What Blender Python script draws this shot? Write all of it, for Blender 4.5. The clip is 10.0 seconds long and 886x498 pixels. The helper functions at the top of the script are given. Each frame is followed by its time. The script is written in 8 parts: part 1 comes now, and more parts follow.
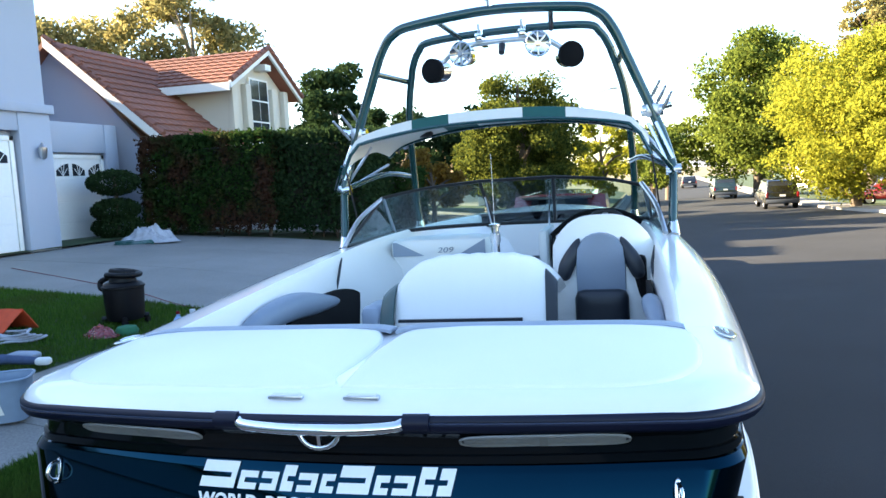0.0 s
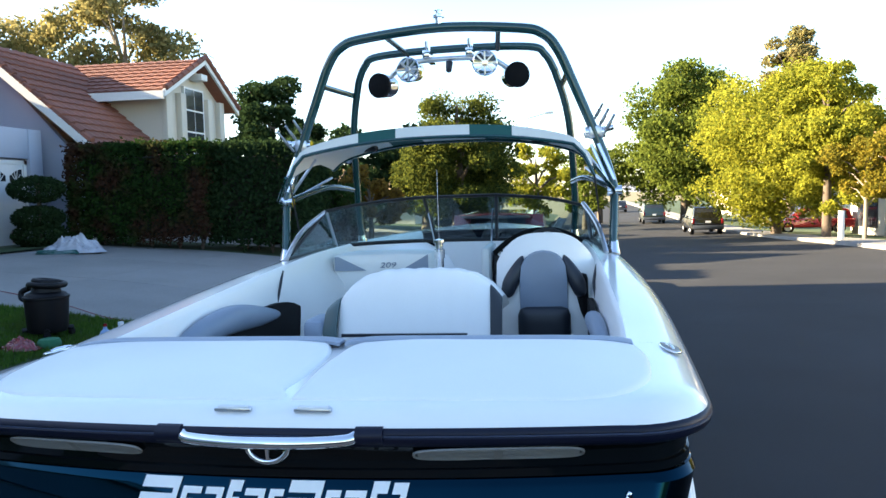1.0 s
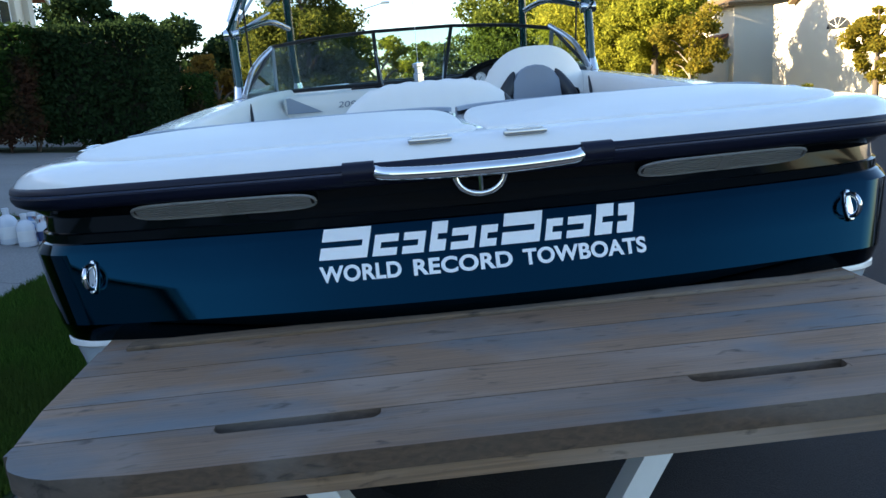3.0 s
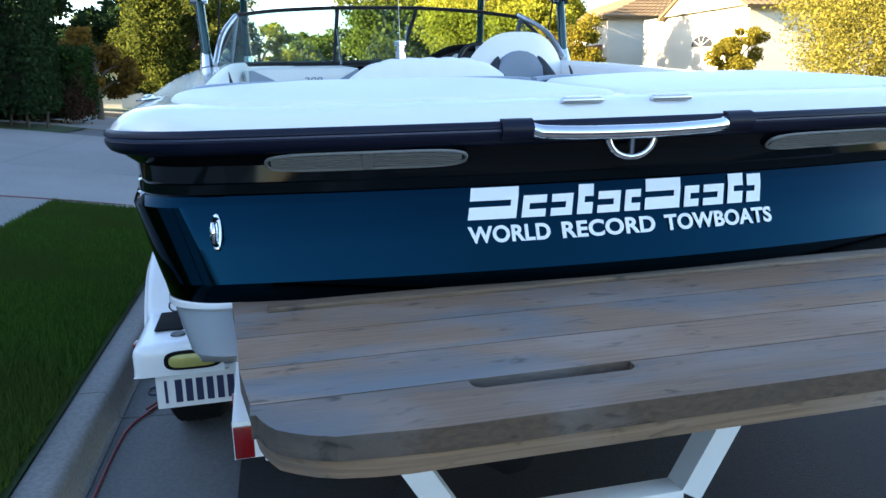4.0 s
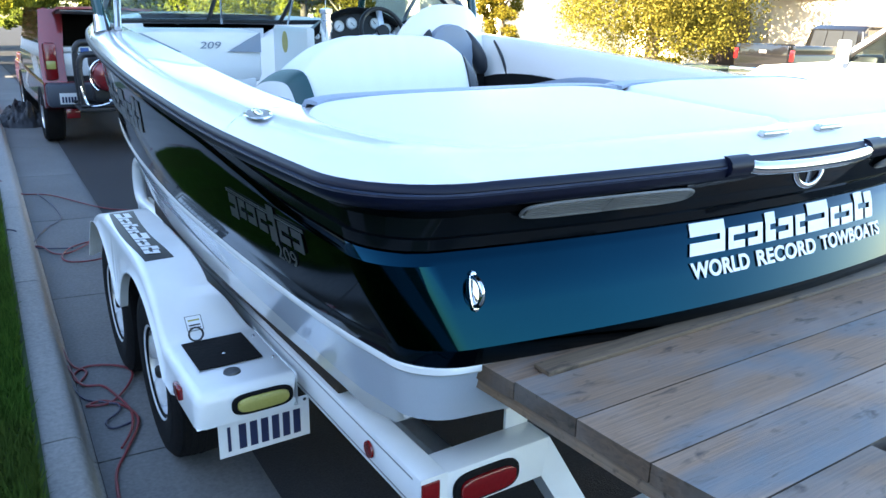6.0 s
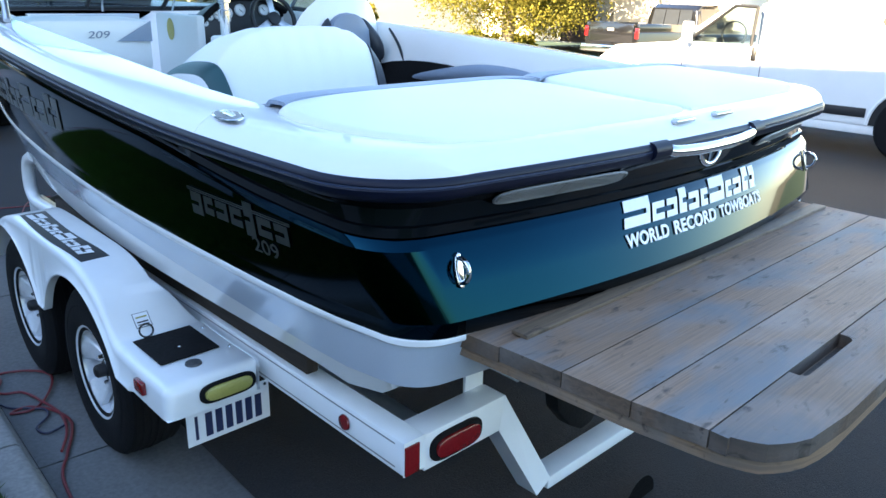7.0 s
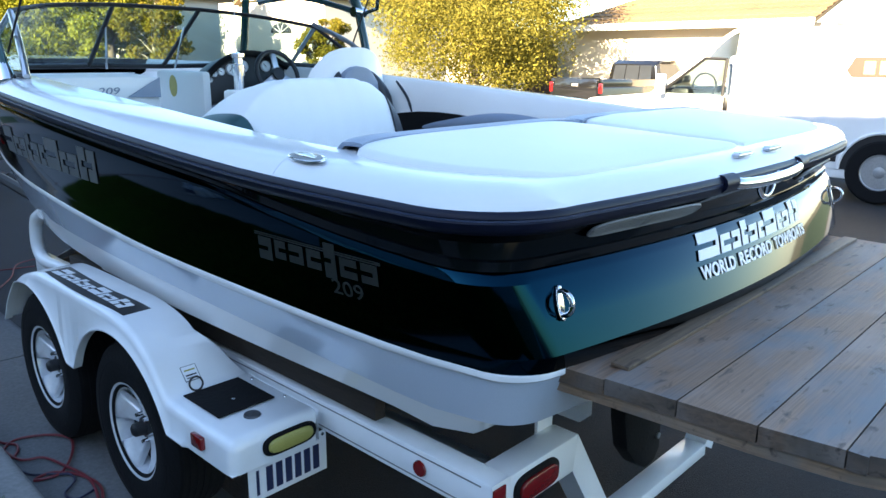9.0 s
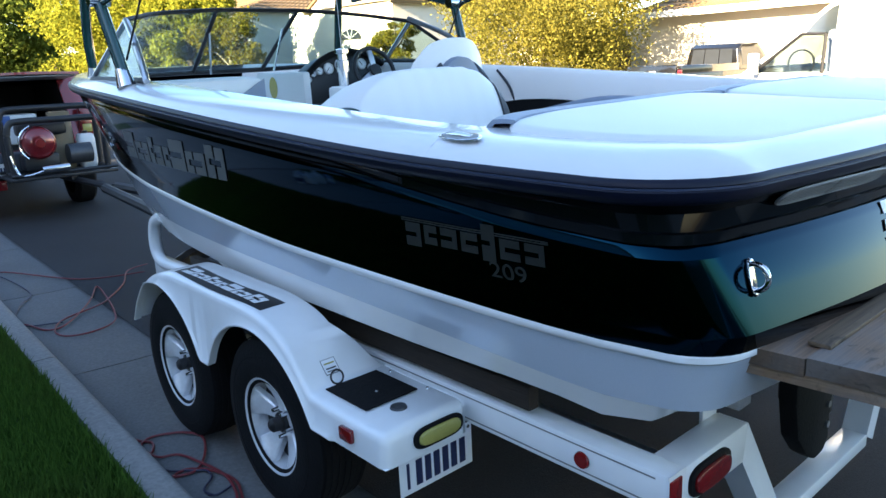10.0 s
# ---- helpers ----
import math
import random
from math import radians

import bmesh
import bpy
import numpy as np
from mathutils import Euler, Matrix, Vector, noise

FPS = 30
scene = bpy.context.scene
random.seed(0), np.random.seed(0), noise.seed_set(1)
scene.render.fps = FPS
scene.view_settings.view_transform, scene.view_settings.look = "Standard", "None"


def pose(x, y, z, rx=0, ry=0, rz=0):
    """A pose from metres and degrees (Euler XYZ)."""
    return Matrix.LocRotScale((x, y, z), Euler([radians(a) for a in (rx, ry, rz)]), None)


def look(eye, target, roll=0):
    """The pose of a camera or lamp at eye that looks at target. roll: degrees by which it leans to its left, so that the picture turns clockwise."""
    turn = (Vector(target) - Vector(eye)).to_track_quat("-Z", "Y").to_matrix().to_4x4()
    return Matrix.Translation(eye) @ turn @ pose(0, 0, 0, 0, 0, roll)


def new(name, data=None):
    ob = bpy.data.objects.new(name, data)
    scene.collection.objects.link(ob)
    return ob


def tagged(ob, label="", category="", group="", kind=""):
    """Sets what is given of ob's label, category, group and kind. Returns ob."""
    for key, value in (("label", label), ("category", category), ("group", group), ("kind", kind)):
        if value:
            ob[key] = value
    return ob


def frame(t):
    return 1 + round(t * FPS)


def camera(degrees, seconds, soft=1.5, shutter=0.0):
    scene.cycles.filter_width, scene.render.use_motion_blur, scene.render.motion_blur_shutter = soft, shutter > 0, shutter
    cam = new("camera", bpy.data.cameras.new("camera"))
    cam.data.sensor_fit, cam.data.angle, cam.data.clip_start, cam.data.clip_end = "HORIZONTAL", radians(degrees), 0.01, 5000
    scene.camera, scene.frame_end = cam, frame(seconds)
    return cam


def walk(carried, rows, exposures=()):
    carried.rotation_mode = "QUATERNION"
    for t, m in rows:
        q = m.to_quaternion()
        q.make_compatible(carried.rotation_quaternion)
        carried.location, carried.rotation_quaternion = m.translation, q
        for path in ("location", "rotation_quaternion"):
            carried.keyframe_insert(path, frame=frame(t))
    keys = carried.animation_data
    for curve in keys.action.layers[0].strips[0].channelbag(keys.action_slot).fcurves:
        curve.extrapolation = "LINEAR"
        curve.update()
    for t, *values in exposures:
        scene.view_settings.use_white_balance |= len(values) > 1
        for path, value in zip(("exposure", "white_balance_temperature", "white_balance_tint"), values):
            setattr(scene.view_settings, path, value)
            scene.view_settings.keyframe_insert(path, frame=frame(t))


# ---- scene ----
cam = camera(61.5, 10.0)
PATH = [
    (0, (0.879, -2.044, 2.081), (0.387, -0.115, 1.888), -3.0),
    (0.5, (0.867, -2.055, 2.095), (0.367, -0.125, 1.94), -2.3),
    (1, (0.811, -2.045, 2.06), (0.492, -0.076, 1.91), -1.3),
    (1.5, (0.638, -2.081, 1.942), (0.171, -0.146, 1.746), -4.6),
    (2, (0.451, -1.967, 1.769), (0.128, -0.017, 1.464), -4.6),
    (2.5, (0.135, -1.903, 1.665), (-0.047, 0.078, 1.455), -2.7),
    (3, (-0.229, -1.924, 1.572), (-0.116, 0.028, 1.153), -4.0),
    (3.2, (-0.374, -1.923, 1.551), (-0.183, 0.018, 1.107), -2.3),
    (4.3, (-1.125, -1.701, 1.495), (-0.48, 0.134, 1.029), -2.3),
    (4.5, (-1.279, -1.648, 1.54), (-0.514, 0.121, 1.005), -2.6),
    (5, (-1.573, -1.432, 1.529), (-0.763, 0.339, 1.076), -0.1),
    (5.2, (-1.672, -1.312, 1.566), (-0.771, 0.403, 1.071), -1.4),
    (6.3, (-1.971, -1.195, 1.715), (-0.888, 0.375, 1.113), 2.0),
    (6.5, (-2.073, -1.192, 1.721), (-0.946, 0.342, 1.108), 1.4),
    (7, (-2.197, -1.179, 1.766), (-0.879, 0.187, 1.135), 1.9),
    (7.5, (-2.205, -1.174, 1.777), (-0.85, 0.154, 1.144), 1.8),
    (8, (-2.209, -1.177, 1.772), (-0.837, 0.134, 1.142), 2.3),
    (8.5, (-2.282, -1.138, 1.75), (-0.819, 0.094, 1.165), 4.1),
    (9, (-2.429, -0.956, 1.707), (-1.013, 0.372, 1.223), 1.0),
    (9.5, (-2.501, -0.777, 1.672), (-1.146, 0.625, 1.227), -1.5),
    (10, (-2.542, -0.738, 1.639), (-1.262, 0.722, 1.157), -2.3),
]
walk(cam, [(t, look(eye, target, roll)) for t, eye, target, roll in PATH], exposures=[(0.0, 3.39), (0.5, 3.17), (1.0, 3.00), (1.5, 2.82), (2.0, 2.76), (2.5, 2.70), (3.0, 2.72), (4.5, 3.63), (5.2, 3.80), (6.5, 3.69), (7.5, 3.46), (9.0, 3.25), (10.0, 3.20)])

# ---- light ----
world = bpy.data.worlds.new("sky")
scene.world = world
world.use_nodes = True
wn = world.node_tree
sky = wn.nodes.new("ShaderNodeTexSky")
sky.sky_type, sky.sun_disc = "NISHITA", False
SUN_UP, SUN_FROM = radians(19.7), Vector((-1.0, -0.08, 0.0)).normalized()
sky.sun_elevation = SUN_UP
sky.sun_rotation = math.atan2(SUN_FROM.x, SUN_FROM.y)
sky.air_density, sky.dust_density, sky.ozone_density = 1.0, 0.45, 2.0
wn.links.new(sky.outputs[0], wn.nodes["Background"].inputs[0])
wn.nodes["Background"].inputs[1].default_value = 0.07
sun = new("sun", bpy.data.lights.new("sun", "SUN"))
sun.data.energy, sun.data.angle, sun.data.color = 5.0, radians(0.5), (1.0, 0.80, 0.52)
sun.matrix_world = look((0, 0, 0), tuple(-SUN_FROM * math.cos(SUN_UP) - Vector((0, 0, math.sin(SUN_UP)))))


# ---- small builders ----
def link_nodes(nt, a, b):
    nt.links.new(a, b)


def mat(name, color, rough=0.5, metal=0.0, grain=0.0, scale=20.0, bump=0.0, second=None, coat=0.0, per_object=0.0, big=1.0, stretch=(1, 1, 1), spec=0.5):
    """A node material: base colour varied by a fine grain and a coarse stain, with relief."""
    m = bpy.data.materials.new(name)
    m.use_nodes = True
    nt = m.node_tree
    b = nt.nodes["Principled BSDF"]
    b.inputs["Roughness"].default_value, b.inputs["Metallic"].default_value = rough, metal
    b.inputs["Coat Weight"].default_value, b.inputs["Coat Roughness"].default_value = coat, 0.03
    b.inputs["Specular IOR Level"].default_value = spec
    b.inputs["Base Color"].default_value = (*color, 1)
    if grain or second or bump:
        co = nt.nodes.new("ShaderNodeTexCoord")
        mp = nt.nodes.new("ShaderNodeMapping")
        mp.inputs["Scale"].default_value = stretch
        nt.links.new(co.outputs["Object"], mp.inputs[0])
        n1, n2 = nt.nodes.new("ShaderNodeTexNoise"), nt.nodes.new("ShaderNodeTexNoise")
        n1.inputs["Scale"].default_value, n1.inputs["Detail"].default_value = scale, 8
        n2.inputs["Scale"].default_value, n2.inputs["Detail"].default_value = big, 4
        nt.links.new(mp.outputs[0], n1.inputs[0])
        nt.links.new(mp.outputs[0], n2.inputs[0])
        mix = nt.nodes.new("ShaderNodeMix")
        mix.data_type = "RGBA"
        two = second or tuple(c * (1 - grain) for c in color)
        mix.inputs[6].default_value, mix.inputs[7].default_value = (*color, 1), (*two, 1)
        add = nt.nodes.new("ShaderNodeMath")
        add.operation = "MULTIPLY_ADD"
        add.inputs[1].default_value = 0.6
        nt.links.new(n1.outputs[0], add.inputs[0])
        half = nt.nodes.new("ShaderNodeMath")
        half.operation = "MULTIPLY"
        half.inputs[1].default_value = 0.4
        nt.links.new(n2.outputs[0], half.inputs[0])
        nt.links.new(half.outputs[0], add.inputs[2])
        ramp = nt.nodes.new("ShaderNodeMapRange")
        ramp.inputs[1].default_value, ramp.inputs[2].default_value = 0.35, 0.65
        nt.links.new(add.outputs[0], ramp.inputs[0])
        nt.links.new(ramp.outputs[0], mix.inputs[0])
        out = mix.outputs[2]
        if per_object:
            oi, hsv, mr = nt.nodes.new("ShaderNodeObjectInfo"), nt.nodes.new("ShaderNodeHueSaturation"), nt.nodes.new("ShaderNodeMapRange")
            mr.inputs[3].default_value, mr.inputs[4].default_value = 1 - per_object, 1 + per_object
            nt.links.new(oi.outputs["Random"], mr.inputs[0])
            nt.links.new(mr.outputs[0], hsv.inputs["Value"])
            nt.links.new(out, hsv.inputs["Color"])
            out = hsv.outputs[0]
        nt.links.new(out, b.inputs["Base Color"])
        if bump:
            bn = nt.nodes.new("ShaderNodeBump")
            bn.inputs["Strength"].default_value, bn.inputs["Distance"].default_value = bump, 0.01
            nt.links.new(n1.outputs[0], bn.inputs["Height"])
            nt.links.new(bn.outputs[0], b.inputs["Normal"])
    return m


def glass(name, tint, clear=0.85):
    """Thin tinted glass: see-through with a sharp reflection."""
    m = bpy.data.materials.new(name)
    m.use_nodes = True
    nt = m.node_tree
    nt.nodes.clear()
    o, mix = nt.nodes.new("ShaderNodeOutputMaterial"), nt.nodes.new("ShaderNodeMixShader")
    tr, gl, fr = nt.nodes.new("ShaderNodeBsdfTransparent"), nt.nodes.new("ShaderNodeBsdfGlossy"), nt.nodes.new("ShaderNodeLayerWeight")
    tr.inputs[0].default_value = (*tint, 1)
    gl.inputs["Roughness"].default_value = 0.02
    pw, ma = nt.nodes.new("ShaderNodeMath"), nt.nodes.new("ShaderNodeMath")
    pw.operation, ma.operation = "POWER", "MULTIPLY_ADD"
    pw.inputs[1].default_value, ma.inputs[1].default_value, ma.inputs[2].default_value = 3.5, 0.7, 0.04
    nt.links.new(fr.outputs["Facing"], pw.inputs[0])
    nt.links.new(pw.outputs[0], ma.inputs[0])
    nt.links.new(ma.outputs[0], mix.inputs[0])
    nt.links.new(tr.outputs[0], mix.inputs[1])
    nt.links.new(gl.outputs[0], mix.inputs[2])
    nt.links.new(mix.outputs[0], o.inputs[0])
    return m


THINGS = []


def thing(name, label, category, at=(0, 0, 0), group="", kind="", rz=0):
    e = new(name)
    e.matrix_world = pose(*at, 0, 0, rz)
    THINGS.append(e)
    return tagged(e, label, category, group, kind)


def part(name, bm, material, parent=None, label="", smooth=True, split=40.0):
    """Links a bmesh as one mesh object under a thing or part."""
    me = bpy.data.meshes.new(name)
    bm.normal_update()
    if smooth:
        for f in bm.faces:
            f.smooth = True
        lim = radians(split)
        for e in bm.edges:
            if len(e.link_faces) == 2 and e.calc_face_angle(0) > lim:
                e.smooth = False
    bm.to_mesh(me)
    bm.free()
    for m in (material if isinstance(material, (list, tuple)) else [material]):
        me.materials.append(m)
    ob = new(name, me)
    if parent is not None:
        ob.parent = parent
    if label:
        ob["label"] = label
    return ob


def box(x0, x1, y0, y1, z0, z1, bevel=0.0, seg=2, bm=None):
    bm = bm or bmesh.new()
    vs = [bm.verts.new((x, y, z)) for x in (x0, x1) for y in (y0, y1) for z in (z0, z1)]
    fs = [bm.faces.new([vs[i] for i in q]) for q in ((0, 1, 3, 2), (4, 6, 7, 5), (0, 4, 5, 1), (2, 3, 7, 6), (0, 2, 6, 4), (1, 5, 7, 3))]
    if bevel:
        es = list({e for f in fs for e in f.edges})
        bmesh.ops.bevel(bm, geom=es, offset=bevel, segments=seg, profile=0.5, affect="EDGES")
    return bm


def tube(points, r, n=10, bm=None, cap=True, closed=False):
    """A round tube along points."""
    bm = bm or bmesh.new()
    pts = [Vector(p) for p in points]
    rings, up = [], Vector((0, 0, 1))
    for i, p in enumerate(pts):
        a, b = pts[i - 1] if (i or closed) else p, pts[(i + 1) % len(pts)] if (i < len(pts) - 1 or closed) else p
        d = (b - a).normalized()
        side = d.cross(up)
        if side.length < 0.1:
            side = d.cross(Vector((0, 1, 0)))
        if rings and side.dot(last) < 0:
            side = -side
        side.normalize()
        last = side
        w = side.cross(d)
        rr = r[i] if isinstance(r, (list, tuple)) else r
        rings.append([bm.verts.new(p + rr * (math.cos(k * math.tau / n) * side + math.sin(k * math.tau / n) * w)) for k in range(n)])
    m = len(rings)
    for i in range(m if closed else m - 1):
        A, B = rings[i], rings[(i + 1) % m]
        for k in range(n):
            bm.faces.new((A[k], A[(k + 1) % n], B[(k + 1) % n], B[k]))
    if cap and not closed:
        bm.faces.new(rings[0][::-1])
        bm.faces.new(rings[-1])
    bmesh.ops.recalc_face_normals(bm, faces=bm.faces[:])
    return bm


def smooth_line(points, sub=6):
    """Catmull-Rom through points."""
    P = [Vector(p) for p in points]
    out = []
    for i in range(len(P) - 1):
        a, b, c, d = P[max(i - 1, 0)], P[i], P[i + 1], P[min(i + 2, len(P) - 1)]
        for k in range(sub):
            t = k / sub
            out.append(0.5 * ((2 * b) + (c - a) * t + (2 * a - 5 * b + 4 * c - d) * t * t + (3 * b - a - 3 * c + d) * t ** 3))
    out.append(P[-1])
    return out


def lathe(profile, n=32, axis="X", bm=None, at=(0, 0, 0), cap=True):
    """Turns (along, radius) pairs round an axis."""
    bm = bm or bmesh.new()
    rings = []
    for h, r in profile:
        ring = []
        for k in range(n):
            a = k * math.tau / n
            c, s = r * math.cos(a), r * math.sin(a)
            v = {"X": (h, c, s), "Y": (c, h, s), "Z": (c, s, h)}[axis]
            ring.append(bm.verts.new(Vector(v) + Vector(at)))
        rings.append(ring)
    for A, B in zip(rings, rings[1:]):
        for k in range(n):
            bm.faces.new((A[k], A[(k + 1) % n], B[(k + 1) % n], B[k]))
    for ring in (rings[0], rings[-1]):
        if cap and (ring[0].co - ring[n // 2].co).length > 1e-4:
            bm.faces.new(ring)
    bmesh.ops.remove_doubles(bm, verts=bm.verts[:], dist=1e-5)
    bmesh.ops.recalc_face_normals(bm, faces=bm.faces[:])
    return bm


def prism(poly, thick, frame_m=None, bevel=0.0, bm=None):
    """A polygon in its own x-y plane, thickened along z by thick, laid by frame_m."""
    bm = bm or bmesh.new()
    M = frame_m or Matrix()
    a = [bm.verts.new(M @ Vector((x, y, 0))) for x, y in poly]
    b = [bm.verts.new(M @ Vector((x, y, thick))) for x, y in poly]
    n = len(poly)
    fs = [bm.faces.new(a[::-1]), bm.faces.new(b)] + [bm.faces.new((a[i], a[(i + 1) % n], b[(i + 1) % n], b[i])) for i in range(n)]
    bmesh.ops.recalc_face_normals(bm, faces=fs)
    if bevel:
        bmesh.ops.bevel(bm, geom=list({e for f in fs for e in f.edges}), offset=bevel, segments=2, profile=0.5, affect="EDGES")
    return bm


def grid(fn, nu, nv, bm=None, keep=None):
    """A sheet fn(u, v) with u, v in 0..1."""
    bm = bm or bmesh.new()
    vs = [[bm.verts.new(fn(i / nu, j / nv)) for j in range(nv + 1)] for i in range(nu + 1)]
    for i in range(nu):
        for j in range(nv):
            if keep is None or keep((i + 0.5) / nu, (j + 0.5) / nv):
                bm.faces.new((vs[i][j], vs[i + 1][j], vs[i + 1][j + 1], vs[i][j + 1]))
    return bm


def thicken(bm, d):
    bmesh.ops.recalc_face_normals(bm, faces=bm.faces[:])
    bmesh.ops.solidify(bm, geom=bm.faces[:], thickness=d)
    return bm


def lettering(text, size, m, material, parent, name="lettering", depth=0.001, spacing=1.0, width=None, shear=0.0, label="", bold=0.0):
    cu = bpy.data.curves.new(name, "FONT")
    cu.body, cu.size, cu.extrude, cu.space_character, cu.shear, cu.offset = text, size, depth, spacing, shear, bold
    tmp = new("tmp_text", cu)
    bpy.context.view_layer.update()
    me = bpy.data.meshes.new_from_object(tmp.evaluated_get(bpy.context.evaluated_depsgraph_get()))
    bpy.data.objects.remove(tmp)
    if width:
        xs = [v.co.x for v in me.vertices]
        k = width / (max(xs) - min(xs))
        for v in me.vertices:
            v.co.x = (v.co.x - min(xs)) * k
    me.materials.clear()
    me.materials.append(material)
    ob = new(name, me)
    ob.parent = parent
    ob.matrix_local = m
    if label:
        ob["label"] = label
    return ob


def lerp_table(table, v):
    for (a, p), (b, q) in zip(table, table[1:]):
        if v <= b:
            t = max(0.0, (v - a) / (b - a))
            return p + (q - p) * t
    return table[-1][1]


def curve_table(table, v):
    """Smooth interpolation through (x, y) pairs."""
    n = len(table)
    if v <= table[0][0]:
        return table[0][1]
    for i in range(n - 1):
        a, p = table[i]
        b, q = table[i + 1]
        if v <= b:
            h, t = b - a, (v - a) / (b - a)
            m0 = (q - table[max(i - 1, 0)][1]) / (b - table[max(i - 1, 0)][0])
            m1 = (table[min(i + 2, n - 1)][1] - p) / (table[min(i + 2, n - 1)][0] - a)
            return (2 * t ** 3 - 3 * t * t + 1) * p + (t ** 3 - 2 * t * t + t) * h * m0 + (3 * t * t - 2 * t ** 3) * q + (t ** 3 - t * t) * h * m1
    return table[-1][1]


def wood_mat(name, pale, dark, stain, rough=0.62, run=(0.6, 30.0, 30.0)):
    """Weathered boards: streaks along the grain, worn pale patches and bluish stains, varied from board to board."""
    m = bpy.data.materials.new(name)
    m.use_nodes = True
    nt = m.node_tree
    b = nt.nodes["Principled BSDF"]
    b.inputs["Roughness"].default_value = rough
    co, oi = nt.nodes.new("ShaderNodeTexCoord"), nt.nodes.new("ShaderNodeObjectInfo")
    shift = nt.nodes.new("ShaderNodeVectorMath")
    shift.operation = "MULTIPLY_ADD"
    shift.inputs[1].default_value = (1, 1, 1)
    nt.links.new(co.outputs["Object"], shift.inputs[0])
    nt.links.new(oi.outputs["Random"], shift.inputs[2])

    def layer(stretch, scale, lo, hi, detail=8):
        mp, no, mr = nt.nodes.new("ShaderNodeMapping"), nt.nodes.new("ShaderNodeTexNoise"), nt.nodes.new("ShaderNodeMapRange")
        mp.inputs["Scale"].default_value = stretch
        no.inputs["Scale"].default_value, no.inputs["Detail"].default_value = scale, detail
        no.inputs["Distortion"].default_value = 0.6
        mr.inputs[1].default_value, mr.inputs[2].default_value = lo, hi
        nt.links.new(shift.outputs[0], mp.inputs[0])
        nt.links.new(mp.outputs[0], no.inputs[0])
        nt.links.new(no.outputs[0], mr.inputs[0])
        return mr.outputs[0], no.outputs[0]

    def blend(fac, a, c, top=1.0):
        mx, k = nt.nodes.new("ShaderNodeMix"), nt.nodes.new("ShaderNodeMath")
        mx.data_type, k.operation = "RGBA", "MULTIPLY"
        k.inputs[1].default_value = top
        nt.links.new(fac, k.inputs[0])
        nt.links.new(k.outputs[0], mx.inputs[0])
        if isinstance(a, tuple):
            mx.inputs[6].default_value = (*a, 1)
        else:
            nt.links.new(a, mx.inputs[6])
        mx.inputs[7].default_value = (*c, 1)
        return mx.outputs[2]

    grain, raw = layer(run, 6.0, 0.36, 0.64)
    worn, _ = layer((1.0, 2.2, 2.0), 2.2, 0.46, 0.66)
    blue, _ = layer((0.7, 2.0, 2.0), 2.6, 0.50, 0.66)
    spots, _ = layer((2.0, 6.0, 6.0), 7.0, 0.60, 0.74)
    c = blend(grain, pale, dark, 0.5)
    c = blend(worn, c, tuple(0.5 * (p + 0.30) for p in pale), 0.55)
    c = blend(blue, c, stain, 0.75)
    c = blend(spots, c, tuple(0.45 * d for d in dark), 0.8)
    hsv, mr = nt.nodes.new("ShaderNodeHueSaturation"), nt.nodes.new("ShaderNodeMapRange")
    mr.inputs[3].default_value, mr.inputs[4].default_value = 0.82, 1.15
    nt.links.new(oi.outputs["Random"], mr.inputs[0])
    nt.links.new(mr.outputs[0], hsv.inputs["Value"])
    nt.links.new(c, hsv.inputs["Color"])
    nt.links.new(hsv.outputs[0], b.inputs["Base Color"])
    bn = nt.nodes.new("ShaderNodeBump")
    bn.inputs["Strength"].default_value, bn.inputs["Distance"].default_value = 0.35, 0.004
    nt.links.new(raw, bn.inputs["Height"])
    nt.links.new(bn.outputs[0], b.inputs["Normal"])
    return m


# ---- materials ----
M_green = mat("green_gelcoat", (0.0018, 0.021, 0.038), 0.05, 1.0, 0.25, 900.0, 0, coat=0.03, big=2.0, spec=0.3)
M_black_gel = mat("black_gelcoat", (0.0030, 0.0045, 0.006), 0.06, 0.0, 0.2, 600.0, 0, coat=0.0, spec=0.2)
M_silver_gel = mat("silver_gelcoat", (0.56, 0.625, 0.71), 0.20, 0.12, 0.12, 500.0, 0, coat=0.8)
M_white_gel = mat("white_gelcoat", (0.80, 0.80, 0.79), 0.18, 0.0, 0.04, 3.0, 0, coat=0.6)
M_vinyl = mat("white_vinyl", (0.80, 0.80, 0.78), 0.42, 0.0, 0.05, 260.0, 0.06, big=3.0)
M_vinyl_grey = mat("grey_vinyl", (0.26, 0.31, 0.39), 0.45, 0.0, 0.12, 260.0, 0.08, big=3.0)
M_vinyl_slate = mat("slate_vinyl", (0.10, 0.125, 0.17), 0.45, 0.0, 0.12, 260.0, 0.08, big=3.0)
M_vinyl_green = mat("green_vinyl", (0.012, 0.060, 0.065), 0.4, 0.0, 0.15, 260.0, 0.08)
M_vinyl_dark = mat("dark_vinyl", (0.012, 0.016, 0.024), 0.45, 0.0, 0.15, 260.0, 0.08)
M_rub = mat("navy_rubber", (0.004, 0.006, 0.020), 0.42, 0.0, 0.2, 60.0, 0, spec=0.25)
# lighter blue-grey that paints the highlight along the rub rail
M_rail_highlight = mat("blue_grey_highlight", (0.045, 0.060, 0.11), 0.3, 0.0, 0.2, 60.0, 0)
M_rubber = mat("black_rubber", (0.0032, 0.0032, 0.004), 0.85, 0.0, 0.3, 80.0, 0.25, spec=0.25)
M_chrome = mat("chrome", (0.80, 0.81, 0.83), 0.09, 1.0, 0.1, 30.0, 0)
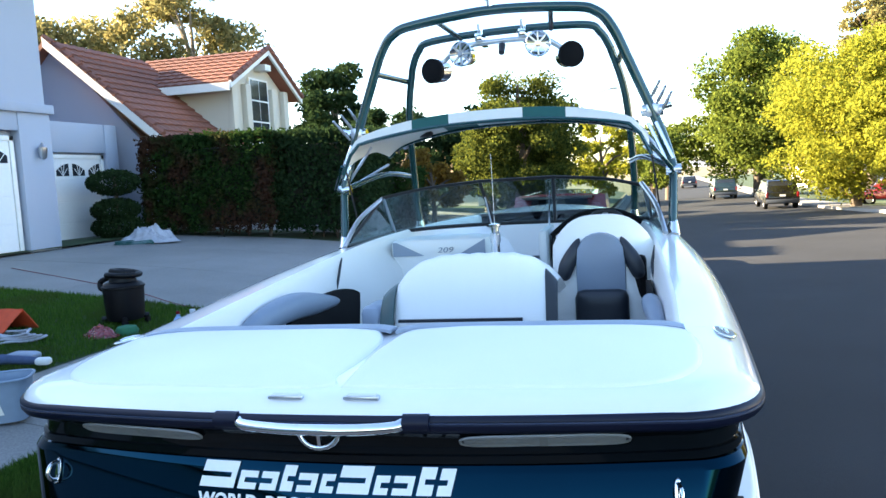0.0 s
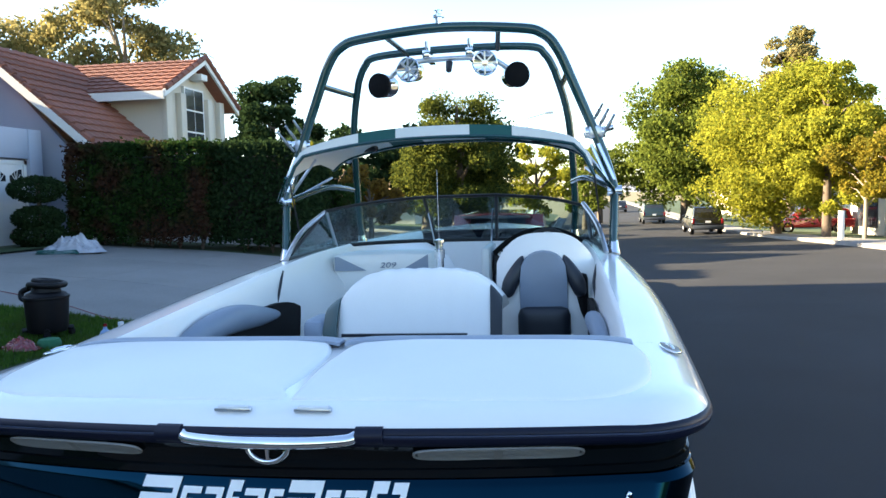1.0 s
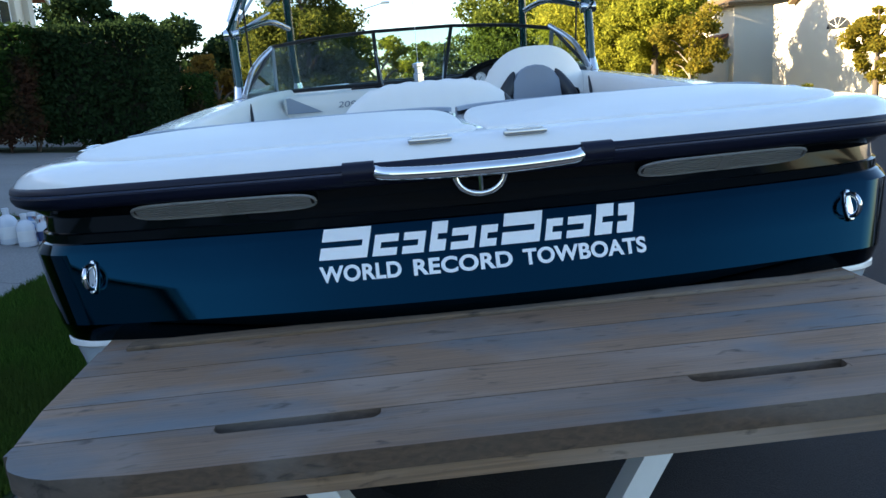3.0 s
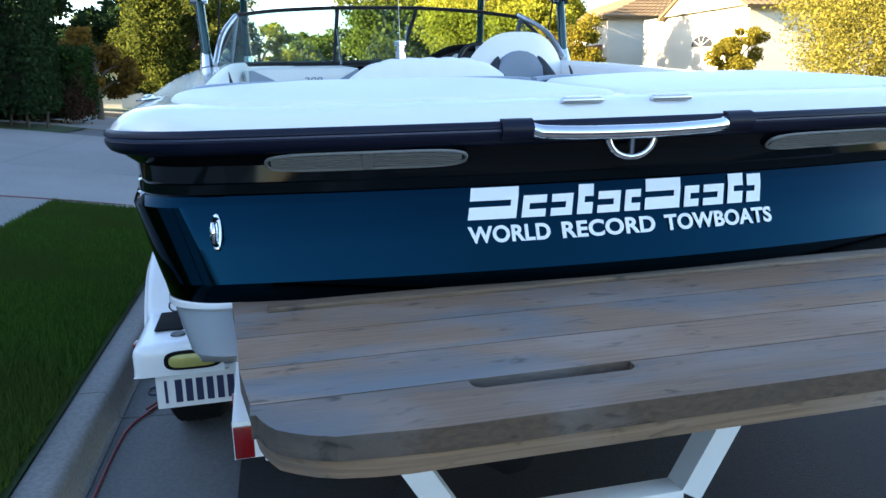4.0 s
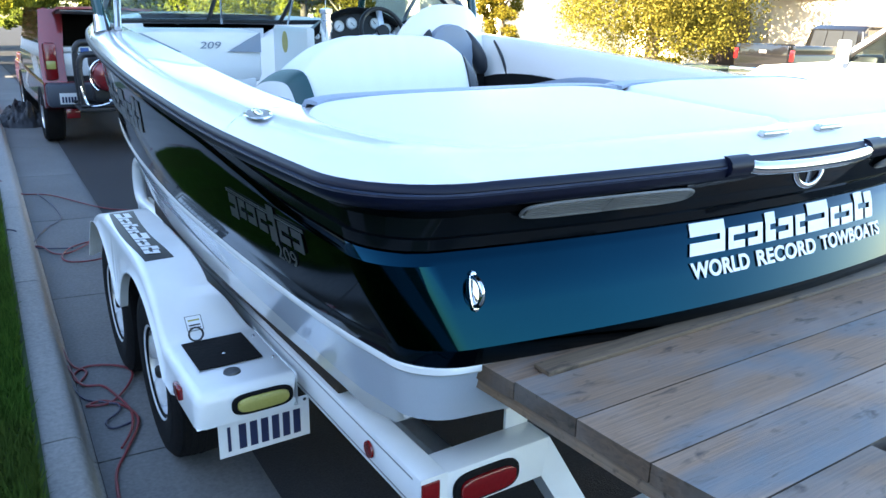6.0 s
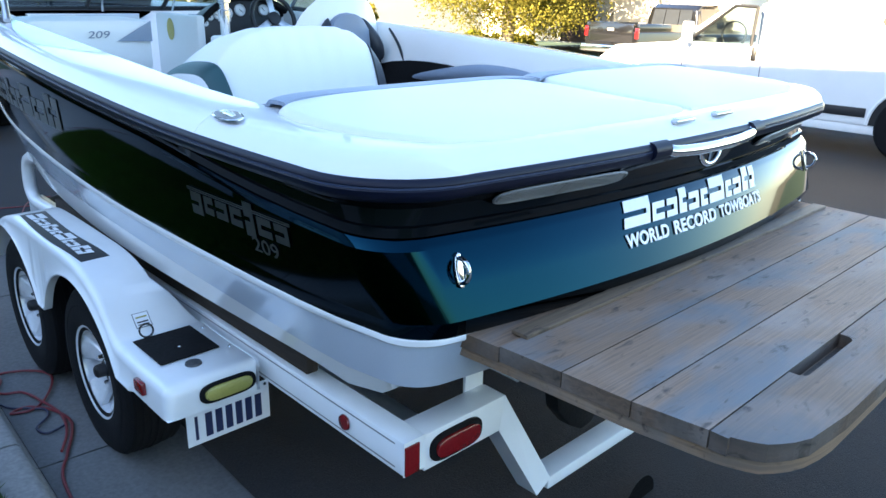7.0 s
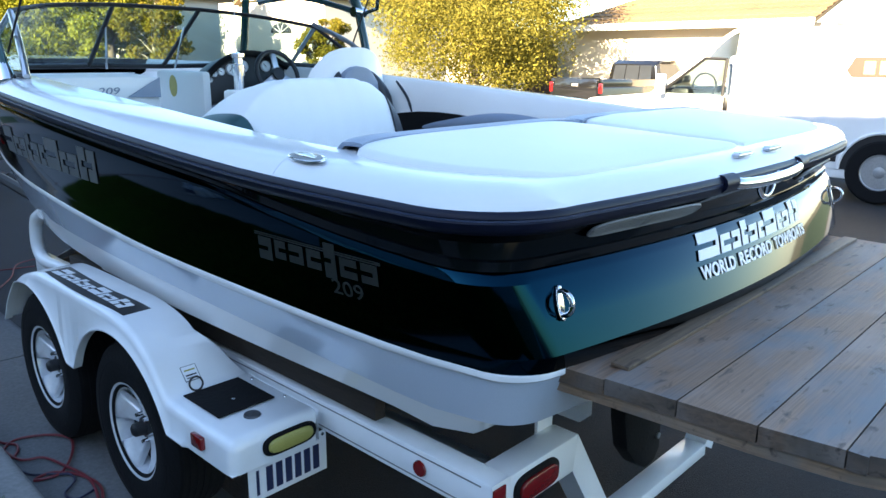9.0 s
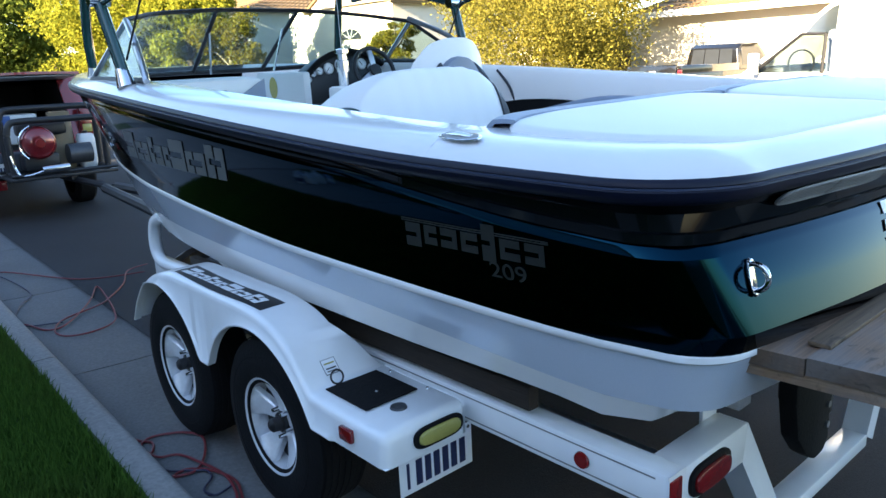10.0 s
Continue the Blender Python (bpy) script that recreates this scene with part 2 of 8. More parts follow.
M_alu = mat("aluminium", (0.62, 0.63, 0.65), 0.28, 1.0, 0.12, 60.0, 0)
M_vent = mat("vent_grey", (0.22, 0.22, 0.22), 0.45, 0.1, 0.15, 60.0, 0)
M_tower = mat("tower_green", (0.008, 0.055, 0.055), 0.22, 0.2, 0.2, 120.0, 0, coat=0.7)
M_black = mat("black_plastic", (0.014, 0.014, 0.016), 0.45, 0.0, 0.2, 120.0, 0.1)
M_carpet = mat("grey_carpet", (0.14, 0.15, 0.17), 0.95, 0.0, 0.4, 300.0, 0.6)
M_canvas_w = mat("white_canvas", (0.72, 0.72, 0.68), 0.8, 0.0, 0.08, 400.0, 0.1)
M_canvas_g = mat("green_canvas", (0.01, 0.09, 0.085), 0.8, 0.0, 0.15, 400.0, 0.1)
M_white_paint = mat("white_paint", (0.83, 0.84, 0.84), 0.25, 0.0, 0.07, 8.0, 0.0, coat=0.3)
M_white_decal = mat("white_decal", (0.82, 0.83, 0.84), 0.35, 0.0, 0.04, 30.0, 0)
M_silver_decal = mat("silver_decal", (0.13, 0.135, 0.13), 0.35, 0.3, 0.15, 90.0, 0)
M_dim_decal = mat("dim_silver_decal", (0.034, 0.037, 0.036), 0.35, 0.2, 0.15, 90.0, 0)
M_rim = mat("machined_rim", (0.84, 0.85, 0.87), 0.26, 0.25, 0.12, 60.0, 0)
M_cast = mat("dark_cast_alloy", (0.10, 0.105, 0.115), 0.45, 0.6, 0.3, 60.0, 0.1)
M_vinyl_mid = mat("mid_grey_vinyl", (0.19, 0.235, 0.305), 0.45, 0.0, 0.12, 260.0, 0.08, big=3.0)
M_yellow = mat("yellow_sticker", (0.55, 0.45, 0.12), 0.5, 0.0, 0.2, 60.0, 0)
M_black_decal = mat("black_decal", (0.012, 0.012, 0.014), 0.4, 0.0, 0.2, 60.0, 0)
M_red_lens = mat("red_lens", (0.20, 0.005, 0.007), 0.2, 0.0, 0.2, 90.0, 0.1, coat=0.6)
M_amber_lens = mat("amber_lens", (0.42, 0.38, 0.10), 0.25, 0.0, 0.15, 200.0, 0.15, coat=0.5)
M_glass = glass("tinted_glass", (0.74, 0.85, 0.86))
M_clear = glass("clear_glass", (0.75, 0.80, 0.80))
M_pane = mat("window_pane", (0.03, 0.035, 0.045), 0.06, 0.0, 0.3, 1.5, 0)

# ---- boat ----
BOW = 6.35


def rub_z(y):
    return curve_table([(-0.2, 1.392), (0.3, 1.395), (0.9, 1.412), (1.6, 1.456), (2.4, 1.508), (3.4, 1.562), (4.6, 1.60), (6.4, 1.64)], y)


def silver_z(y):
    return curve_table([(-0.2, 0.985), (0.1, 0.978), (0.3, 0.972), (0.5, 0.976), (0.8, 0.987), (1.3, 1.003), (1.65, 1.014), (2.1, 1.036), (2.7, 1.062), (3.3, 1.087), (4.2, 1.15), (6.4, 1.50)], y)


def knuckle_z(y):
    """The crease between the black upper band and the green topside."""
    return min(rub_z(y) - 0.060, curve_table([(-0.2, 1.262), (0.1, 1.270), (0.3, 1.278), (0.55, 1.297), (0.9, 1.337), (1.5, 1.412), (2.25, 1.488), (6.4, 1.70)], y))


def band_z(y):
    """Lower edge of the silver band."""
    return curve_table([(-0.2, 0.842), (0.1, 0.836), (0.3, 0.822), (0.5, 0.832), (0.7, 0.845), (1.0, 0.862), (1.4, 0.880), (1.8, 0.893), (2.4, 0.900), (3.2, 0.905), (4.2, 0.96), (6.4, 1.42)], y)


def chine_z(y):
    return curve_table([(-0.2, 0.832), (0.1, 0.826), (0.16, 0.79), (0.23, 0.752), (0.5, 0.768), (1.0, 0.776), (2.0, 0.784), (2.6, 0.792), (3.2, 0.80), (4.2, 0.88), (6.4, 1.38)], y)


def keel_z(y):
    return curve_table([(-0.2, 0.55), (3.0, 0.55), (4.4, 0.68), (5.5, 0.98), (6.4, 1.38)], y)


def side_x(W, W0, y0, r, L, y):
    """Half-width of a plan curve at y beyond the corner."""
    t = min(1.0, max(0.0, (y - y0) / 1.5))
    w = W0 + (W - W0) * (1 - (1 - t) ** 2)
    if y > 1.6:
        q = min(1.0, (y - 1.6) / (L - 1.6))
        w *= math.sqrt(max(0.0, 1 - q * q))
    return w


def corner(W0, r, cam_):
    """Where the transom's camber ends and the turn of the corner it starts from; the wide upper levels start square."""
    turn = math.atan(2 * cam_ / (W0 - r)) if r < 0.2 else 0.0
    return W0 - r + r * math.sin(turn), turn


def plan(W, W0, y0, r, cam_, L=BOW, n_t=14, n_c=9, n_s=46):
    """Half plan curve from the middle of the transom round the corner to the stem."""
    pts = []
    xs, turn = corner(W0, r, cam_)
    for i in range(n_t):
        x = xs * i / n_t
        pts.append((x, y0 - cam_ * (1 - (x / xs) ** 2)))
    yc = y0 + r * math.cos(turn)
    for i in range(n_c):
        a = -math.pi / 2 + turn + (math.pi / 2 - turn) * i / n_c
        pts.append((W0 - r + r * math.cos(a), yc + r * math.sin(a)))
    for i in range(n_s + 1):
        t = i / n_s
        y = yc + (L - yc) * (1 - (1 - t) ** 1.25)
        pts.append((side_x(W, W0, yc, r, L, y), y))
    return pts


# level: half-beam, stern half-width, stern y, corner radius, camber, stem y, height
LEVELS = [
    (1.300, 1.250, -0.030, 0.27, 0.065, BOW, rub_z),
    (1.285, 1.232, -0.012, 0.26, 0.068, BOW - 0.02, lambda y: rub_z(y) - 0.055),
    (1.252, 1.196, 0.040, 0.22, 0.10, BOW - 0.05, lambda y: rub_z(y) - 0.055 + 0.45 * (knuckle_z(y) - rub_z(y) + 0.055)),
    (1.2465, 1.1865, 0.0455, 0.19, 0.10, BOW - 0.07, lambda y: knuckle_z(y) - 0.001),
    (1.2475, 1.1925, 0.0385, 0.185, 0.10, BOW - 0.07, lambda y: knuckle_z(y) - 0.004),
    (1.2475, 1.1925, 0.0395, 0.18, 0.10, BOW - 0.08, lambda y: knuckle_z(y) - 0.027),
    (1.250, 1.1955, 0.0345, 0.175, 0.10, BOW - 0.09, lambda y: knuckle_z(y) - 0.030),
    (1.2525, 1.200, 0.0285, 0.17, 0.10, BOW - 0.11, lambda y: knuckle_z(y) - 0.040),
    (1.254, 1.203, 0.0210, 0.165, 0.10, BOW - 0.13, lambda y: knuckle_z(y) - 0.052),
    (1.240, 1.172, -0.012, 0.16, 0.10, BOW - 0.35, lambda y: 0.45 * (knuckle_z(y) - 0.052) + 0.55 * (silver_z(y) + 0.060)),
    (1.222, 1.144, -0.040, 0.155, 0.10, BOW - 0.56, lambda y: silver_z(y) + 0.060),
    (1.220, 1.141, -0.038, 0.155, 0.10, BOW - 0.59, lambda y: silver_z(y) + 0.050),
    (1.216, 1.136, -0.020, 0.15, 0.10, BOW - 0.64, lambda y: silver_z(y) + 0.012),
    (1.214, 1.130, -0.010, 0.14, 0.10, BOW - 0.66, lambda y: silver_z(y)),
    (1.192, 1.116, 0.010, 0.13, 0.09, BOW - 0.8, lambda y: 0.5 * (silver_z(y) + band_z(y))),
    (1.168, 1.100, 0.030, 0.12, 0.08, BOW - 0.95, band_z),
    (1.140, 1.080, 0.060, 0.12, 0.07, BOW - 1.1, chine_z),
    (0.500, 0.480, 0.180, 0.08, 0.04, BOW - 1.2, lambda y: 0.5 * (chine_z(y) + keel_z(y)) + 0.02),
    (0.020, 0.018, 0.200, 0.006, 0.0, BOW - 1.25, keel_z),
]
HALF = [[Vector((x, y, lv[6](y))) for x, y in plan(*lv[:6])] for lv in LEVELS]


def mirrored(half):
    return [Vector((-p.x, p.y, p.z)) for p in half[::-1]] + half[1:]


def shell(a, b, bm=None):
    """The skin of the hull between level a and level b."""
    bm = bm or bmesh.new()
    rows = [[bm.verts.new(p) for p in mirrored(HALF[k])] for k in range(a, b + 1)]
    for A, B in zip(rows, rows[1:]):
        for i in range(len(A) - 1):
            bm.faces.new((A[i], B[i], B[i + 1], A[i + 1]))
    bmesh.ops.remove_doubles(bm, verts=bm.verts[:], dist=1e-5)
    bmesh.ops.recalc_face_normals(bm, faces=bm.faces[:])
    return bm


boat = thing("ski_boat", "dark green and white open-bow wakeboard boat resting on a trailer", "boat")
part("upper_hull", shell(1, 5), M_black_gel, boat, "glossy black band under the rub rail", split=40.0)
part("topside", shell(5, 13), M_green, boat, "glossy dark metallic green gelcoat", split=22.0)
part("lower_hull", shell(13, 15), M_silver_gel, boat, "silver grey band along the chine")
part("chine_strake", shell(15, 16), M_white_gel, boat, "white chine strake", split=22.0)
part("hull_bottom", shell(16, 18), M_white_gel, boat, "white hull bottom")
# thin white line on the top edge of the silver band
bm = bmesh.new()
rows = []
for dz, out in ((0.016, 0.003), (0.010, 0.007), (-0.004, 0.007), (-0.010, 0.002)):
    rows.append([bm.verts.new(p + Vector((out * (1 if p.x > 0 else -1) * (1 if abs(p.x) > 0.9 else 0), -out if p.y < 0.2 else 0, dz))) for p in mirrored(HALF[13]) if abs(p.x) > 0.93 or p.y > 1.0])
for A, B in zip(rows, rows[1:]):
    for i in range(len(A) - 1):
        if (A[i].co - A[i + 1].co).length < 0.5:
            bm.faces.new((A[i], B[i], B[i + 1], A[i + 1]))
part("spray_line", bm, M_white_gel, boat)

# rub rail: a swept strip with a rounded outer face and a highlight line painted on
rail_curve = mirrored(HALF[0])


def outward(curve, i):
    a, b = curve[max(i - 1, 0)], curve[min(i + 1, len(curve) - 1)]
    d = (b - a).normalized()
    return Vector((d.y, -d.x, 0)).normalized()


def swept(curve, profile):
    bm = bmesh.new()
    rows = []
    for i, p in enumerate(curve):
        o = outward(curve, i)
        rows.append([bm.verts.new(p + o * a + Vector((0, 0, z))) for a, z in profile])
    for A, B in zip(rows, rows[1:]):
        for k in range(len(A) - 1):
            bm.faces.new((A[k], A[k + 1], B[k + 1], B[k]))
    bmesh.ops.recalc_face_normals(bm, faces=bm.faces[:])
    return bm


rub = part("rub_rail", swept(rail_curve, [(-0.01, 0.003), (0.003, 0.001), (0.010, -0.006), (0.012, -0.014), (0.008, -0.019), (0.012, -0.025), (0.010, -0.036), (0.002, -0.048), (-0.014, -0.056)]), M_rub, boat, "dark navy rubber rub rail")
part("rail_highlight", swept(rail_curve, [(0.007, -0.0155), (0.0112, -0.0170), (0.0112, -0.0210), (0.007, -0.0225)]), M_rail_highlight, rub)

# deck: from the rail inwards, open over the cockpit
COCKPIT_Y0, COCKPIT_Y1 = 0.74, 4.35


def deck_half(y):
    y0, r, W0, c = LEVELS[0][2], LEVELS[0][3], LEVELS[0][1], LEVELS[0][4]
    if y < y0:
        return (W0 - r) * math.sqrt(max(0.0, 1 - (y0 - y) / c))
    if y < y0 + r:
        return W0 - r + math.sqrt(max(0.0, r * r - (y0 + r - y) ** 2))
    return side_x(LEVELS[0][0], W0, y0 + r, r, BOW, y)


def cockpit_half(y):
    return curve_table([(0.70, 1.06), (1.2, 1.075), (2.0, 1.07), (3.0, 1.05), (3.6, 1.02), (4.0, 0.97), (4.3, 0.92), (5.0, 0.70), (5.5, 0.42)], y)


def deck_z(x, y):
    """Deck height: a rounded edge up from the rail, then a gentle crown."""
    hw = deck_half(y)
    d = min(hw - abs(x), (y + 0.095 - 0.065 * min(1.0, abs(x) / 0.98) ** 2) if y < 0.6 else 9)
    d = max(0.0, d)
    rise = 0.052 * (1 - math.exp(-d / 0.035)) + 0.012 * (1 - math.exp(-d / 0.2))
    return rub_z(y) + rise


def deck_sheet(ys, inner):
    """Strips of the deck between its edge and inner(y), both sides, or across when inner is None."""
    bm = bmesh.new()
    rows = []
    ks = [0, 0.012, 0.03, 0.055, 0.09, 0.14, 0.2, 0.3, 0.42, 0.6, 0.8, 1.0]
    for y in ys:
        hw = deck_half(y)
        row = []
        for s in (-1, 1):
            half = []
            for k in ks:
                if inner is None:
                    x = hw * (1 - k)
                else:
                    x = hw - (hw - inner(y)) * k
                half.append(bm.verts.new((s * x, y, deck_z(x, y))))
            row.append(half)
        rows.append(row)
    for A, B in zip(rows, rows[1:]):
        for s in (0, 1):
            for k in range(len(ks) - 1):
                bm.faces.new((A[s][k], A[s][k + 1], B[s][k + 1], B[s][k]))
    bmesh.ops.remove_doubles(bm, verts=bm.verts[:], dist=1e-5)
    bmesh.ops.recalc_face_normals(bm, faces=bm.faces[:])
    return bm


ys0 = [-0.095 + 0.065 * (i / 14) ** 2 for i in range(15)] + [-0.030 + 0.26 * (1 - math.cos(math.pi / 2 * i / 10)) for i in range(1, 11)] + [0.3, 0.4, 0.5, 0.6, 0.68, COCKPIT_Y0]
part("stern_deck", deck_sheet(ys0, None), M_white_gel, boat, "glossy white gelcoat stern deck")
part("side_deck", deck_sheet([COCKPIT_Y0 + (COCKPIT_Y1 + 0.9 - COCKPIT_Y0) * i / 50 for i in range(51)], cockpit_half), M_white_gel, boat, "white gelcoat gunwale along the cockpit")
part("fore_deck", deck_sheet([5.25 + 1.1 * (i / 16) ** 0.8 for i in range(17)], None), M_white_gel, boat)


# cockpit liner
def liner(y0, y1, z1, name, material, label, outset=0.0):
    bm = bmesh.new()
    for s in (-1, 1):
        rows = []
        for i in range(33):
            y = y0 + (y1 - y0) * i / 32
            x = cockpit_half(y)
            z = deck_z(x, y)
            rows.append([bm.verts.new((s * (x + a), y, z + h if h > -0.3 else z1)) for a, h in ((0.0, 0.0), (-0.012, -0.008), (-0.022, -0.03), (-0.03, -0.10), (-0.05 - 0.10 * max(0, y - 2.6), -0.25), (-0.03 - 0.26 * max(0, y - 2.6), -0.5))])
        for A, B in zip(rows, rows[1:]):
            for k in range(5):
                bm.faces.new((A[k], A[k + 1], B[k + 1], B[k]))
    return part(name, bm, material, boat, label)


liner(COCKPIT_Y0, 5.25, 0.72, "coaming", M_vinyl, "white vinyl coaming panels inside the cockpit")
part("cockpit_floor", grid(lambda u, v: ((v * 2 - 1) * (1.05 - 0.33 * max(0, 0.6 + 4.3 * u - 2.6)), 0.6 + 4.3 * u, 0.74 + 0.02 * abs(v * 2 - 1)), 12, 8), M_carpet, boat, "grey carpet floor")
part("aft_bulkhead", box(-1.03, 1.03, 0.60, 0.66, 0.74, 1.40), M_vinyl, boat)
part("bow_bulkhead", box(-0.42, 0.42, 5.2, 5.25, 1.25, 1.57), M_white_gel, boat)


# sun pads on the stern deck
def pad_outline(s):
    """Closed outline of a pad: s < 0 port, s > 0 starboard."""
    if s < 0:
        return [(-1.10, 0.60), (-1.12, 0.42), (-1.07, 0.17), (-0.93, 0.045), (-0.55, 0.005), (-0.02, -0.005), (-0.01, 0.10), (0.0, 0.25), (0.0, 0.42), (-0.015, 0.56), (-0.06, 0.67), (-0.16, 0.715), (-0.5, 0.72), (-0.95, 0.70)]
    return [(0.03, -0.005), (0.55, 0.005), (0.93, 0.045), (1.07, 0.17), (1.11, 0.42), (1.09, 0.60), (1.0, 0.70), (0.5, 0.725), (0.25, 0.73), (0.14, 0.70), (0.05, 0.62), (0.025, 0.48), (0.015, 0.3)]


def cushion(outline, z_at, thick, crown, r=0.03, n=5):
    """An upholstered pad: rounded edge and slightly domed top over an outline."""
    P = smooth_line([(*p, 0) for p in outline] + [(*outline[0], 0)], 5)[:-1]
    c = sum(P, Vector()) / len(P)
    bm = bmesh.new()
    rings = []
    spec = [(0.0, 0.0), (0.0, thick - r)] + [(r * (1 - math.cos(a)), thick - r + r * math.sin(a)) for a in [math.pi / 2 * i / n for i in range(1, n + 1)]]
    for inset, h in spec:
        ring = []
        for p in P:
            d = (c - p)
            ring.append(bm.verts.new(p + d.normalized() * inset + Vector((0, 0, z_at(p.x, p.y) + h))))
        rings.append(ring)
    top = [v.co.copy() for v in rings[-1]]
    for k in (0.8, 0.55, 0.3, 0.1):
        rings.append([bm.verts.new((c.x + (q.x - c.x) * k, c.y + (q.y - c.y) * k, z_at(c.x + (q.x - c.x) * k, c.y + (q.y - c.y) * k) + thick + crown * (1 - k ** 2.5))) for q in top])
    for A, B in zip(rings, rings[1:]):
        for i in range(len(P)):
            j = (i + 1) % len(P)
            bm.faces.new((A[i], A[j], B[j], B[i]))
    bm.faces.new(rings[-1])
    bmesh.ops.recalc_face_normals(bm, faces=bm.faces[:])
    return bm


def pad_base(x, y):
    return deck_z(x, max(y, -0.05)) - 0.026 + 0.02 * max(0, y)


for s in (-1, 1):
    pad = thing("sun_pad", "white vinyl sun pad with grey front edge on stern deck", "cushion", group="sun pads on the stern deck")
    part("cushion", cushion(pad_outline(s), pad_base, 0.036, 0.020, 0.030), M_vinyl, pad)
    x0, x1 = (-1.07, 0.0) if s < 0 else (0.02, 1.07)

    def band(u, v):
        x = x0 + (x1 - x0) * u
        e = (2 * abs(u - 0.5)) ** 10
        y = 0.640 + 0.112 * v - 0.03 * e
        return (x, y, pad_base(x, y) + 0.036 + 0.010 * math.sin(math.pi * min(1, 0.35 + v * 0.7)) - 0.09 * max(0, v - 0.78) - 0.006 * e)
    part("grey_band", thicken(grid(band, 36, 8), 0.012), M_vinyl_grey, pad, "grey vinyl band")


# ---- transom fittings ----
def level_y(x, k):
    """Where level k's plan curve lies, on the transom side, at x."""
    _, W0, y0, r, c, _, _ = LEVELS[k]
    ax = abs(x)
    xs, turn = corner(W0, r, c)
    if ax <= xs:
        return y0 - c * (1 - (ax / xs) ** 2)
    d = min(ax - (W0 - r), r * 0.999)
    return y0 + r * math.cos(turn) - math.sqrt(r * r - d * d)


def transom_y(x, z):
    """The transom's y at x and height z, between the levels."""
    for k in range(len(LEVELS) - 4):
        ya, yb = level_y(x, k), level_y(x, k + 1)
        za, zb = LEVELS[k][6](ya), LEVELS[k + 1][6](yb)
        if zb <= z <= za:
            t = (za - z) / max(1e-6, za - zb)
            return ya + (yb - ya) * t
    return level_y(x, 12)


def transom_frame(x, z, lift=0.004):
    """A frame lying on the transom: x to starboard, y up, z aft."""
    y = transom_y(x, z)
    xa = Vector((0.02, transom_y(x + 0.01, z) - transom_y(x - 0.01, z), 0)).normalized()
    ya = Vector((0, transom_y(x, z + 0.012) - transom_y(x, z - 0.012), 0.024)).normalized()
    za = xa.cross(ya).normalized()
    ya = za.cross(xa)
    M = Matrix((xa, ya, za)).transposed().to_4x4()
    M.translation = Vector((x, y, z)) + za * lift
    return M


def wrap_transom(me, x0, z0, lift):
    for v in me.vertices:
        M = transom_frame(x0 + v.co.x, z0 + v.co.y, lift + v.co.z)
        v.co = M.translation


for s in (-1, 1):
    vent = thing("louvre_vent", "grey plastic louvre vent set into the transom", "vent", group="transom vents")
    w, h = 0.235, 0.030
    M = transom_frame(s * 0.645, 1.318, 0.004)
    outl = [(w * math.copysign(1, math.cos(a)) * abs(math.cos(a)) ** 0.35, h * math.copysign(1, math.sin(a)) * abs(math.sin(a)) ** 0.7) for a in [math.tau * k / 32 for k in range(32)]]
    part("vent_plate", prism(outl, 0.004, M, 0.001), M_black, vent)
    part("vent_rim", tube([M @ Vector((x, y, 0.005)) for x, y in outl], 0.004, 6, closed=True), M_vent, vent)
    for k in range(5):
        zz = -0.018 + 0.009 * k
        part("louvre", box(-w * 0.95, w * 0.95, zz - 0.0026, zz + 0.0026, 0.003, 0.008, bm=None), M_vent, vent).matrix_local = M
    part("joint", box(-0.012, 0.012, -0.026, 0.026, 0.003, 0.0085), M_vent, vent).matrix_local = M

handle = thing("transom_handle", "polished stainless grab handle with round bracket at the stern", "handle")
hy = level_y(0, 0) - 0.018
bar = smooth_line([(-0.262, hy + 0.035, 1.374), (-0.255, hy + 0.018, 1.372), (-0.23, hy + 0.002, 1.366), (-0.12, hy - 0.012, 1.362), (0, hy - 0.015, 1.361), (0.12, hy - 0.012, 1.362), (0.23, hy + 0.002, 1.366), (0.255, hy + 0.018, 1.372), (0.262, hy + 0.035, 1.374)], 5)
part("grip", tube(bar, 0.0175, 14), M_chrome, handle)
part("ring", tube([(0.062 * math.cos(a), hy + 0.015, 1.352 - 0.055 * abs(math.sin(a)) ** 0.9) for a in [math.pi * (1 + k / 14) for k in range(15)]], 0.009, 10), M_chrome, handle)
part("post", tube([(0, hy + 0.01, 1.358), (0, hy + 0.015, 1.30)], 0.007, 8), M_chrome, handle)
for s in (-1, 1):
    part("strut", tube([(s * 0.07, hy, 1.362), (s * 0.05, hy + 0.07, 1.385)], 0.010, 8), M_chrome, handle)
    part("boot", tube([(s * 0.258, hy + 0.022, 1.374), (s * 0.335, hy + 0.026, 1.374)], 0.026, 12), M_rub, handle, "navy rubber end boot")

for s in (-1, 1):
    eye = thing("tie_down_eye", "chrome stern tie-down eye bolted to the transom", "eye bolt", group="stern eyes")
    M = transom_frame(s * 1.0, 1.158, 0.002)
    pl = prism([(0.011 * math.cos(a), 0.044 * math.sin(a)) for a in [math.tau * k / 20 for k in range(20)]], 0.006, M, 0.0015)
    part("plate", pl, M_chrome, eye)
    part("loop", tube([M @ Vector((0, 0.030 * math.cos(a), 0.004 + 0.040 * abs(math.sin(a)) ** 0.8)) for a in [math.pi * k / 16 for k in range(17)]], 0.0065, 10), M_chrome, eye)
    for zz in (-0.036, 0.036):
        part("bolt", lathe([(0.004, 0.0), (0.004, 0.007), (0.010, 0.006), (0.012, 0.0)], 10, "Z"), M_chrome, eye).matrix_local = M @ pose(0, zz, 0)

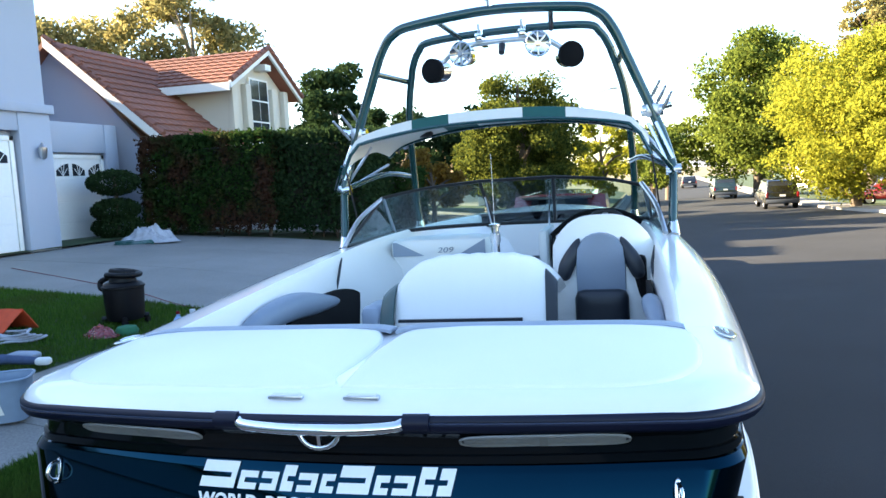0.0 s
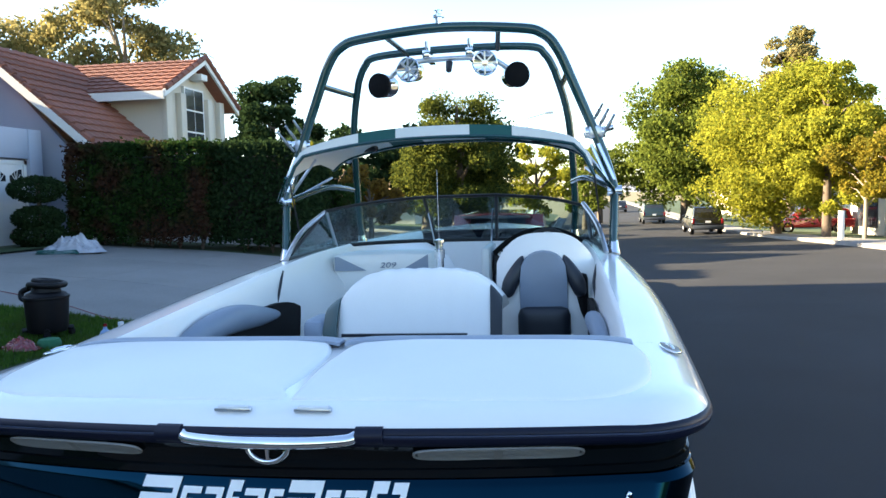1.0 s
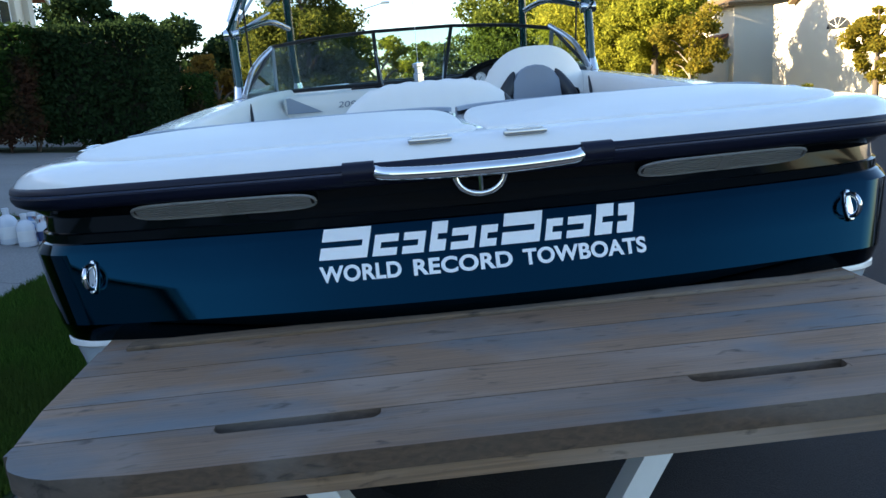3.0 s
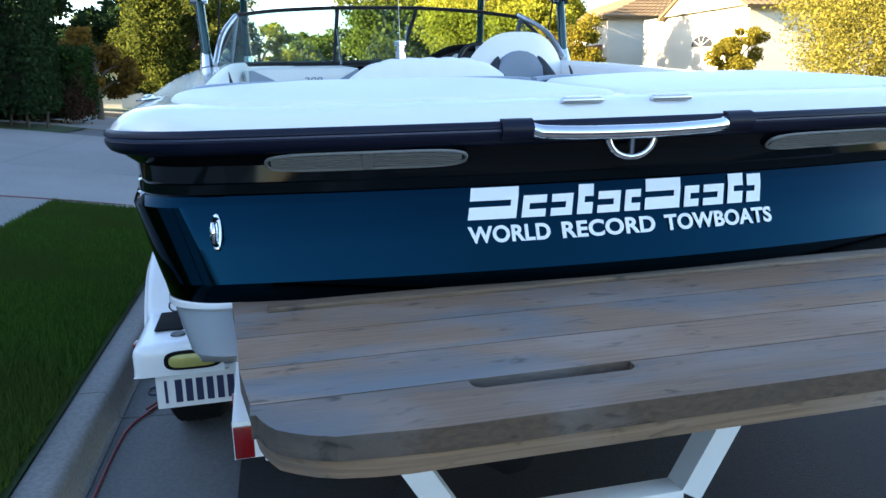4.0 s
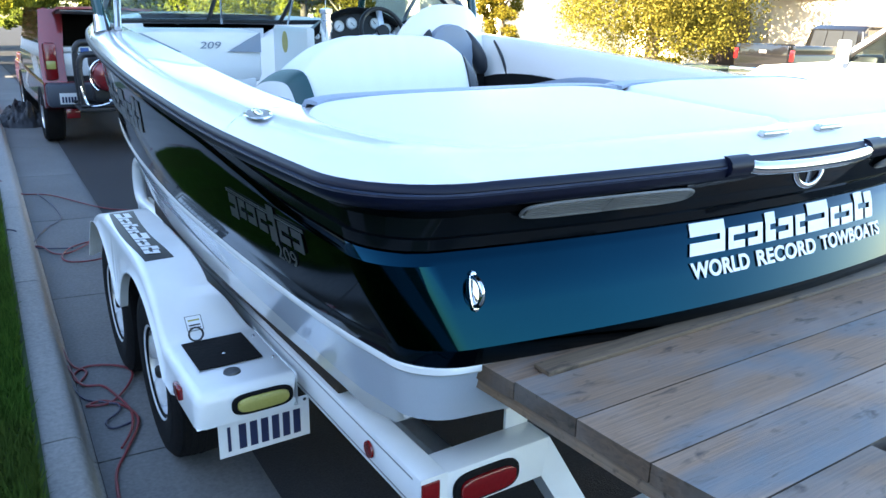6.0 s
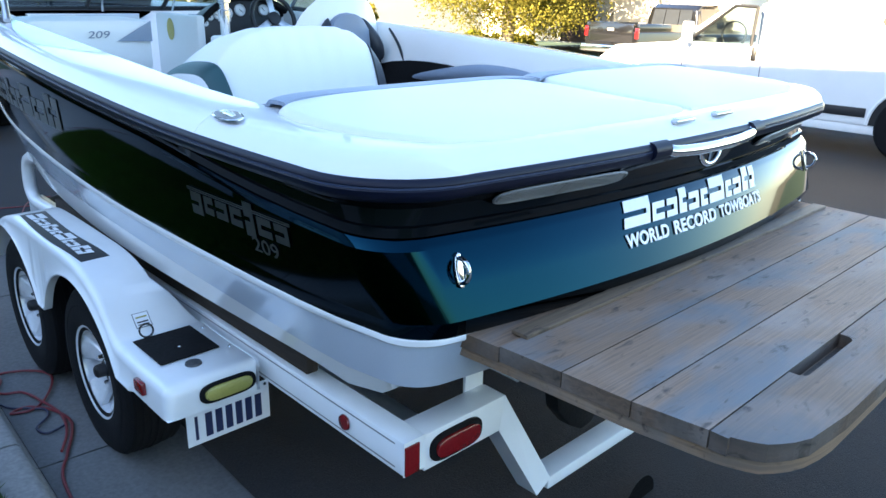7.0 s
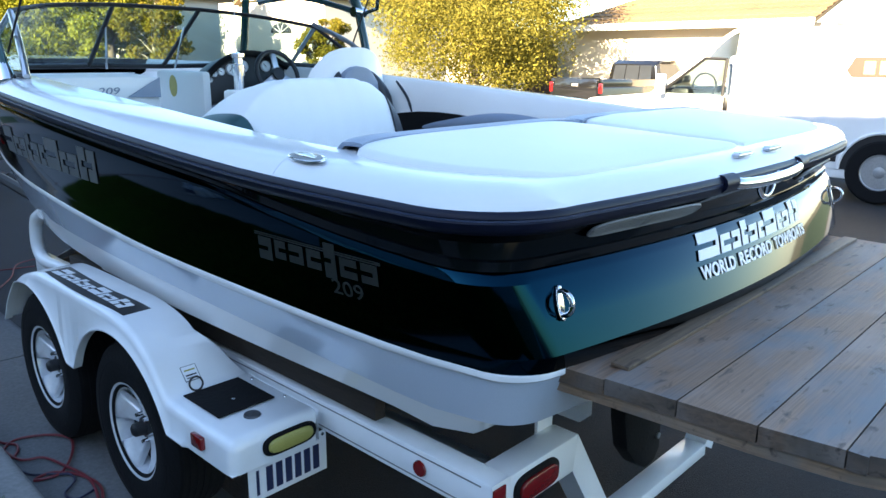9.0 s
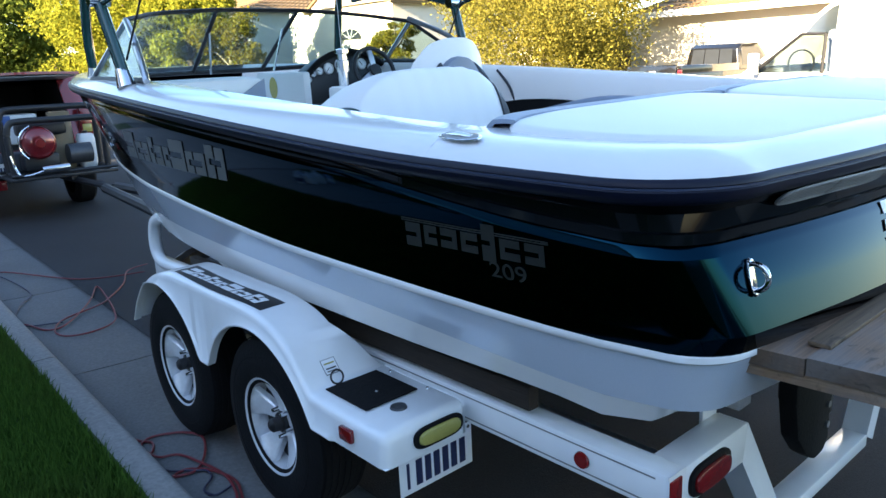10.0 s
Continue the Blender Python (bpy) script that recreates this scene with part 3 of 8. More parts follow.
for s in (-1, 1):
    cl = thing("pop_up_cleat", "oval chrome pop-up cleat flush in the gunwale", "cleat", group="deck cleats")
    z = deck_z(1.205, 0.68)
    M = pose(s * 1.205, 0.68, z, 0, s * 8, s * 8)
    ov = [(0.034 * math.cos(a), 0.088 * math.sin(a)) for a in [math.tau * k / 28 for k in range(28)]]
    part("rim", prism(ov, 0.006, M, 0.002), M_chrome, cl)
    part("recess", prism([(x * 0.8, y * 0.86) for x, y in ov], 0.0072, M), M_vent, cl)
    part("horn", tube([M @ Vector((0, t, 0.006)) for t in (-0.055, -0.02, 0.02, 0.055)], [0.006, 0.011, 0.011, 0.006], 10), M_chrome, cl)

for x in (-0.115, 0.125):
    lt = thing("deck_light", "small clear courtesy light flush on the stern deck", "light", group="stern deck lights")
    M = pose(x, -0.055, deck_z(x, -0.055) + 0.001, 4, 0, 0)
    part("body", prism([(-0.055, -0.014), (0.055, -0.014), (0.055, 0.006), (0.04, 0.016), (-0.04, 0.016), (-0.055, 0.006)], 0.012, M, 0.004), M_alu, lt)
    for k in range(3):
        part("rib", box(-0.045, 0.045, -0.010 + 0.008 * k, -0.007 + 0.008 * k, 0.012, 0.015), M_white_gel, lt).matrix_local = M


# brand mark as plain slanted blocks, with a slot in each
def block_row(name, widths, height, slant, gap, thick, place, material, parent):
    """One leaning notched block for each width, in a row; place maps (along, up, out) to the surface."""
    x = 0.0
    for i, (w, tall, low) in enumerate(widths):
        b, t = low * height, tall * height
        e = height * 0.24
        m = (b + t) / 2
        n = min(height * 0.10, (t - b) * 0.16)
        if i % 2:
            poly = [(0, b), (w, b), (w, m - n), (e, m - n), (e, m + n), (w, m + n), (w, t), (0, t)]
        else:
            poly = [(0, b), (w, b), (w, t), (0, t), (0, m + n), (w - e, m + n), (w - e, m - n), (0, m - n)]
        bm = prism([(x + u + slant * v, v) for u, v in poly], thick)
        bmesh.ops.subdivide_edges(bm, edges=[k for k in bm.edges if k.calc_length() > 0.03], cuts=2)
        for v in bm.verts:
            v.co = place(v.co.x, v.co.y, v.co.z)
        part(name, bm, material, parent, smooth=False)
        x += w + gap


def on_transom(x0, z0, lift):
    return lambda a, b, c: transom_frame(x0 + a, z0 + b, lift + c).translation


mark = [(0.120, 1, 0), (0.060, 0.70, 0), (0.055, 0.70, 0), (0.040, 0.95, 0), (0.060, 0.70, 0), (0.042, 0.70, 0), (0.098, 1, 0), (0.042, 0.70, 0), (0.060, 0.70, 0), (0.045, 1.0, 0), (0.042, 0.95, 0)]
block_row("mark_block", mark, 0.072, 0.24, 0.0135, 0.0015, on_transom(-0.418, 1.160, 0.0035), M_white_decal, boat)
for word, x0, w in (("WORLD", -0.420, 0.205), ("RECORD", -0.185, 0.250), ("TOWBOATS", 0.092, 0.320)):
    slog = lettering(word, 0.0515, Matrix(), M_white_decal, boat, "slogan_word", 0.0012, 1.05, w, label="white capital lettering", bold=0.0016)
    wrap_transom(slog.data, x0, 1.108, 0.0035)


# side marks, leaning blocks in dull silver on the green topside
def side_point(y, z):
    """The hull's outside at y and z, port side."""
    for k in range(6, 14):
        W, W0, y0, r, c, L, fz = LEVELS[k]
        V, V0, v0, q, d, K, gz_ = LEVELS[k + 1]
        za, zb = fz(y), gz_(y)
        if zb <= z <= za:
            t = (za - z) / max(1e-6, za - zb)
            return side_x(W, W0, y0 + r, r, L, y) * (1 - t) + side_x(V, V0, v0 + q, q, K, y) * t
    return 1.2


def on_side(y0, z0, rise):
    def f(a, b, c):
        y, z = y0 - a, z0 + rise * a + b
        return Vector((-side_point(y, z) - 0.003 - c, y, z))
    return f


block_row("model_block", [(0.062, 0.8, -0.2), (0.05, 0.8, 0), (0.062, 0.8, 0), (0.06, 0.8, 0), (0.045, 1.25, -0.2), (0.065, 0.8, 0), (0.06, 0.8, 0)], 0.070, 0.1, 0.016, 0.0012, on_side(0.90, 1.153, 0.0), M_dim_decal, boat)
block_row("model_bar", [(0.53, 0.1, 0.0)], 0.09, 0.1, 0, 0.0012, on_side(0.91, 1.213, 0.0), M_dim_decal, boat)
block_row("side_mark_block", [(0.19, 1, 0), (0.11, 0.7, 0), (0.10, 0.7, 0), (0.07, 0.95, 0), (0.11, 0.7, 0), (0.08, 0.7, 0), (0.18, 1, 0), (0.08, 0.7, 0), (0.11, 0.7, 0), (0.08, 1, 0), (0.08, 0.95, 0)], 0.135, 0.1, 0.018, 0.0012, on_side(3.36, 1.228, 0.0), M_silver_decal, boat)
num = lettering("209", 0.062, Matrix(), M_dim_decal, boat, "model_number", 0.0008, 1.0, 0.12)
for v in num.data.vertices:
    y, z = 0.585 - v.co.x, 1.097 + v.co.y
    v.co = Vector((-side_point(y, z) - 0.003 - v.co.z, y, z))

# ---- windscreen, tower and bimini ----
ws = thing("windscreen", "wrap-around tinted boat windscreen in black aluminium frames", "windscreen")
WB = [(-1.113, 3.01, 1.612), (-1.056, 4.00, 1.630), (-0.76, 4.24, 1.635), (-0.267, 4.395, 1.635), (0.268, 4.40, 1.630), (0.76, 4.22, 1.640), (1.054, 3.92, 1.648), (1.14, 3.06, 1.615)]
WT = [(-1.105, 3.06, 1.640), (-0.980, 3.53, 1.935), (-0.70, 3.77, 1.985), (-0.275, 3.90, 2.015), (0.315, 3.905, 2.013), (0.72, 3.77, 1.975), (1.00, 3.53, 1.912), (1.125, 3.12, 1.640)]


def pane(name, a, b, c, d, material, parent, thick=0.005):
    A, B, C, D = map(Vector, (a, b, c, d))
    bm = grid(lambda u, v: (A.lerp(B, u)).lerp(D.lerp(C, u), v), 1, 1)
    p = part(name, thicken(bm, thick), material, parent, smooth=False)
    return p


for a, b in ((0, 1), (1, 3), (3, 4), (4, 6), (6, 7)):
    idx = list(range(a, b + 1))
    bm = bmesh.new()
    lo = smooth_line([WB[i] for i in idx], 5) if len(idx) > 2 else [Vector(WB[i]) for i in idx]
    hi = smooth_line([WT[i] for i in idx], 5) if len(idx) > 2 else [Vector(WT[i]) for i in idx]
    L, Hh = [bm.verts.new(p) for p in lo], [bm.verts.new(p) for p in hi]
    for k in range(len(L) - 1):
        bm.faces.new((L[k], L[k + 1], Hh[k + 1], Hh[k]))
    g = part("pane", thicken(bm, 0.005), M_glass, ws, "tinted glass pane", smooth=False)
    g.visible_shadow = False
    part("top_frame", tube(hi, 0.013, 8), M_black, ws)
    part("bottom_frame", tube(lo, 0.017, 8), M_black, ws)
for i in (1, 3, 4, 6):
    part("pillar", tube([WB[i], WT[i]], 0.015, 8), M_alu if i in (1, 6) else M_black, ws, "silver corner pillar" if i in (1, 6) else "")
for s in (-1, 1):
    part("side_edge", tube(smooth_line([(s * 1.118, 3.0, 1.61), (s * 1.07, 3.20, 1.79), (s * 0.985, 3.53, 1.93)], 5), 0.017, 8), M_alu, ws)
    part("brace", tube([(s * 0.24, 4.17, 1.62), (s * 0.27, 4.05, 1.90)], 0.007, 8), M_chrome, ws)

tower = thing("wakeboard_tower", "dark green tubular wakeboard tower with two hoops over the cockpit", "tower")
for s in (-1, 1):
    part("rear_leg", tube([(s * 1.172, 3.15, 1.66), (s * 1.195, 3.27, 2.0)], 0.030, 12), M_tower, tower)
    foot = part("foot", tube([(s * 1.17, 3.13, deck_z(1.17, 3.13) - 0.01), (s * 1.174, 3.16, 1.675)], [0.048, 0.032], 14), M_chrome, tower, "polished foot bracket")
    part("hinge", lathe([(-0.05, 0.0), (-0.05, 0.036), (0.05, 0.036), (0.05, 0.0)], 16, "X", at=(s * 1.195, 3.275, 2.015)), M_chrome, tower, "polished hinge")
    part("front_leg", tube(smooth_line([(s * 0.93, 4.37, 1.66), (s * 0.94, 4.33, 2.0), (s * 0.90, 4.16, 2.62), (s * 0.80, 4.00, 2.98)], 5), 0.030, 12), M_tower, tower)
    part("front_foot", tube([(s * 0.93, 4.375, deck_z(0.93, 4.375) - 0.01), (s * 0.931, 4.365, 1.70)], [0.042, 0.032], 14), M_chrome, tower)
    part("link", tube([(s * 0.895, 3.31, 2.86), (s * 0.86, 4.06, 2.88)], 0.022, 10), M_tower, tower)
    part("top_link", tube([(s * 0.42, 3.28, 3.20), (s * 0.36, 3.92, 3.16)], 0.020, 10), M_tower, tower)
part("rear_hoop", tube(smooth_line([(-1.195, 3.275, 2.02), (-1.12, 3.32, 2.30), (-0.93, 3.31, 2.78), (-0.83, 3.30, 3.01), (-0.73, 3.29, 3.125), (-0.56, 3.285, 3.175), (0, 3.28, 3.215), (0.56, 3.285, 3.175), (0.73, 3.29, 3.125), (0.83, 3.30, 3.01), (0.93, 3.31, 2.78), (1.12, 3.32, 2.30), (1.195, 3.275, 2.02)], 6), 0.034, 14), M_tower, tower)
part("front_hoop", tube(smooth_line([(-0.80, 4.00, 2.98), (-0.73, 3.96, 3.10), (-0.60, 3.93, 3.165), (0, 3.92, 3.185), (0.60, 3.93, 3.165), (0.73, 3.96, 3.10), (0.80, 4.00, 2.98)], 6), 0.030, 14), M_tower, tower)
part("tow_point", lathe([(3.22, 0.0), (3.22, 0.022), (3.28, 0.026), (3.285, 0.040), (3.30, 0.040), (3.31, 0.020), (3.33, 0.020), (3.335, 0.030), (3.345, 0.0)], 16, "Z", at=(0.0, 3.28, 0)), M_chrome, tower, "polished tow knob")
part("navigation_light", tube([(0.02, 3.60, 3.02), (0.02, 3.55, 2.955)], [0.028, 0.022], 12), M_black, tower)

M_speaker = mat("speaker_mesh", (0.004, 0.004, 0.005), 0.85, 0.0, 0.3, 300.0, 0.3, spec=0.2)
rack = thing("speaker_bar", "curved aluminium bar holding four tower speakers", "speaker bar")
part("bar", tube(smooth_line([(-0.50, 3.72, 2.93), (-0.34, 3.68, 3.04), (-0.15, 3.66, 3.06), (0.15, 3.66, 3.06), (0.34, 3.68, 3.04), (0.50, 3.72, 2.93)], 5), 0.020, 12), M_alu, rack)
for x in (-0.16, 0.17):
    part("clamp", box(x - 0.028, x + 0.028, 3.60, 3.94, 3.07, 3.13, 0.01), M_chrome, rack)
    part("clamp_post", tube([(x, 3.70, 3.05), (x, 3.70, 3.21)], 0.022, 10), M_chrome, rack)
for x, z, dark, yaw in ((-0.535, 2.885, 1, -20), (-0.300, 2.990, 0, -8), (0.285, 3.005, 0, 8), (0.525, 2.905, 1, 20)):
    sp = thing("tower_speaker", "dark mesh bullet speaker in polished can" if dark else "bullet speaker with polished spoked grille", "speaker", group="tower speakers")
    M = pose(x, 3.62, z, 4, 0, yaw) @ Matrix.Diagonal((0.9, 0.9, 0.9, 1))
    can = lathe([(0.22, 0.0), (0.22, 0.05), (0.18, 0.085), (0.06, 0.098), (0.0, 0.104), (-0.012, 0.106), (-0.02, 0.098), (-0.012, 0.088)], 28, "Y")
    part("can", can, M_speaker if dark else M_chrome, sp, "chrome can" if not dark else "").matrix_local = M
    part("cone", lathe([(-0.008, 0.094), (0.02, 0.05), (0.025, 0.0)], 24, "Y", cap=False), M_speaker, sp).matrix_local = M
    if dark:
        part("mesh_cover", lathe([(-0.014, 0.095), (-0.026, 0.06), (-0.030, 0.0)], 24, "Y"), M_speaker, sp).matrix_local = M
        part("band", lathe([(0.03, 0.103), (0.16, 0.093)], 24, "Y", cap=False), M_chrome, sp).matrix_local = M
    else:
        part("mesh_cover", lathe([(-0.011, 0.094), (-0.012, 0.0)], 24, "Y"), M_speaker, sp, "black speaker mesh")
        for k in range(8):
            part("spoke", box(0.018, 0.093, -0.022, -0.014, -0.0065, 0.0065), M_alu, sp).matrix_local = M @ pose(0, 0, 0, 0, k * 45, 0)
        part("centre_cap", lathe([(-0.026, 0.0), (-0.024, 0.024), (-0.01, 0.026)], 16, "Y"), M_chrome, sp).matrix_local = M

# bimini: canvas strips over an arched frame
bim = thing("bimini_top", "white and green striped canvas bimini top on a metal frame", "canopy")


def bimini_z(x, y):
    q = abs(x) / 1.04
    return 2.515 - 0.16 * q ** 2.6 - 0.17 * (1 - 0.75 * min(1.0, max(0.0, (y - 2.9) / 0.7))) * max(0, (q - 0.86) / 0.14) ** 2 - 0.03 * ((y - 3.35) / 0.5) ** 2


STR = [(-1.04, -0.52, 0), (-0.52, -0.26, 1), (-0.26, 0.24, 0), (0.24, 0.52, 1), (0.52, 1.04, 0)]
for x0, x1, g in STR:
    part("canvas_strip", thicken(grid(lambda u, v: (x0 + (x1 - x0) * u, 2.90 + 1.05 * v, bimini_z(x0 + (x1 - x0) * u, 2.90 + 1.05 * v)), 10, 10), 0.004), M_canvas_g if g else M_canvas_w, bim, "green canvas strip" if g else "white canvas strip")
for x0, x1, g in STR:
    part("valance_strip", thicken(grid(lambda u, v: (x0 + (x1 - x0) * u, 2.895 - 0.008 * v, bimini_z(x0 + (x1 - x0) * u, 2.9) - 0.072 * v * (1 - 0.7 * (abs(x0 + (x1 - x0) * u) / 1.05) ** 4)), 10, 3), 0.003), M_canvas_g if g else M_canvas_w, bim)
for y, mm in ((2.89, M_tower), (3.96, M_tower)):
    part("hem", tube([(x, y, bimini_z(x, y) - (0.075 if y < 3 else 0.012) * (1 - 0.7 * (abs(x) / 1.05) ** 4)) for x in [-1.045 + 2.09 * k / 32 for k in range(33)]], 0.013, 8), mm, bim, "green piped hem")
for s in (-1, 1):
    part("side_pole", tube([(s * 1.045, 2.89, 2.185), (s * 1.17, 3.05, 2.03), (s * 1.19, 3.27, 1.99)], 0.014, 8), M_tower, bim)
    part("strut", tube([(s * 1.02, 3.85, 2.20), (s * 1.20, 3.34, 2.02)], 0.011, 8), M_alu, bim)
    part("strap", tube([(s * 1.04, 2.92, 2.20), (s * 1.10, 3.28, 1.72)], 0.006, 6), M_black, bim)
    part("mid_strut", tube([(s * 0.98, 3.35, 2.33), (s * 1.19, 3.32, 2.05)], 0.011, 8), M_alu, bim)
for s in (-1, 1):
    br = thing("board_rack", "polished wakeboard rack with three slanting fork rods on the tower leg", "rack", group="board racks")
    part("hub", lathe([(-0.07, 0.0), (-0.07, 0.040), (-0.02, 0.044), (0.02, 0.036), (0.07, 0.040), (0.07, 0.0)], 16, "X", at=(s * 1.075, 3.34, 2.43)), M_chrome, br)
    part("clamp_block", box(s * 1.075 - 0.045, s * 1.075 + 0.045, 3.29, 3.39, 2.385, 2.475, 0.012), M_alu, br)
    part("bar", tube([(s * 1.0, 3.33, 2.41), (s * 1.20, 3.35, 2.46)], 0.020, 10), M_chrome, br)
    for k in range(3):
        part("fork", tube([(s * (1.06 + 0.030 * k), 3.35 - 0.04 * k, 2.50 - 0.055 * k), (s * (1.13 + 0.033 * k), 3.315 - 0.08 * k, 2.625 - 0.048 * k)], 0.009, 8), M_alu, br)
        part("rubber_sleeve", tube([(s * (1.08 + 0.031 * k), 3.34 - 0.052 * k, 2.536 - 0.053 * k), (s * (1.11 + 0.032 * k), 3.33 - 0.066 * k, 2.586 - 0.050 * k)], 0.012, 8), M_vent, br)
    for k in range(2):
        part("lower_rod", tube([(s * (1.09 - 0.05 * k), 3.22, 2.34), (s * (1.19 - 0.05 * k), 3.16, 2.09)], 0.013, 8), M_chrome, br)
for s in (-1, 1):
    mi = thing("rack_arm", "low dark tower rack arm with padded fork", "rack", group="lower rack arms")
    part("arm", tube(smooth_line([(s * 1.215, 3.33, 2.02), (s * 1.02, 3.7, 2.12), (s * 0.92, 4.1, 2.10)], 5), 0.020, 10), M_tower, mi)
    part("pad", tube(smooth_line([(s * 0.98, 4.15, 2.40), (s * 0.78, 3.95, 2.43), (s * 0.62, 3.8, 2.42)], 4), [0.02] * 4 + [0.03] * 4 + [0.015], 10), M_black, mi)
    part("clamp", tube([(s * 1.0, 4.30, 2.36), (s * 0.93, 4.12, 2.42)], 0.03, 12), M_chrome, mi)

# ---- cockpit ----
pylon = thing("ski_pylon", "polished ski tow pylon standing in the cockpit", "pylon")
part("post", lathe([(0.74, 0.03), (1.60, 0.028), (1.60, 0.036), (1.66, 0.036), (1.665, 0.028), (1.70, 0.028), (1.705, 0.040), (1.725, 0.040), (1.735, 0.0)], 18, "Z", at=(0, 2.95, 0)), M_chrome, pylon)
part("flag_holder", tube([(0, 2.95, 1.72), (0, 2.96, 2.20)], 0.0014, 6), M_white_paint, pylon)
part("base", box(-0.07, 0.07, 2.88, 3.02, 1.0, 1.52, 0.02), M_vinyl, pylon)


def puffy(x0, x1, y0, y1, z0, z1, r, bow=0.0):
    """An upholstered block with big round edges and a slightly swollen face."""
    bm = box(x0, x1, y0, y1, z0, z1)
    bmesh.ops.subdivide_edges(bm, edges=bm.edges[:], cuts=5, use_grid_fill=True)
    c, h = Vector(((x0 + x1) / 2, (y0 + y1) / 2, (z0 + z1) / 2)), Vector(((x1 - x0) / 2, (y1 - y0) / 2, (z1 - z0) / 2))
    for v in bm.verts:
        d = v.co - c
        q = Vector((d.x / h.x, d.y / h.y, d.z / h.z))
        inner = Vector([max(-1 + r / a, min(1 - r / a, b)) if r < a else 0 for a, b in zip(h, q)])
        away = Vector(((q.x - inner.x) * h.x, (q.y - inner.y) * h.y, (q.z - inner.z) * h.z))
        if away.length > r:
            away *= r / away.length
        v.co = c + Vector((inner.x * h.x, inner.y * h.y, inner.z * h.z)) + away
        if bow:
            v.co += d.normalized() * bow * (1 - abs(q.x) ** 2) * (1 - abs(q.z) ** 2)
    return bm


# rounded back of the spotter's seat
seat = thing("spotter_seat", "large domed white vinyl seat back with a green side panel", "seat")


def dome(u, v):
    x = -0.465 + 0.95 * u
    q = abs(2 * u - 1)
    top = 1.600 - 0.16 * q ** 4
    zz = 0.90 + (top - 0.90) * math.sin(math.pi / 2 * min(1, v * 1.6)) if v < 0.625 else top - 0.12 * ((v - 0.625) / 0.375) ** 2
    y = 2.0 + 0.33 * max(0, v - 0.1) ** 0.9 if v < 0.625 else 2.0 + 0.33 * 0.525 ** 0.9 + 1.35 * (v - 0.625)
    flute = 0.008 * abs(math.sin(u * math.pi * 9)) * (1 - q ** 4)
    return (x, y, zz + flute)


part("backrest", thicken(grid(dome, 40, 24), 0.06), M_vinyl, seat)
EDGE = smooth_line([(-0.462, 2.0, 1.22), (-0.465, 2.06, 1.34), (-0.468, 2.16, 1.435), (-0.468, 2.36, 1.44), (-0.468, 2.55, 1.41), (-0.468, 2.74, 1.34)], 5)


def flank(u, v):
    p = EDGE[min(len(EDGE) - 1, round(u * (len(EDGE) - 1)))]
    return p + Vector((-0.085 * v, 0.0, -0.025 * v - 0.03 * v * v))


def flank_side(u, v):
    p = Vector(flank(u, 1.0))
    return Vector((p.x - 0.03 * math.sin(math.pi * v), p.y, p.z + (0.80 - p.z) * v))


part("side_band", thicken(grid(flank, 25, 5), 0.015), M_vinyl_green, seat, "dark green vinyl side band")
part("side_panel", thicken(grid(flank_side, 25, 6), 0.02), M_vinyl, seat, "white vinyl side panel")
part("edge_band", thicken(grid(lambda u, v: Vector(dome(0.935 + 0.068 * u, 0.05 + 0.56 * v)) + Vector((0, -0.012, 0)), 3, 16), 0.012), M_vinyl_dark, seat, "dark vinyl edge band")
part("base", box(-0.50, 0.38, 1.9, 2.7, 0.76, 1.1, 0.03), M_vinyl, seat)
part("strap", box(-0.42, 0.30, 1.985, 2.005, 1.245, 1.262), M_vinyl_dark, seat, "dark trim strip")

driver = thing("driver_seat", "white and grey vinyl bucket helm seat with dark bolsters", "seat", (0.015, 0.16, 0.0))
part("pedestal", lathe([(0.76, 0.16), (0.80, 0.05), (1.0, 0.05)], 16, "Z", at=(0.70, 2.75, 0)), M_black, driver)
part("seat_cushion", puffy(0.44, 0.97, 2.55, 3.05, 1.0, 1.16, 0.07), M_vinyl, driver)
bk = [(0.46 + 0.50 * k / 16) for k in range(17)]


def back(u, v, front):
    q = 2 * u - 1
    w = 0.275 * (1 - 0.13 * v)
    top = 1.752 - 0.20 * abs(q) ** 3.2
    return (0.70 + w * q, 2.60 + 0.10 * v + front * (0.10 - 0.03 * abs(q) ** 2) - 0.10 * abs(q) ** 2 * -1 * 0.6, 1.02 + (top - 1.02) * v)


bm = grid(lambda u, v: back(u, v, 0), 18, 14)
part("backrest", thicken(bm, 0.11), M_vinyl, driver)
part("grey_panel", puffy(0.535, 0.845, 2.525, 2.62, 1.10, 1.655, 0.15, 0.015), M_vinyl_mid, driver, "grey vinyl centre panel")
for s in (-1, 1):
    part("bolster", tube(smooth_line([(0.69 + s * 0.13, 2.585, 1.62), (0.69 + s * 0.165, 2.565, 1.54), (0.69 + s * 0.215, 2.55, 1.44), (0.69 + s * 0.235, 2.55, 1.36)], 4), [0.005, 0.016, 0.026, 0.034, 0.040, 0.045, 0.048, 0.050, 0.050, 0.048, 0.044, 0.036, 0.02], 10), M_vinyl_dark, driver, "dark vinyl bolster")
part("lower_back", puffy(0.525, 0.855, 2.455, 2.58, 1.0, 1.30, 0.05), M_vinyl_dark, driver, "dark vinyl lower back")

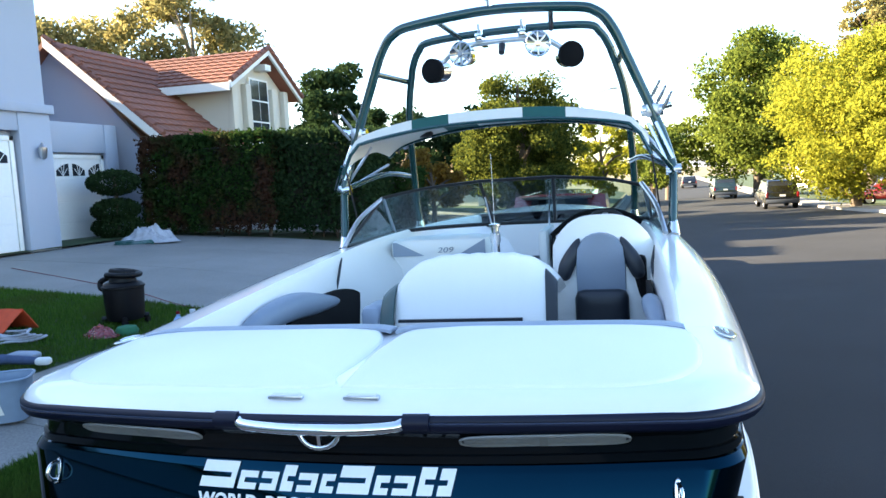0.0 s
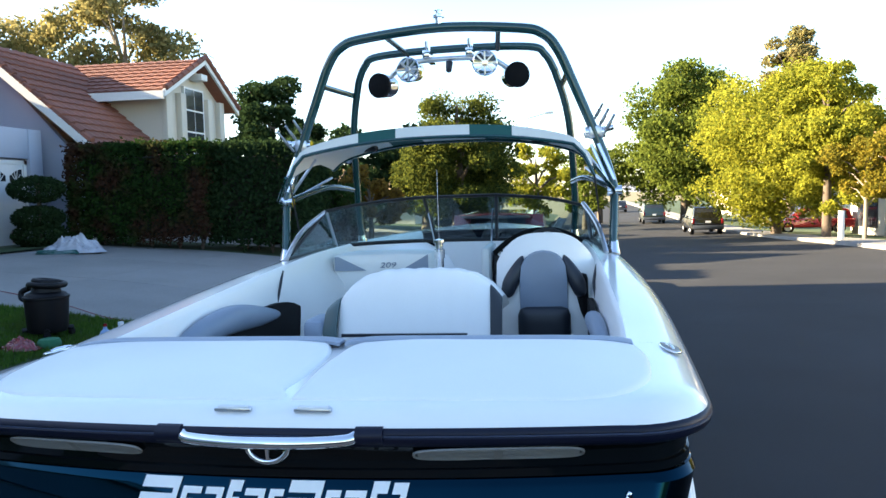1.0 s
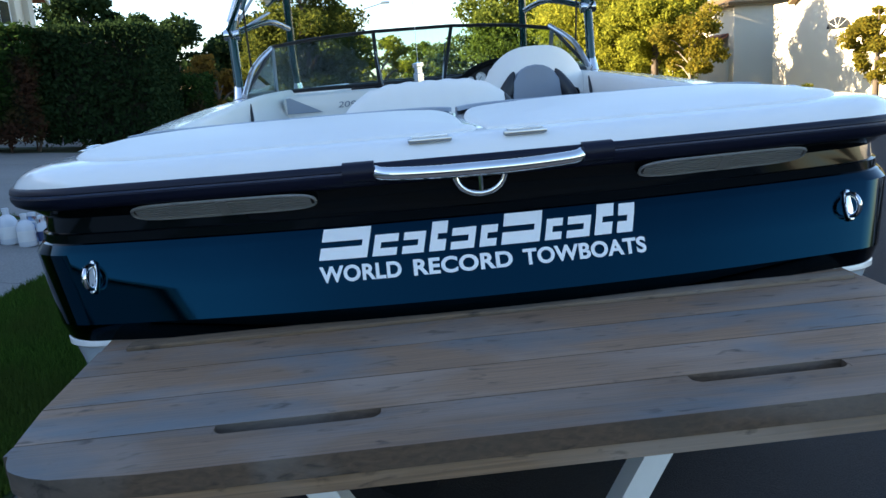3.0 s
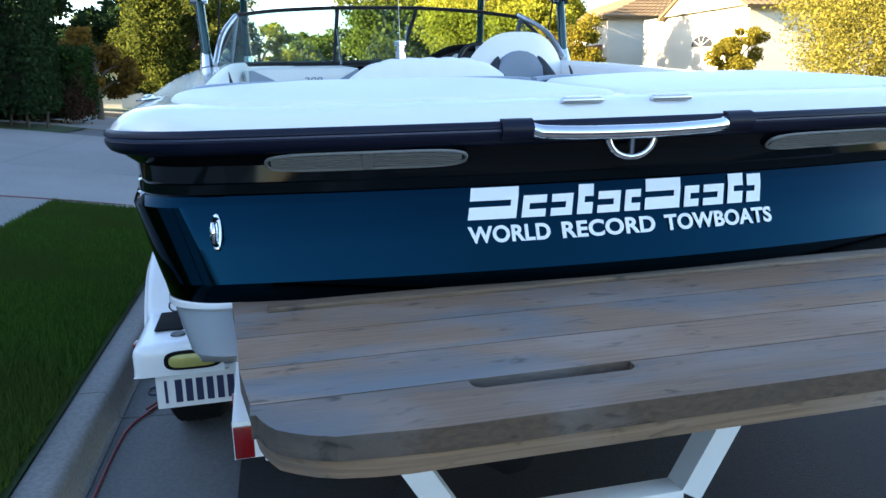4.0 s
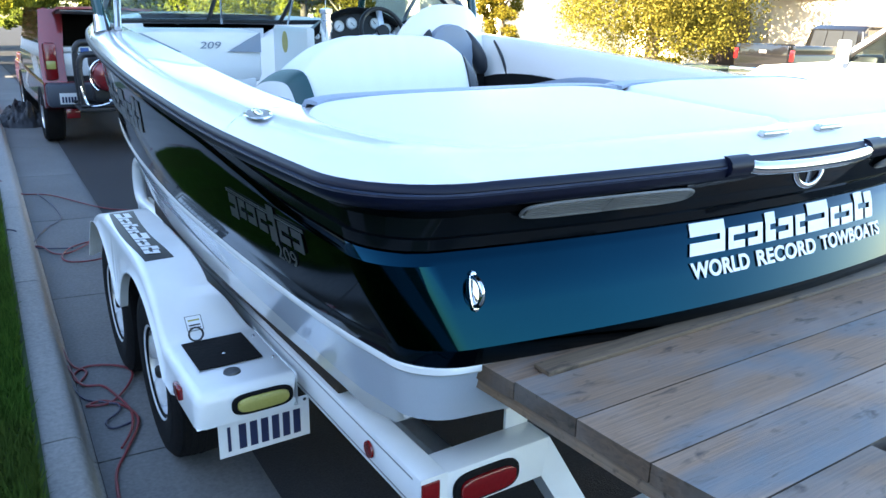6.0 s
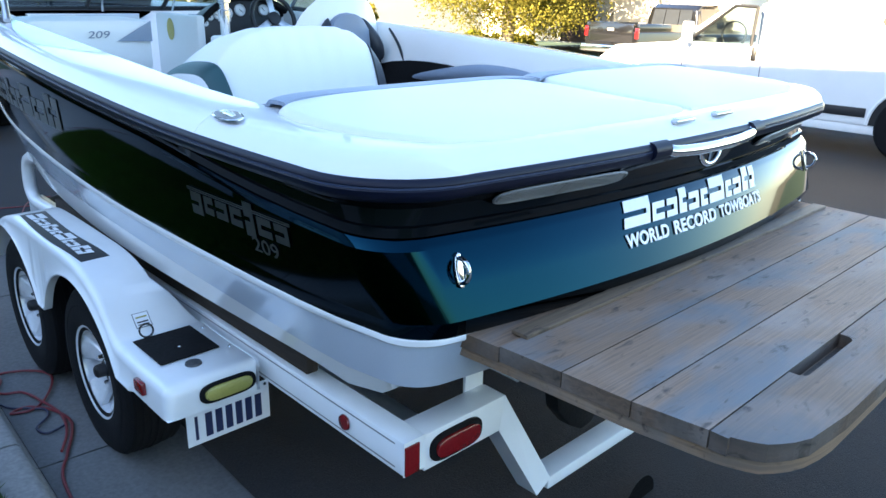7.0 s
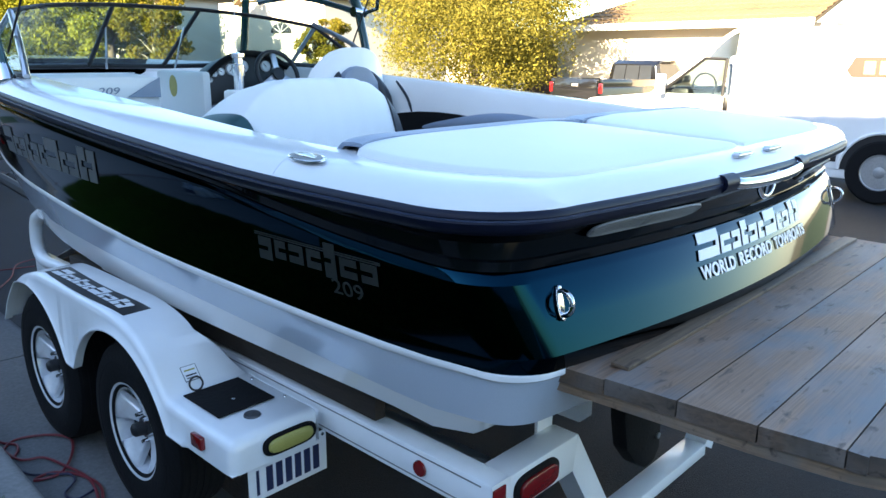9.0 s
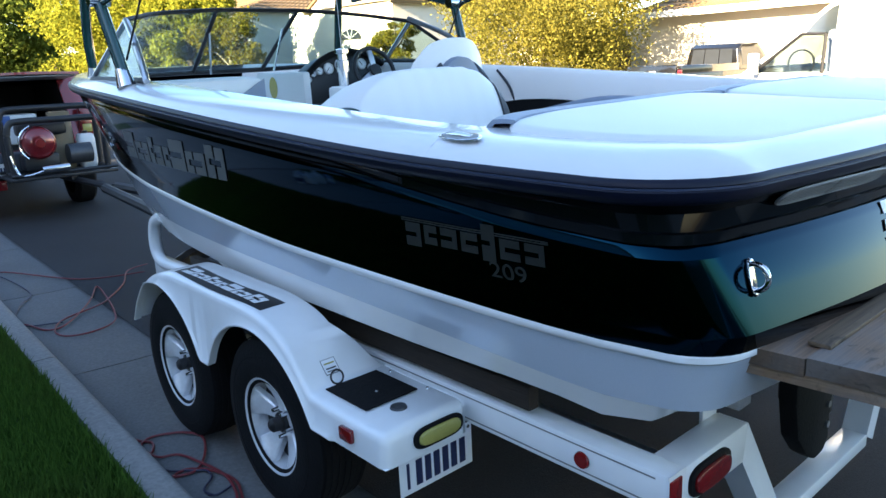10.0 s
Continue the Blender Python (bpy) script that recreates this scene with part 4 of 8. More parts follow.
# helm console, dash and wheel
con = thing("helm_console", "grey and white helm console with arched black gauge pod", "console")
part("dash", puffy(0.27, 0.96, 3.90, 4.28, 1.24, 1.60, 0.08), M_vinyl_grey, con, "grey dash")
part("side_panel", box(0.20, 0.262, 3.72, 4.38, 0.85, 1.605, 0.02), M_vinyl, con, "white vinyl side panel")
part("throttle_panel", box(0.90, 0.985, 2.72, 3.56, 1.00, 1.50, 0.03), M_rubber, con, "black throttle panel")
part("throttle_lever", tube([(0.92, 3.15, 1.44), (0.89, 3.12, 1.60)], [0.014, 0.020], 10), M_black, con)
part("sticker", prism([(0.055 * math.cos(a), 0.075 * math.sin(a)) for a in [math.tau * k / 20 for k in range(20)]], 0.002, Matrix(((0, 0, -1, 0.199), (-1, 0, 0, 4.13), (0, 1, 0, 1.50), (0, 0, 0, 1)))), M_yellow, con, "yellow oval sticker")


def pod_top(x):
    q = (x - 0.68) / 0.40
    return 1.735 - 0.19 * abs(q) ** 2.2


pod = [(0.28, 1.38)] + [(1.08, 1.38)] + [(1.08 - 0.80 * k / 24, pod_top(1.08 - 0.80 * k / 24)) for k in range(25)]
MP = Matrix(((1, 0, 0, 0), (0, 0.16, -1, 3.62), (0, 1, 0.16, 0.0), (0, 0, 0, 1)))
cluster = part("gauge_pod", prism(pod, -0.22, MP, 0.02), M_black, con, "black arched gauge pod")
part("hood_lip", tube([MP @ Vector((x, pod_top(x) - 0.01, 0.015)) for x in [0.29 + 0.78 * k / 30 for k in range(31)]], 0.022, 10), M_rubber, con)
for gx, gz, r in ((0.335, 1.545, 0.017), (0.375, 1.585, 0.020), (0.43, 1.60, 0.024), (0.51, 1.615, 0.036), (0.61, 1.635, 0.038), (0.80, 1.635, 0.036), (0.89, 1.60, 0.034), (0.965, 1.565, 0.024), (1.02, 1.525, 0.018)):
    g = part("gauge", lathe([(0.0, 0.0), (0.002, r * 0.86), (0.012, r), (0.004, r * 1.1), (-0.01, r * 1.1)], 20, "Z"), M_white_decal, cluster, "round white gauge")
    g.matrix_world = MP @ pose(gx, gz, 0.004)
    d = part("needle", box(-0.0015, 0.0015, -r * 0.2, r * 0.7, 0.001, 0.004), M_black_decal, con)
    d.matrix_world = MP @ pose(gx, gz, 0.006, 0, 0, 40 + 900 * gx)
wheel = thing("steering_wheel", "black three-spoke steering wheel", "steering wheel")
MW = pose(0.715, 3.60, 1.585, 68, 0, 0)
part("rim", tube([MW @ Vector((0.165 * math.cos(a), 0.165 * math.sin(a), 0)) for a in [math.tau * k / 36 for k in range(36)]], 0.016, 10, closed=True), M_black, wheel)
for a in (90, 210, 330):
    part("spoke", box(0.03, 0.16, -0.022, 0.022, -0.006, 0.006, 0.004), M_alu, wheel).matrix_local = MW @ pose(0, 0, 0, 0, 0, a)
part("centre", lathe([(-0.02, 0.0), (-0.02, 0.05), (0.02, 0.045), (0.026, 0.0)], 20, "Z"), M_black, wheel).matrix_local = MW
part("column", tube([MW @ Vector((0, 0, 0)), MW @ Vector((0, 0, -0.12))], 0.03, 12), M_black, wheel)
# port console with model number and walk-through door panel
pc = thing("port_console", "white and grey upholstered port dash panel", "console")
part("panel", puffy(-0.965, -0.17, 3.55, 3.90, 1.26, 1.60, 0.06), M_vinyl, pc)
part("grey_corner", prism([(-0.93, 1.465), (-0.68, 1.465), (-0.90, 1.575), (-0.93, 1.575)], 0.01, Matrix(((1, 0, 0, 0), (0, 0, -1, 3.545), (0, 1, 0, 0), (0, 0, 0, 1)))), M_vinyl_grey, pc, "grey triangle")
part("grey_corner", prism([(-0.19, 1.46), (-0.40, 1.465), (-0.19, 1.58)], 0.01, Matrix(((1, 0, 0, 0), (0, 0, -1, 3.545), (0, 1, 0, 0), (0, 0, 0, 1)))), M_vinyl_grey, pc, "grey triangle")
lettering("209", 0.058, pose(-0.57, 3.543, 1.485, 90, 0, 0), M_vinyl_mid, pc, "number_lettering", 0.001, 1.0, 0.13, 0.2)
part("glovebox_lid", box(-0.80, -0.22, 3.56, 3.60, 0.90, 1.30, 0.01), M_vinyl, pc)
# side bolsters and aft corner seats
for s in (-1, 1):
    dz = 0.0 if s < 0 else 0.03
    sb = thing("side_bolster", "grey vinyl arm bolster along the cockpit side", "bolster", group="side bolsters")
    part("pad", tube(smooth_line([(s * 1.02, 1.20, 1.31 - dz), (s * 1.0, 1.45, 1.37 - dz), (s * 0.985, 1.80, 1.385 - dz), (s * 0.985, 2.15, 1.345 - dz), (s * 1.0, 2.5, 1.30 - dz)], 5), [(0.022 + 0.055 * math.sin(math.pi * k / 20)) * (1.0 if s < 0 else 0.62) for k in range(21)], 14), M_vinyl_mid, sb)
    part("trim", tube(smooth_line([(s * 1.03, 2.46, 1.30), (s * 1.025, 2.55, 1.36), (s * 1.015, 2.60, 1.46), (s * 1.04, 2.72, 1.555)], 5), 0.009, 8), M_vinyl_dark, sb, "dark piping")
    part("pocket", prism([(2.20 + 0.68 * math.copysign(abs(math.cos(a)) ** 0.9, math.cos(a)), 1.13 + 0.25 * math.copysign(abs(math.sin(a)) ** 0.8, math.sin(a))) for a in [math.tau * k / 28 for k in range(28)]], 0.03, Matrix(((0, 0, -s, s * 1.005), (1, 0, 0, 0.1), (0, 1, 0, 0), (0, 0, 0, 1)))), M_rubber, sb, "flat dark pocket panel")
ls = thing("lounge_seat", "white vinyl lounge seat along the port side", "seat")
part("cushion", puffy(-0.88, -0.50, 2.75, 3.45, 0.90, 1.12, 0.06), M_vinyl, ls)
part("armrest", puffy(-0.68, -0.55, 2.05, 2.35, 1.1, 1.33, 0.04), M_vinyl_grey, ls, "grey armrest")

# ---- trailer ----
M_brown_board = mat("brown_board", (0.035, 0.024, 0.017), 0.85, 0.0, 0.4, 30.0, 0.3, stretch=(6, 0.6, 6))
tr = thing("boat_trailer", "white tandem-axle boat trailer with moulded fenders", "trailer")
for s in (-1, 1):
    rail = part("side_rail", box(s * 0.94, s * 1.02, 0.165, 3.55, 0.492, 0.602, 0.006), M_white_paint, tr)
    for z in (0.509, 0.585):
        part("rail_groove", box(s * 1.0205, s * 1.0185, 0.20, 3.50, z - 0.0025, z + 0.0025), M_vent, rail)
    part("front_rail", tube(smooth_line([(s * 0.97, 3.42, 0.55), (s * 0.78, 3.66, 0.53), (s * 0.40, 4.3, 0.50), (s * 0.06, 7.4, 0.50)], 4), 0.05, 8), M_black, tr)
    part("guide_loop", tube(smooth_line([(s * 1.0, 3.38, 0.87), (s * 1.0, 3.50, 0.82), (s * 1.0, 3.545, 0.72), (s * 1.0, 3.53, 0.63), (s * 1.0, 3.44, 0.588), (s * 1.0, 3.2, 0.592), (s * 1.0, 2.85, 0.60)], 5), 0.035, 10), M_white_paint, tr)
    part("bunk_board", box(s * 0.985, s * 1.03, 0.62, 3.0, 0.630, 0.708, 0.006), M_brown_board, tr, "dark brown bunk board")
    part("bunk", box(s * 0.55, s * 0.68, 0.35, 4.2, 0.60, 0.66, 0.01), M_carpet, tr, "carpeted bunk")
    part("marker_lamp", lathe([(0.0, 0.0), (0.004 * s, 0.026), (0.010 * s, 0.024), (0.013 * s, 0.0)], 20, "X", at=(s * 1.02, 0.432, 0.547)), M_red_lens, tr, "round red reflector")
    part("corner_reflector", box(s * 0.965, s * 1.018, 0.155, 0.165, 0.495, 0.588, 0.002), M_red_lens, tr, "red corner reflector")
    part("rail_cap", box(s * 0.94, s * 1.02, 0.1605, 0.165, 0.492, 0.602), M_white_paint, tr)
    # rear frame: lamp plate, down leg and bottom bar
    part("lamp_plate", box(s * 0.60, s * 0.94, 0.165, 0.265, 0.472, 0.594, 0.005), M_white_paint, tr)
    part("upright_tab", box(s * 0.60, s * 0.68, 0.262, 0.274, 0.57, 0.655, 0.002), M_white_paint, tr)
    lamp_o = [(0.106 * math.copysign(1, math.cos(a)) * abs(math.cos(a)) ** 0.45, 0.046 * math.copysign(1, math.sin(a)) * abs(math.sin(a)) ** 0.75) for a in [math.tau * k / 32 for k in range(32)]]
    tl = part("tail_lamp", prism(lamp_o, 0.014, Matrix(((1, 0, 0, s * 0.815), (0, 0, -1, 0.168), (0, 1, 0, 0.532), (0, 0, 0, 1))), 0.004), M_rubber, tr, "black rubber grommet of the tail lamp")
    part("lens", prism([(x * 0.84, y * 0.72) for x, y in lamp_o], 0.016, Matrix(((1, 0, 0, s * 0.815), (0, 0, -1, 0.158), (0, 1, 0, 0.532), (0, 0, 0, 1))), 0.006), M_red_lens, tl, "red oval lens")
    bm = bmesh.new()
    A = [Vector((s * 0.60, 0.165, 0.594)), Vector((s * 0.62, 0.165, 0.472)), Vector((s * 0.42, 0.150, 0.135)), Vector((s * 0.35, 0.150, 0.175))]
    fr = [bm.verts.new(p) for p in A] + [bm.verts.new(p + Vector((0, 0.09, 0))) for p in A]
    for q in ((0, 1, 2, 3), (7, 6, 5, 4), (0, 4, 5, 1), (1, 5, 6, 2), (2, 6, 7, 3), (3, 7, 4, 0)):
        bm.faces.new([fr[i] for i in q])
    bmesh.ops.recalc_face_normals(bm, faces=bm.faces[:])
    part("down_leg", bm, M_white_paint, tr, smooth=False)
part("bottom_bar", box(-0.36, 0.36, 0.150, 0.24, 0.13, 0.18, 0.005), M_white_paint, tr)
for y in (0.95, 1.9, 2.9):
    part("cross_member", box(-0.94, 0.94, y, y + 0.08, 0.50, 0.56, 0.004), M_white_paint, tr)
for s in (-1, 1):
    part("inner_rail", box(s * 0.80, s * 0.86, 0.24, 3.4, 0.475, 0.525, 0.004), M_alu, tr, "dull grey inner rail")
    part("inner_beam", box(s * 0.30, s * 0.38, 0.30, 3.2, 0.50, 0.56, 0.004), M_white_paint, tr)


def fender_top(y):
    return curve_table([(0.86, 0.598), (1.27, 0.602), (1.31, 0.63), (1.39, 0.715), (1.50, 0.780), (1.66, 0.812), (1.9, 0.818), (2.28, 0.818), (2.45, 0.805), (2.63, 0.74), (2.78, 0.61), (2.86, 0.50)], y)


HUBS = (1.648, 2.508)
TYRE = 0.348


def fender_low(y):
    z = 0.485
    for h in HUBS:
        d = abs(y - h)
        if d < 0.40:
            z = max(z, 0.320 + math.sqrt(0.42 ** 2 - d * d) if d < 0.42 else 0)
    if 1.19 < y < 1.27:
        z = max(z, 0.485)
    return min(z, fender_top(y) - 0.012)


def build_fender(s):
    f = part("fender", bmesh.new(), M_white_paint, tr, "glossy white moulded tandem fender")
    bm = bmesh.new()
    n = 110
    X0, X1 = 1.06, 1.385
    rows = []
    ys = [0.868 + 0.034 * (1 - math.cos(math.pi / 2 * k / 6)) for k in range(6)] + [0.902 + (2.86 - 0.902) * i / n for i in range(n + 1)]
    for y in ys:
        t, b = fender_top(max(y, 0.88)), fender_low(max(y, 0.88))
        q = max(0.0, (0.902 - y) / 0.034)
        inset = 0.034 * (1 - math.sqrt(max(0.0, 1 - q * q)))
        r = min(0.034, (t - b) * 0.45)
        X1 = 1.385 - inset
        t -= inset
        xi = lerp_table([(0.87, X0), (1.27, X0), (1.45, 1.17), (2.50, 1.17), (2.86, 1.13)], y) + inset * 0.4
        lip = 1.0 if y > 1.15 else 0.15
        prof = [(xi + 0.004, t - 0.045 if t - b > 0.06 else t - 0.004), (xi, t - 0.008), (xi + 0.008, t), (X1 - 0.09, t), (X1 - r * 1.0, t - 0.002), (X1 - r * 0.62, t - r * 0.10), (X1 - r * 0.28, t - r * 0.32), (X1 - r * 0.06, t - r * 0.68), (X1, t - r), (X1 + 0.003 * lip, b + 0.02 if t - b > 0.05 else b), (X1 + 0.014 * lip, b + 0.006), (X1 + 0.012 * lip, b), (X1 - 0.02, b + 0.002), (X1 - 0.02, b + 0.03 if t - b > 0.06 else b + 0.002)]
        rows.append([bm.verts.new((s * x, y, z)) for x, z in prof])
    for A, B in zip(rows, rows[1:]):
        for k in range(len(A) - 1):
            bm.faces.new((A[k], A[k + 1], B[k + 1], B[k]))
    # rear end of the step box
    first = rows[0]
    bm.faces.new([bm.verts.new((s * (X0 + 0.014), 0.868, 0.485))] + first[1:12])
    X1 = 1.385
    # underside of the box
    bm.faces.new([bm.verts.new((s * x, y, 0.486)) for x, y in ((X0, 0.87), (X1, 0.87), (X1, 1.24), (X0, 1.24))])
    # inner wall
    wall = [bm.verts.new((s * X0, y, z)) for y, z in ((0.87, 0.486), (1.285, 0.486))] + [bm.verts.new((s * X0, 1.285 - 0.415 * k / 10, fender_top(1.285 - 0.415 * k / 10))) for k in range(11)]
    bm.faces.new(wall)
    bmesh.ops.recalc_face_normals(bm, faces=bm.faces[:])
    bm.normal_update()
    for fc in bm.faces:
        fc.smooth = True
    for e in bm.edges:
        if len(e.link_faces) == 2 and e.calc_face_angle(0) > radians(50):
            e.smooth = False
    bm.to_mesh(f.data)
    bm.free()
    part("step_mat", box(s * 1.115, s * 1.325, 1.035, 1.262, 0.601, 0.606, 0.001), M_rubber, f, "black non-slip step pad")
    part("mat_screw", lathe([(0.606, 0.0), (0.606, 0.006), (0.609, 0.0)], 10, "Z", at=(s * 1.22, 1.12, 0)), M_chrome, f)
    part("filler_cap", lathe([(0.598, 0.0), (0.598, 0.028), (0.604, 0.026), (0.605, 0.018), (0.603, 0.0)], 20, "Z", at=(s * 1.235, 0.985, 0)), M_cast, f, "small round dark cap")
    for y in (1.02, 1.22):
        part("screw", lathe([(0.600, 0.0), (0.600, 0.007), (0.605, 0.005), (0.606, 0.0)], 10, "Z", at=(s * 1.085, y, 0)), M_chrome, f)
    lo = [(0.100 * math.copysign(1, math.cos(a)) * abs(math.cos(a)) ** 0.45, 0.036 * math.copysign(1, math.sin(a)) * abs(math.sin(a)) ** 0.75) for a in [math.tau * k / 36 for k in range(36)]]
    MF = Matrix(((1, 0, 0, s * 1.178), (0, 0, -1, 0.868), (0, 1, 0, 0.541), (0, 0, 0, 1)))
    lamp = part("side_lamp", prism(lo, 0.012, MF, 0.004), M_rubber, f, "black rubber lamp grommet")
    part("lens", prism([(x * 0.84, y * 0.70) for x, y in lo], 0.018, MF @ pose(0, 0, 0.002), 0.006), M_amber_lens, f, "pale amber oval lens")
    part("red_marker", box(s * 1.383, s * 1.402, 1.02, 1.085, 0.520, 0.565, 0.006), M_red_lens, f, "small red side marker lamp")
    # sticker and lock ring on the slope above the step
    part("sticker_edge", thicken(grid(lambda u, v: (s * (1.232 + 0.058 * u), 1.345 - 0.040 * v, fender_top(1.345 - 0.040 * v) + 0.0012), 4, 4), 0.0006), M_vent, f, "thin dark edge of the sticker")
    part("sticker", thicken(grid(lambda u, v: (s * (1.235 + 0.052 * u), 1.343 - 0.036 * v, fender_top(1.343 - 0.036 * v) + 0.002), 4, 4), 0.0008), M_white_decal, f, "small white and yellow sticker")
    for k, mm in ((0.25, M_amber_lens), (0.6, M_black_decal), (0.8, M_vent)):
        part("sticker_bar", thicken(grid(lambda u, v: (s * (1.241 + 0.040 * u), 1.343 - 0.036 * (k + 0.1 * v), fender_top(1.343 - 0.036 * (k + 0.1 * v)) + 0.0035), 3, 2), 0.0005), mm, f)
    part("lock_ring", tube([(s * (1.27 + 0.024 * math.cos(a)), 1.272 + 0.008 * math.sin(a), 0.628 + 0.022 * math.sin(a)) for a in [math.tau * k / 20 for k in range(20)]], 0.0035, 8, closed=True), M_black, f, "dark wire ring")
    # dark name patch on the top, the mark drawn as blocks
    part("name_patch", thicken(grid(lambda u, v: (s * (1.245 + 0.105 * v + 0.02 * math.sin(math.pi * u) - 0.0), 1.62 + 0.76 * u, fender_top(1.62 + 0.76 * u) + 0.0015 - 0.002 * v), 24, 6), 0.0008), M_black_decal, f, "dark name patch")
    def on_top(a, b, c):
        yy = 2.34 - a * 1.05
        return Vector((s * (1.337 - b), yy, fender_top(yy) + 0.0030 + c))
    block_row("patch_block", [(0.085, 1, 0), (0.045, 0.66, 0), (0.042, 0.66, 0), (0.032, 0.9, 0), (0.045, 0.66, 0), (0.034, 0.66, 0), (0.080, 1, 0), (0.034, 0.66, 0), (0.045, 0.66, 0), (0.036, 1, 0), (0.036, 0.9, 0)], 0.062, 0.2, 0.011, 0.001, on_top, M_white_decal, f)
    return f


for s in (-1, 1):
    build_fender(s)


def build_wheel(s, y):
    w = part("wheel", lathe([(0.10, 0.17), (0.115, 0.20), (0.118, 0.26), (0.112, 0.315), (0.095, 0.338), (0.05, 0.347), (0.0, TYRE), (-0.05, 0.347), (-0.095, 0.338), (-0.112, 0.315), (-0.118, 0.26), (-0.115, 0.20), (-0.10, 0.17)], 48, "X", cap=False), M_rubber, tr, "black tyre on a five-spoke aluminium rim")
    w.matrix_local = pose(s * 1.240, y, 0.336, 0, 0, 0 if s > 0 else 180)
    for k in range(-3, 4):
        part("tread_rib", lathe([(k * 0.026 - 0.007, 0.345), (k * 0.026 - 0.007, 0.352 - 0.002 * abs(k)), (k * 0.026 + 0.007, 0.352 - 0.002 * abs(k)), (k * 0.026 + 0.007, 0.345)], 48, "X", cap=False), M_rubber, w)
    part("rim_lip", lathe([(0.088, 0.180), (0.108, 0.184), (0.112, 0.192), (0.108, 0.198), (0.098, 0.190)], 48, "X", cap=False), M_rim, w)
    part("rim_barrel", lathe([(0.098, 0.182), (0.06, 0.178), (-0.06, 0.172)], 48, "X", cap=False), M_rim, w)
    part("rim_dish", lathe([(0.030, 0.178), (0.014, 0.160), (0.006, 0.135)], 32, "X", cap=False), M_cast, w)
    part("rim_back", lathe([(0.006, 0.136), (0.0, 0.10), (0.0, 0.0)], 32, "X"), M_cast, w, "dark cast inside of the rim")
    for k in range(5):
        a = k * 72 + 20
        # a wide dished spoke, narrow at the hub and flaring to the rim
        bm = bmesh.new()
        rows = []
        for r, hw, dx in ((0.040, 0.024, 0.052), (0.075, 0.030, 0.056), (0.120, 0.042, 0.070), (0.158, 0.060, 0.090), (0.179, 0.072, 0.100)):
            rows.append([bm.verts.new((dx - 0.030, r, -hw)), bm.verts.new((dx - 0.006, r, -hw)), bm.verts.new((dx, r, -hw * 0.86)), bm.verts.new((dx, r, hw * 0.86)), bm.verts.new((dx - 0.006, r, hw)), bm.verts.new((dx - 0.030, r, hw))])
        for A, B in zip(rows, rows[1:]):
            for i in range(5):
                bm.faces.new((A[i], A[i + 1], B[i + 1], B[i]))
        bmesh.ops.recalc_face_normals(bm, faces=bm.faces[:])
        part("spoke", bm, M_rim, w, split=30).matrix_local = pose(0, 0, 0, a, 0, 0)
        part("lug_nut", lathe([(0.05, 0.0), (0.05, 0.009), (0.078, 0.008), (0.081, 0.0)], 8, "X", at=(0, 0.055 * math.cos(radians(a + 36)), 0.055 * math.sin(radians(a + 36)))), M_chrome, w)
    part("hub_cap", lathe([(0.05, 0.042), (0.066, 0.040), (0.070, 0.028), (0.102, 0.026), (0.110, 0.018), (0.112, 0.0)], 24, "X"), M_black, w, "black hub cap")
    part("tyre_lettering", lathe([(0.1165, 0.272), (0.1178, 0.275)], 48, "X", cap=False), M_rubber, w)
    return w


for s in (-1, 1):
    for y in HUBS:
        build_wheel(s, y)
for y in HUBS:
    part("axle", tube([(-1.1, y, 0.35), (1.1, y, 0.35)], 0.035, 10), M_white_paint, tr)
    for s in (-1, 1):
        part("leaf_spring", box(s * 0.95, s * 1.01, y - 0.3, y + 0.3, 0.40, 0.43, 0.004), M_black, tr)

plate = thing("number_plate", "white number plate with dark blue characters under the fender", "number plate")
M_plate = mat("plate_white", (0.74, 0.75, 0.76), 0.3, 0.0, 0.06, 40.0, 0)
M_blue_ink = mat("blue_ink", (0.015, 0.022, 0.07), 0.4, 0.0, 0.1, 40.0, 0)
part("sheet", box(-1.318, -1.014, 0.893, 0.896, 0.352, 0.500, 0.0012), M_plate, plate)
for k in range(7):
    xk = -1.290 + 0.0365 * k
    w = 0.010 if k == 0 else 0.024
    part("character_bar", box(xk, xk + w, 0.8905, 0.893, 0.372, 0.458), M_blue_ink, plate)
for x in (-1.30, -1.03):
    part("bolt", lathe([(0.8895, 0.0), (0.890, 0.006), (0.893, 0.007)], 10, "Y", at=(x, 0, 0.488)), M_chrome, plate)

# ---- swim platform: weathered planks ----
M_wood = wood_mat("weathered_wood", (0.260, 0.160, 0.098), (0.085, 0.058, 0.042), (0.105, 0.135, 0.155), run=(0.8, 34.0, 34.0))
M_wood_edge = wood_mat("weathered_wood_edge", (0.22, 0.138, 0.080), (0.07, 0.048, 0.034), (0.11, 0.10, 0.09), 0.7, (0.6, 0.9, 26.0))
plat = thing("swim_platform", "weathered teak plank swim platform bolted behind the transom", "swim platform")
PY = [0.02, -0.128, -0.305, -0.478, -0.640, -0.80]


def plat_half(y):
    return lerp_table([(-0.80, 0.66), (-0.797, 0.74), (-0.785, 0.81), (-0.765, 0.860), (-0.735, 0.900), (-0.70, 0.918), (-0.655, 0.932), (-0.48, 0.955), (-0.1, 0.975), (0.03, 0.985)], y)


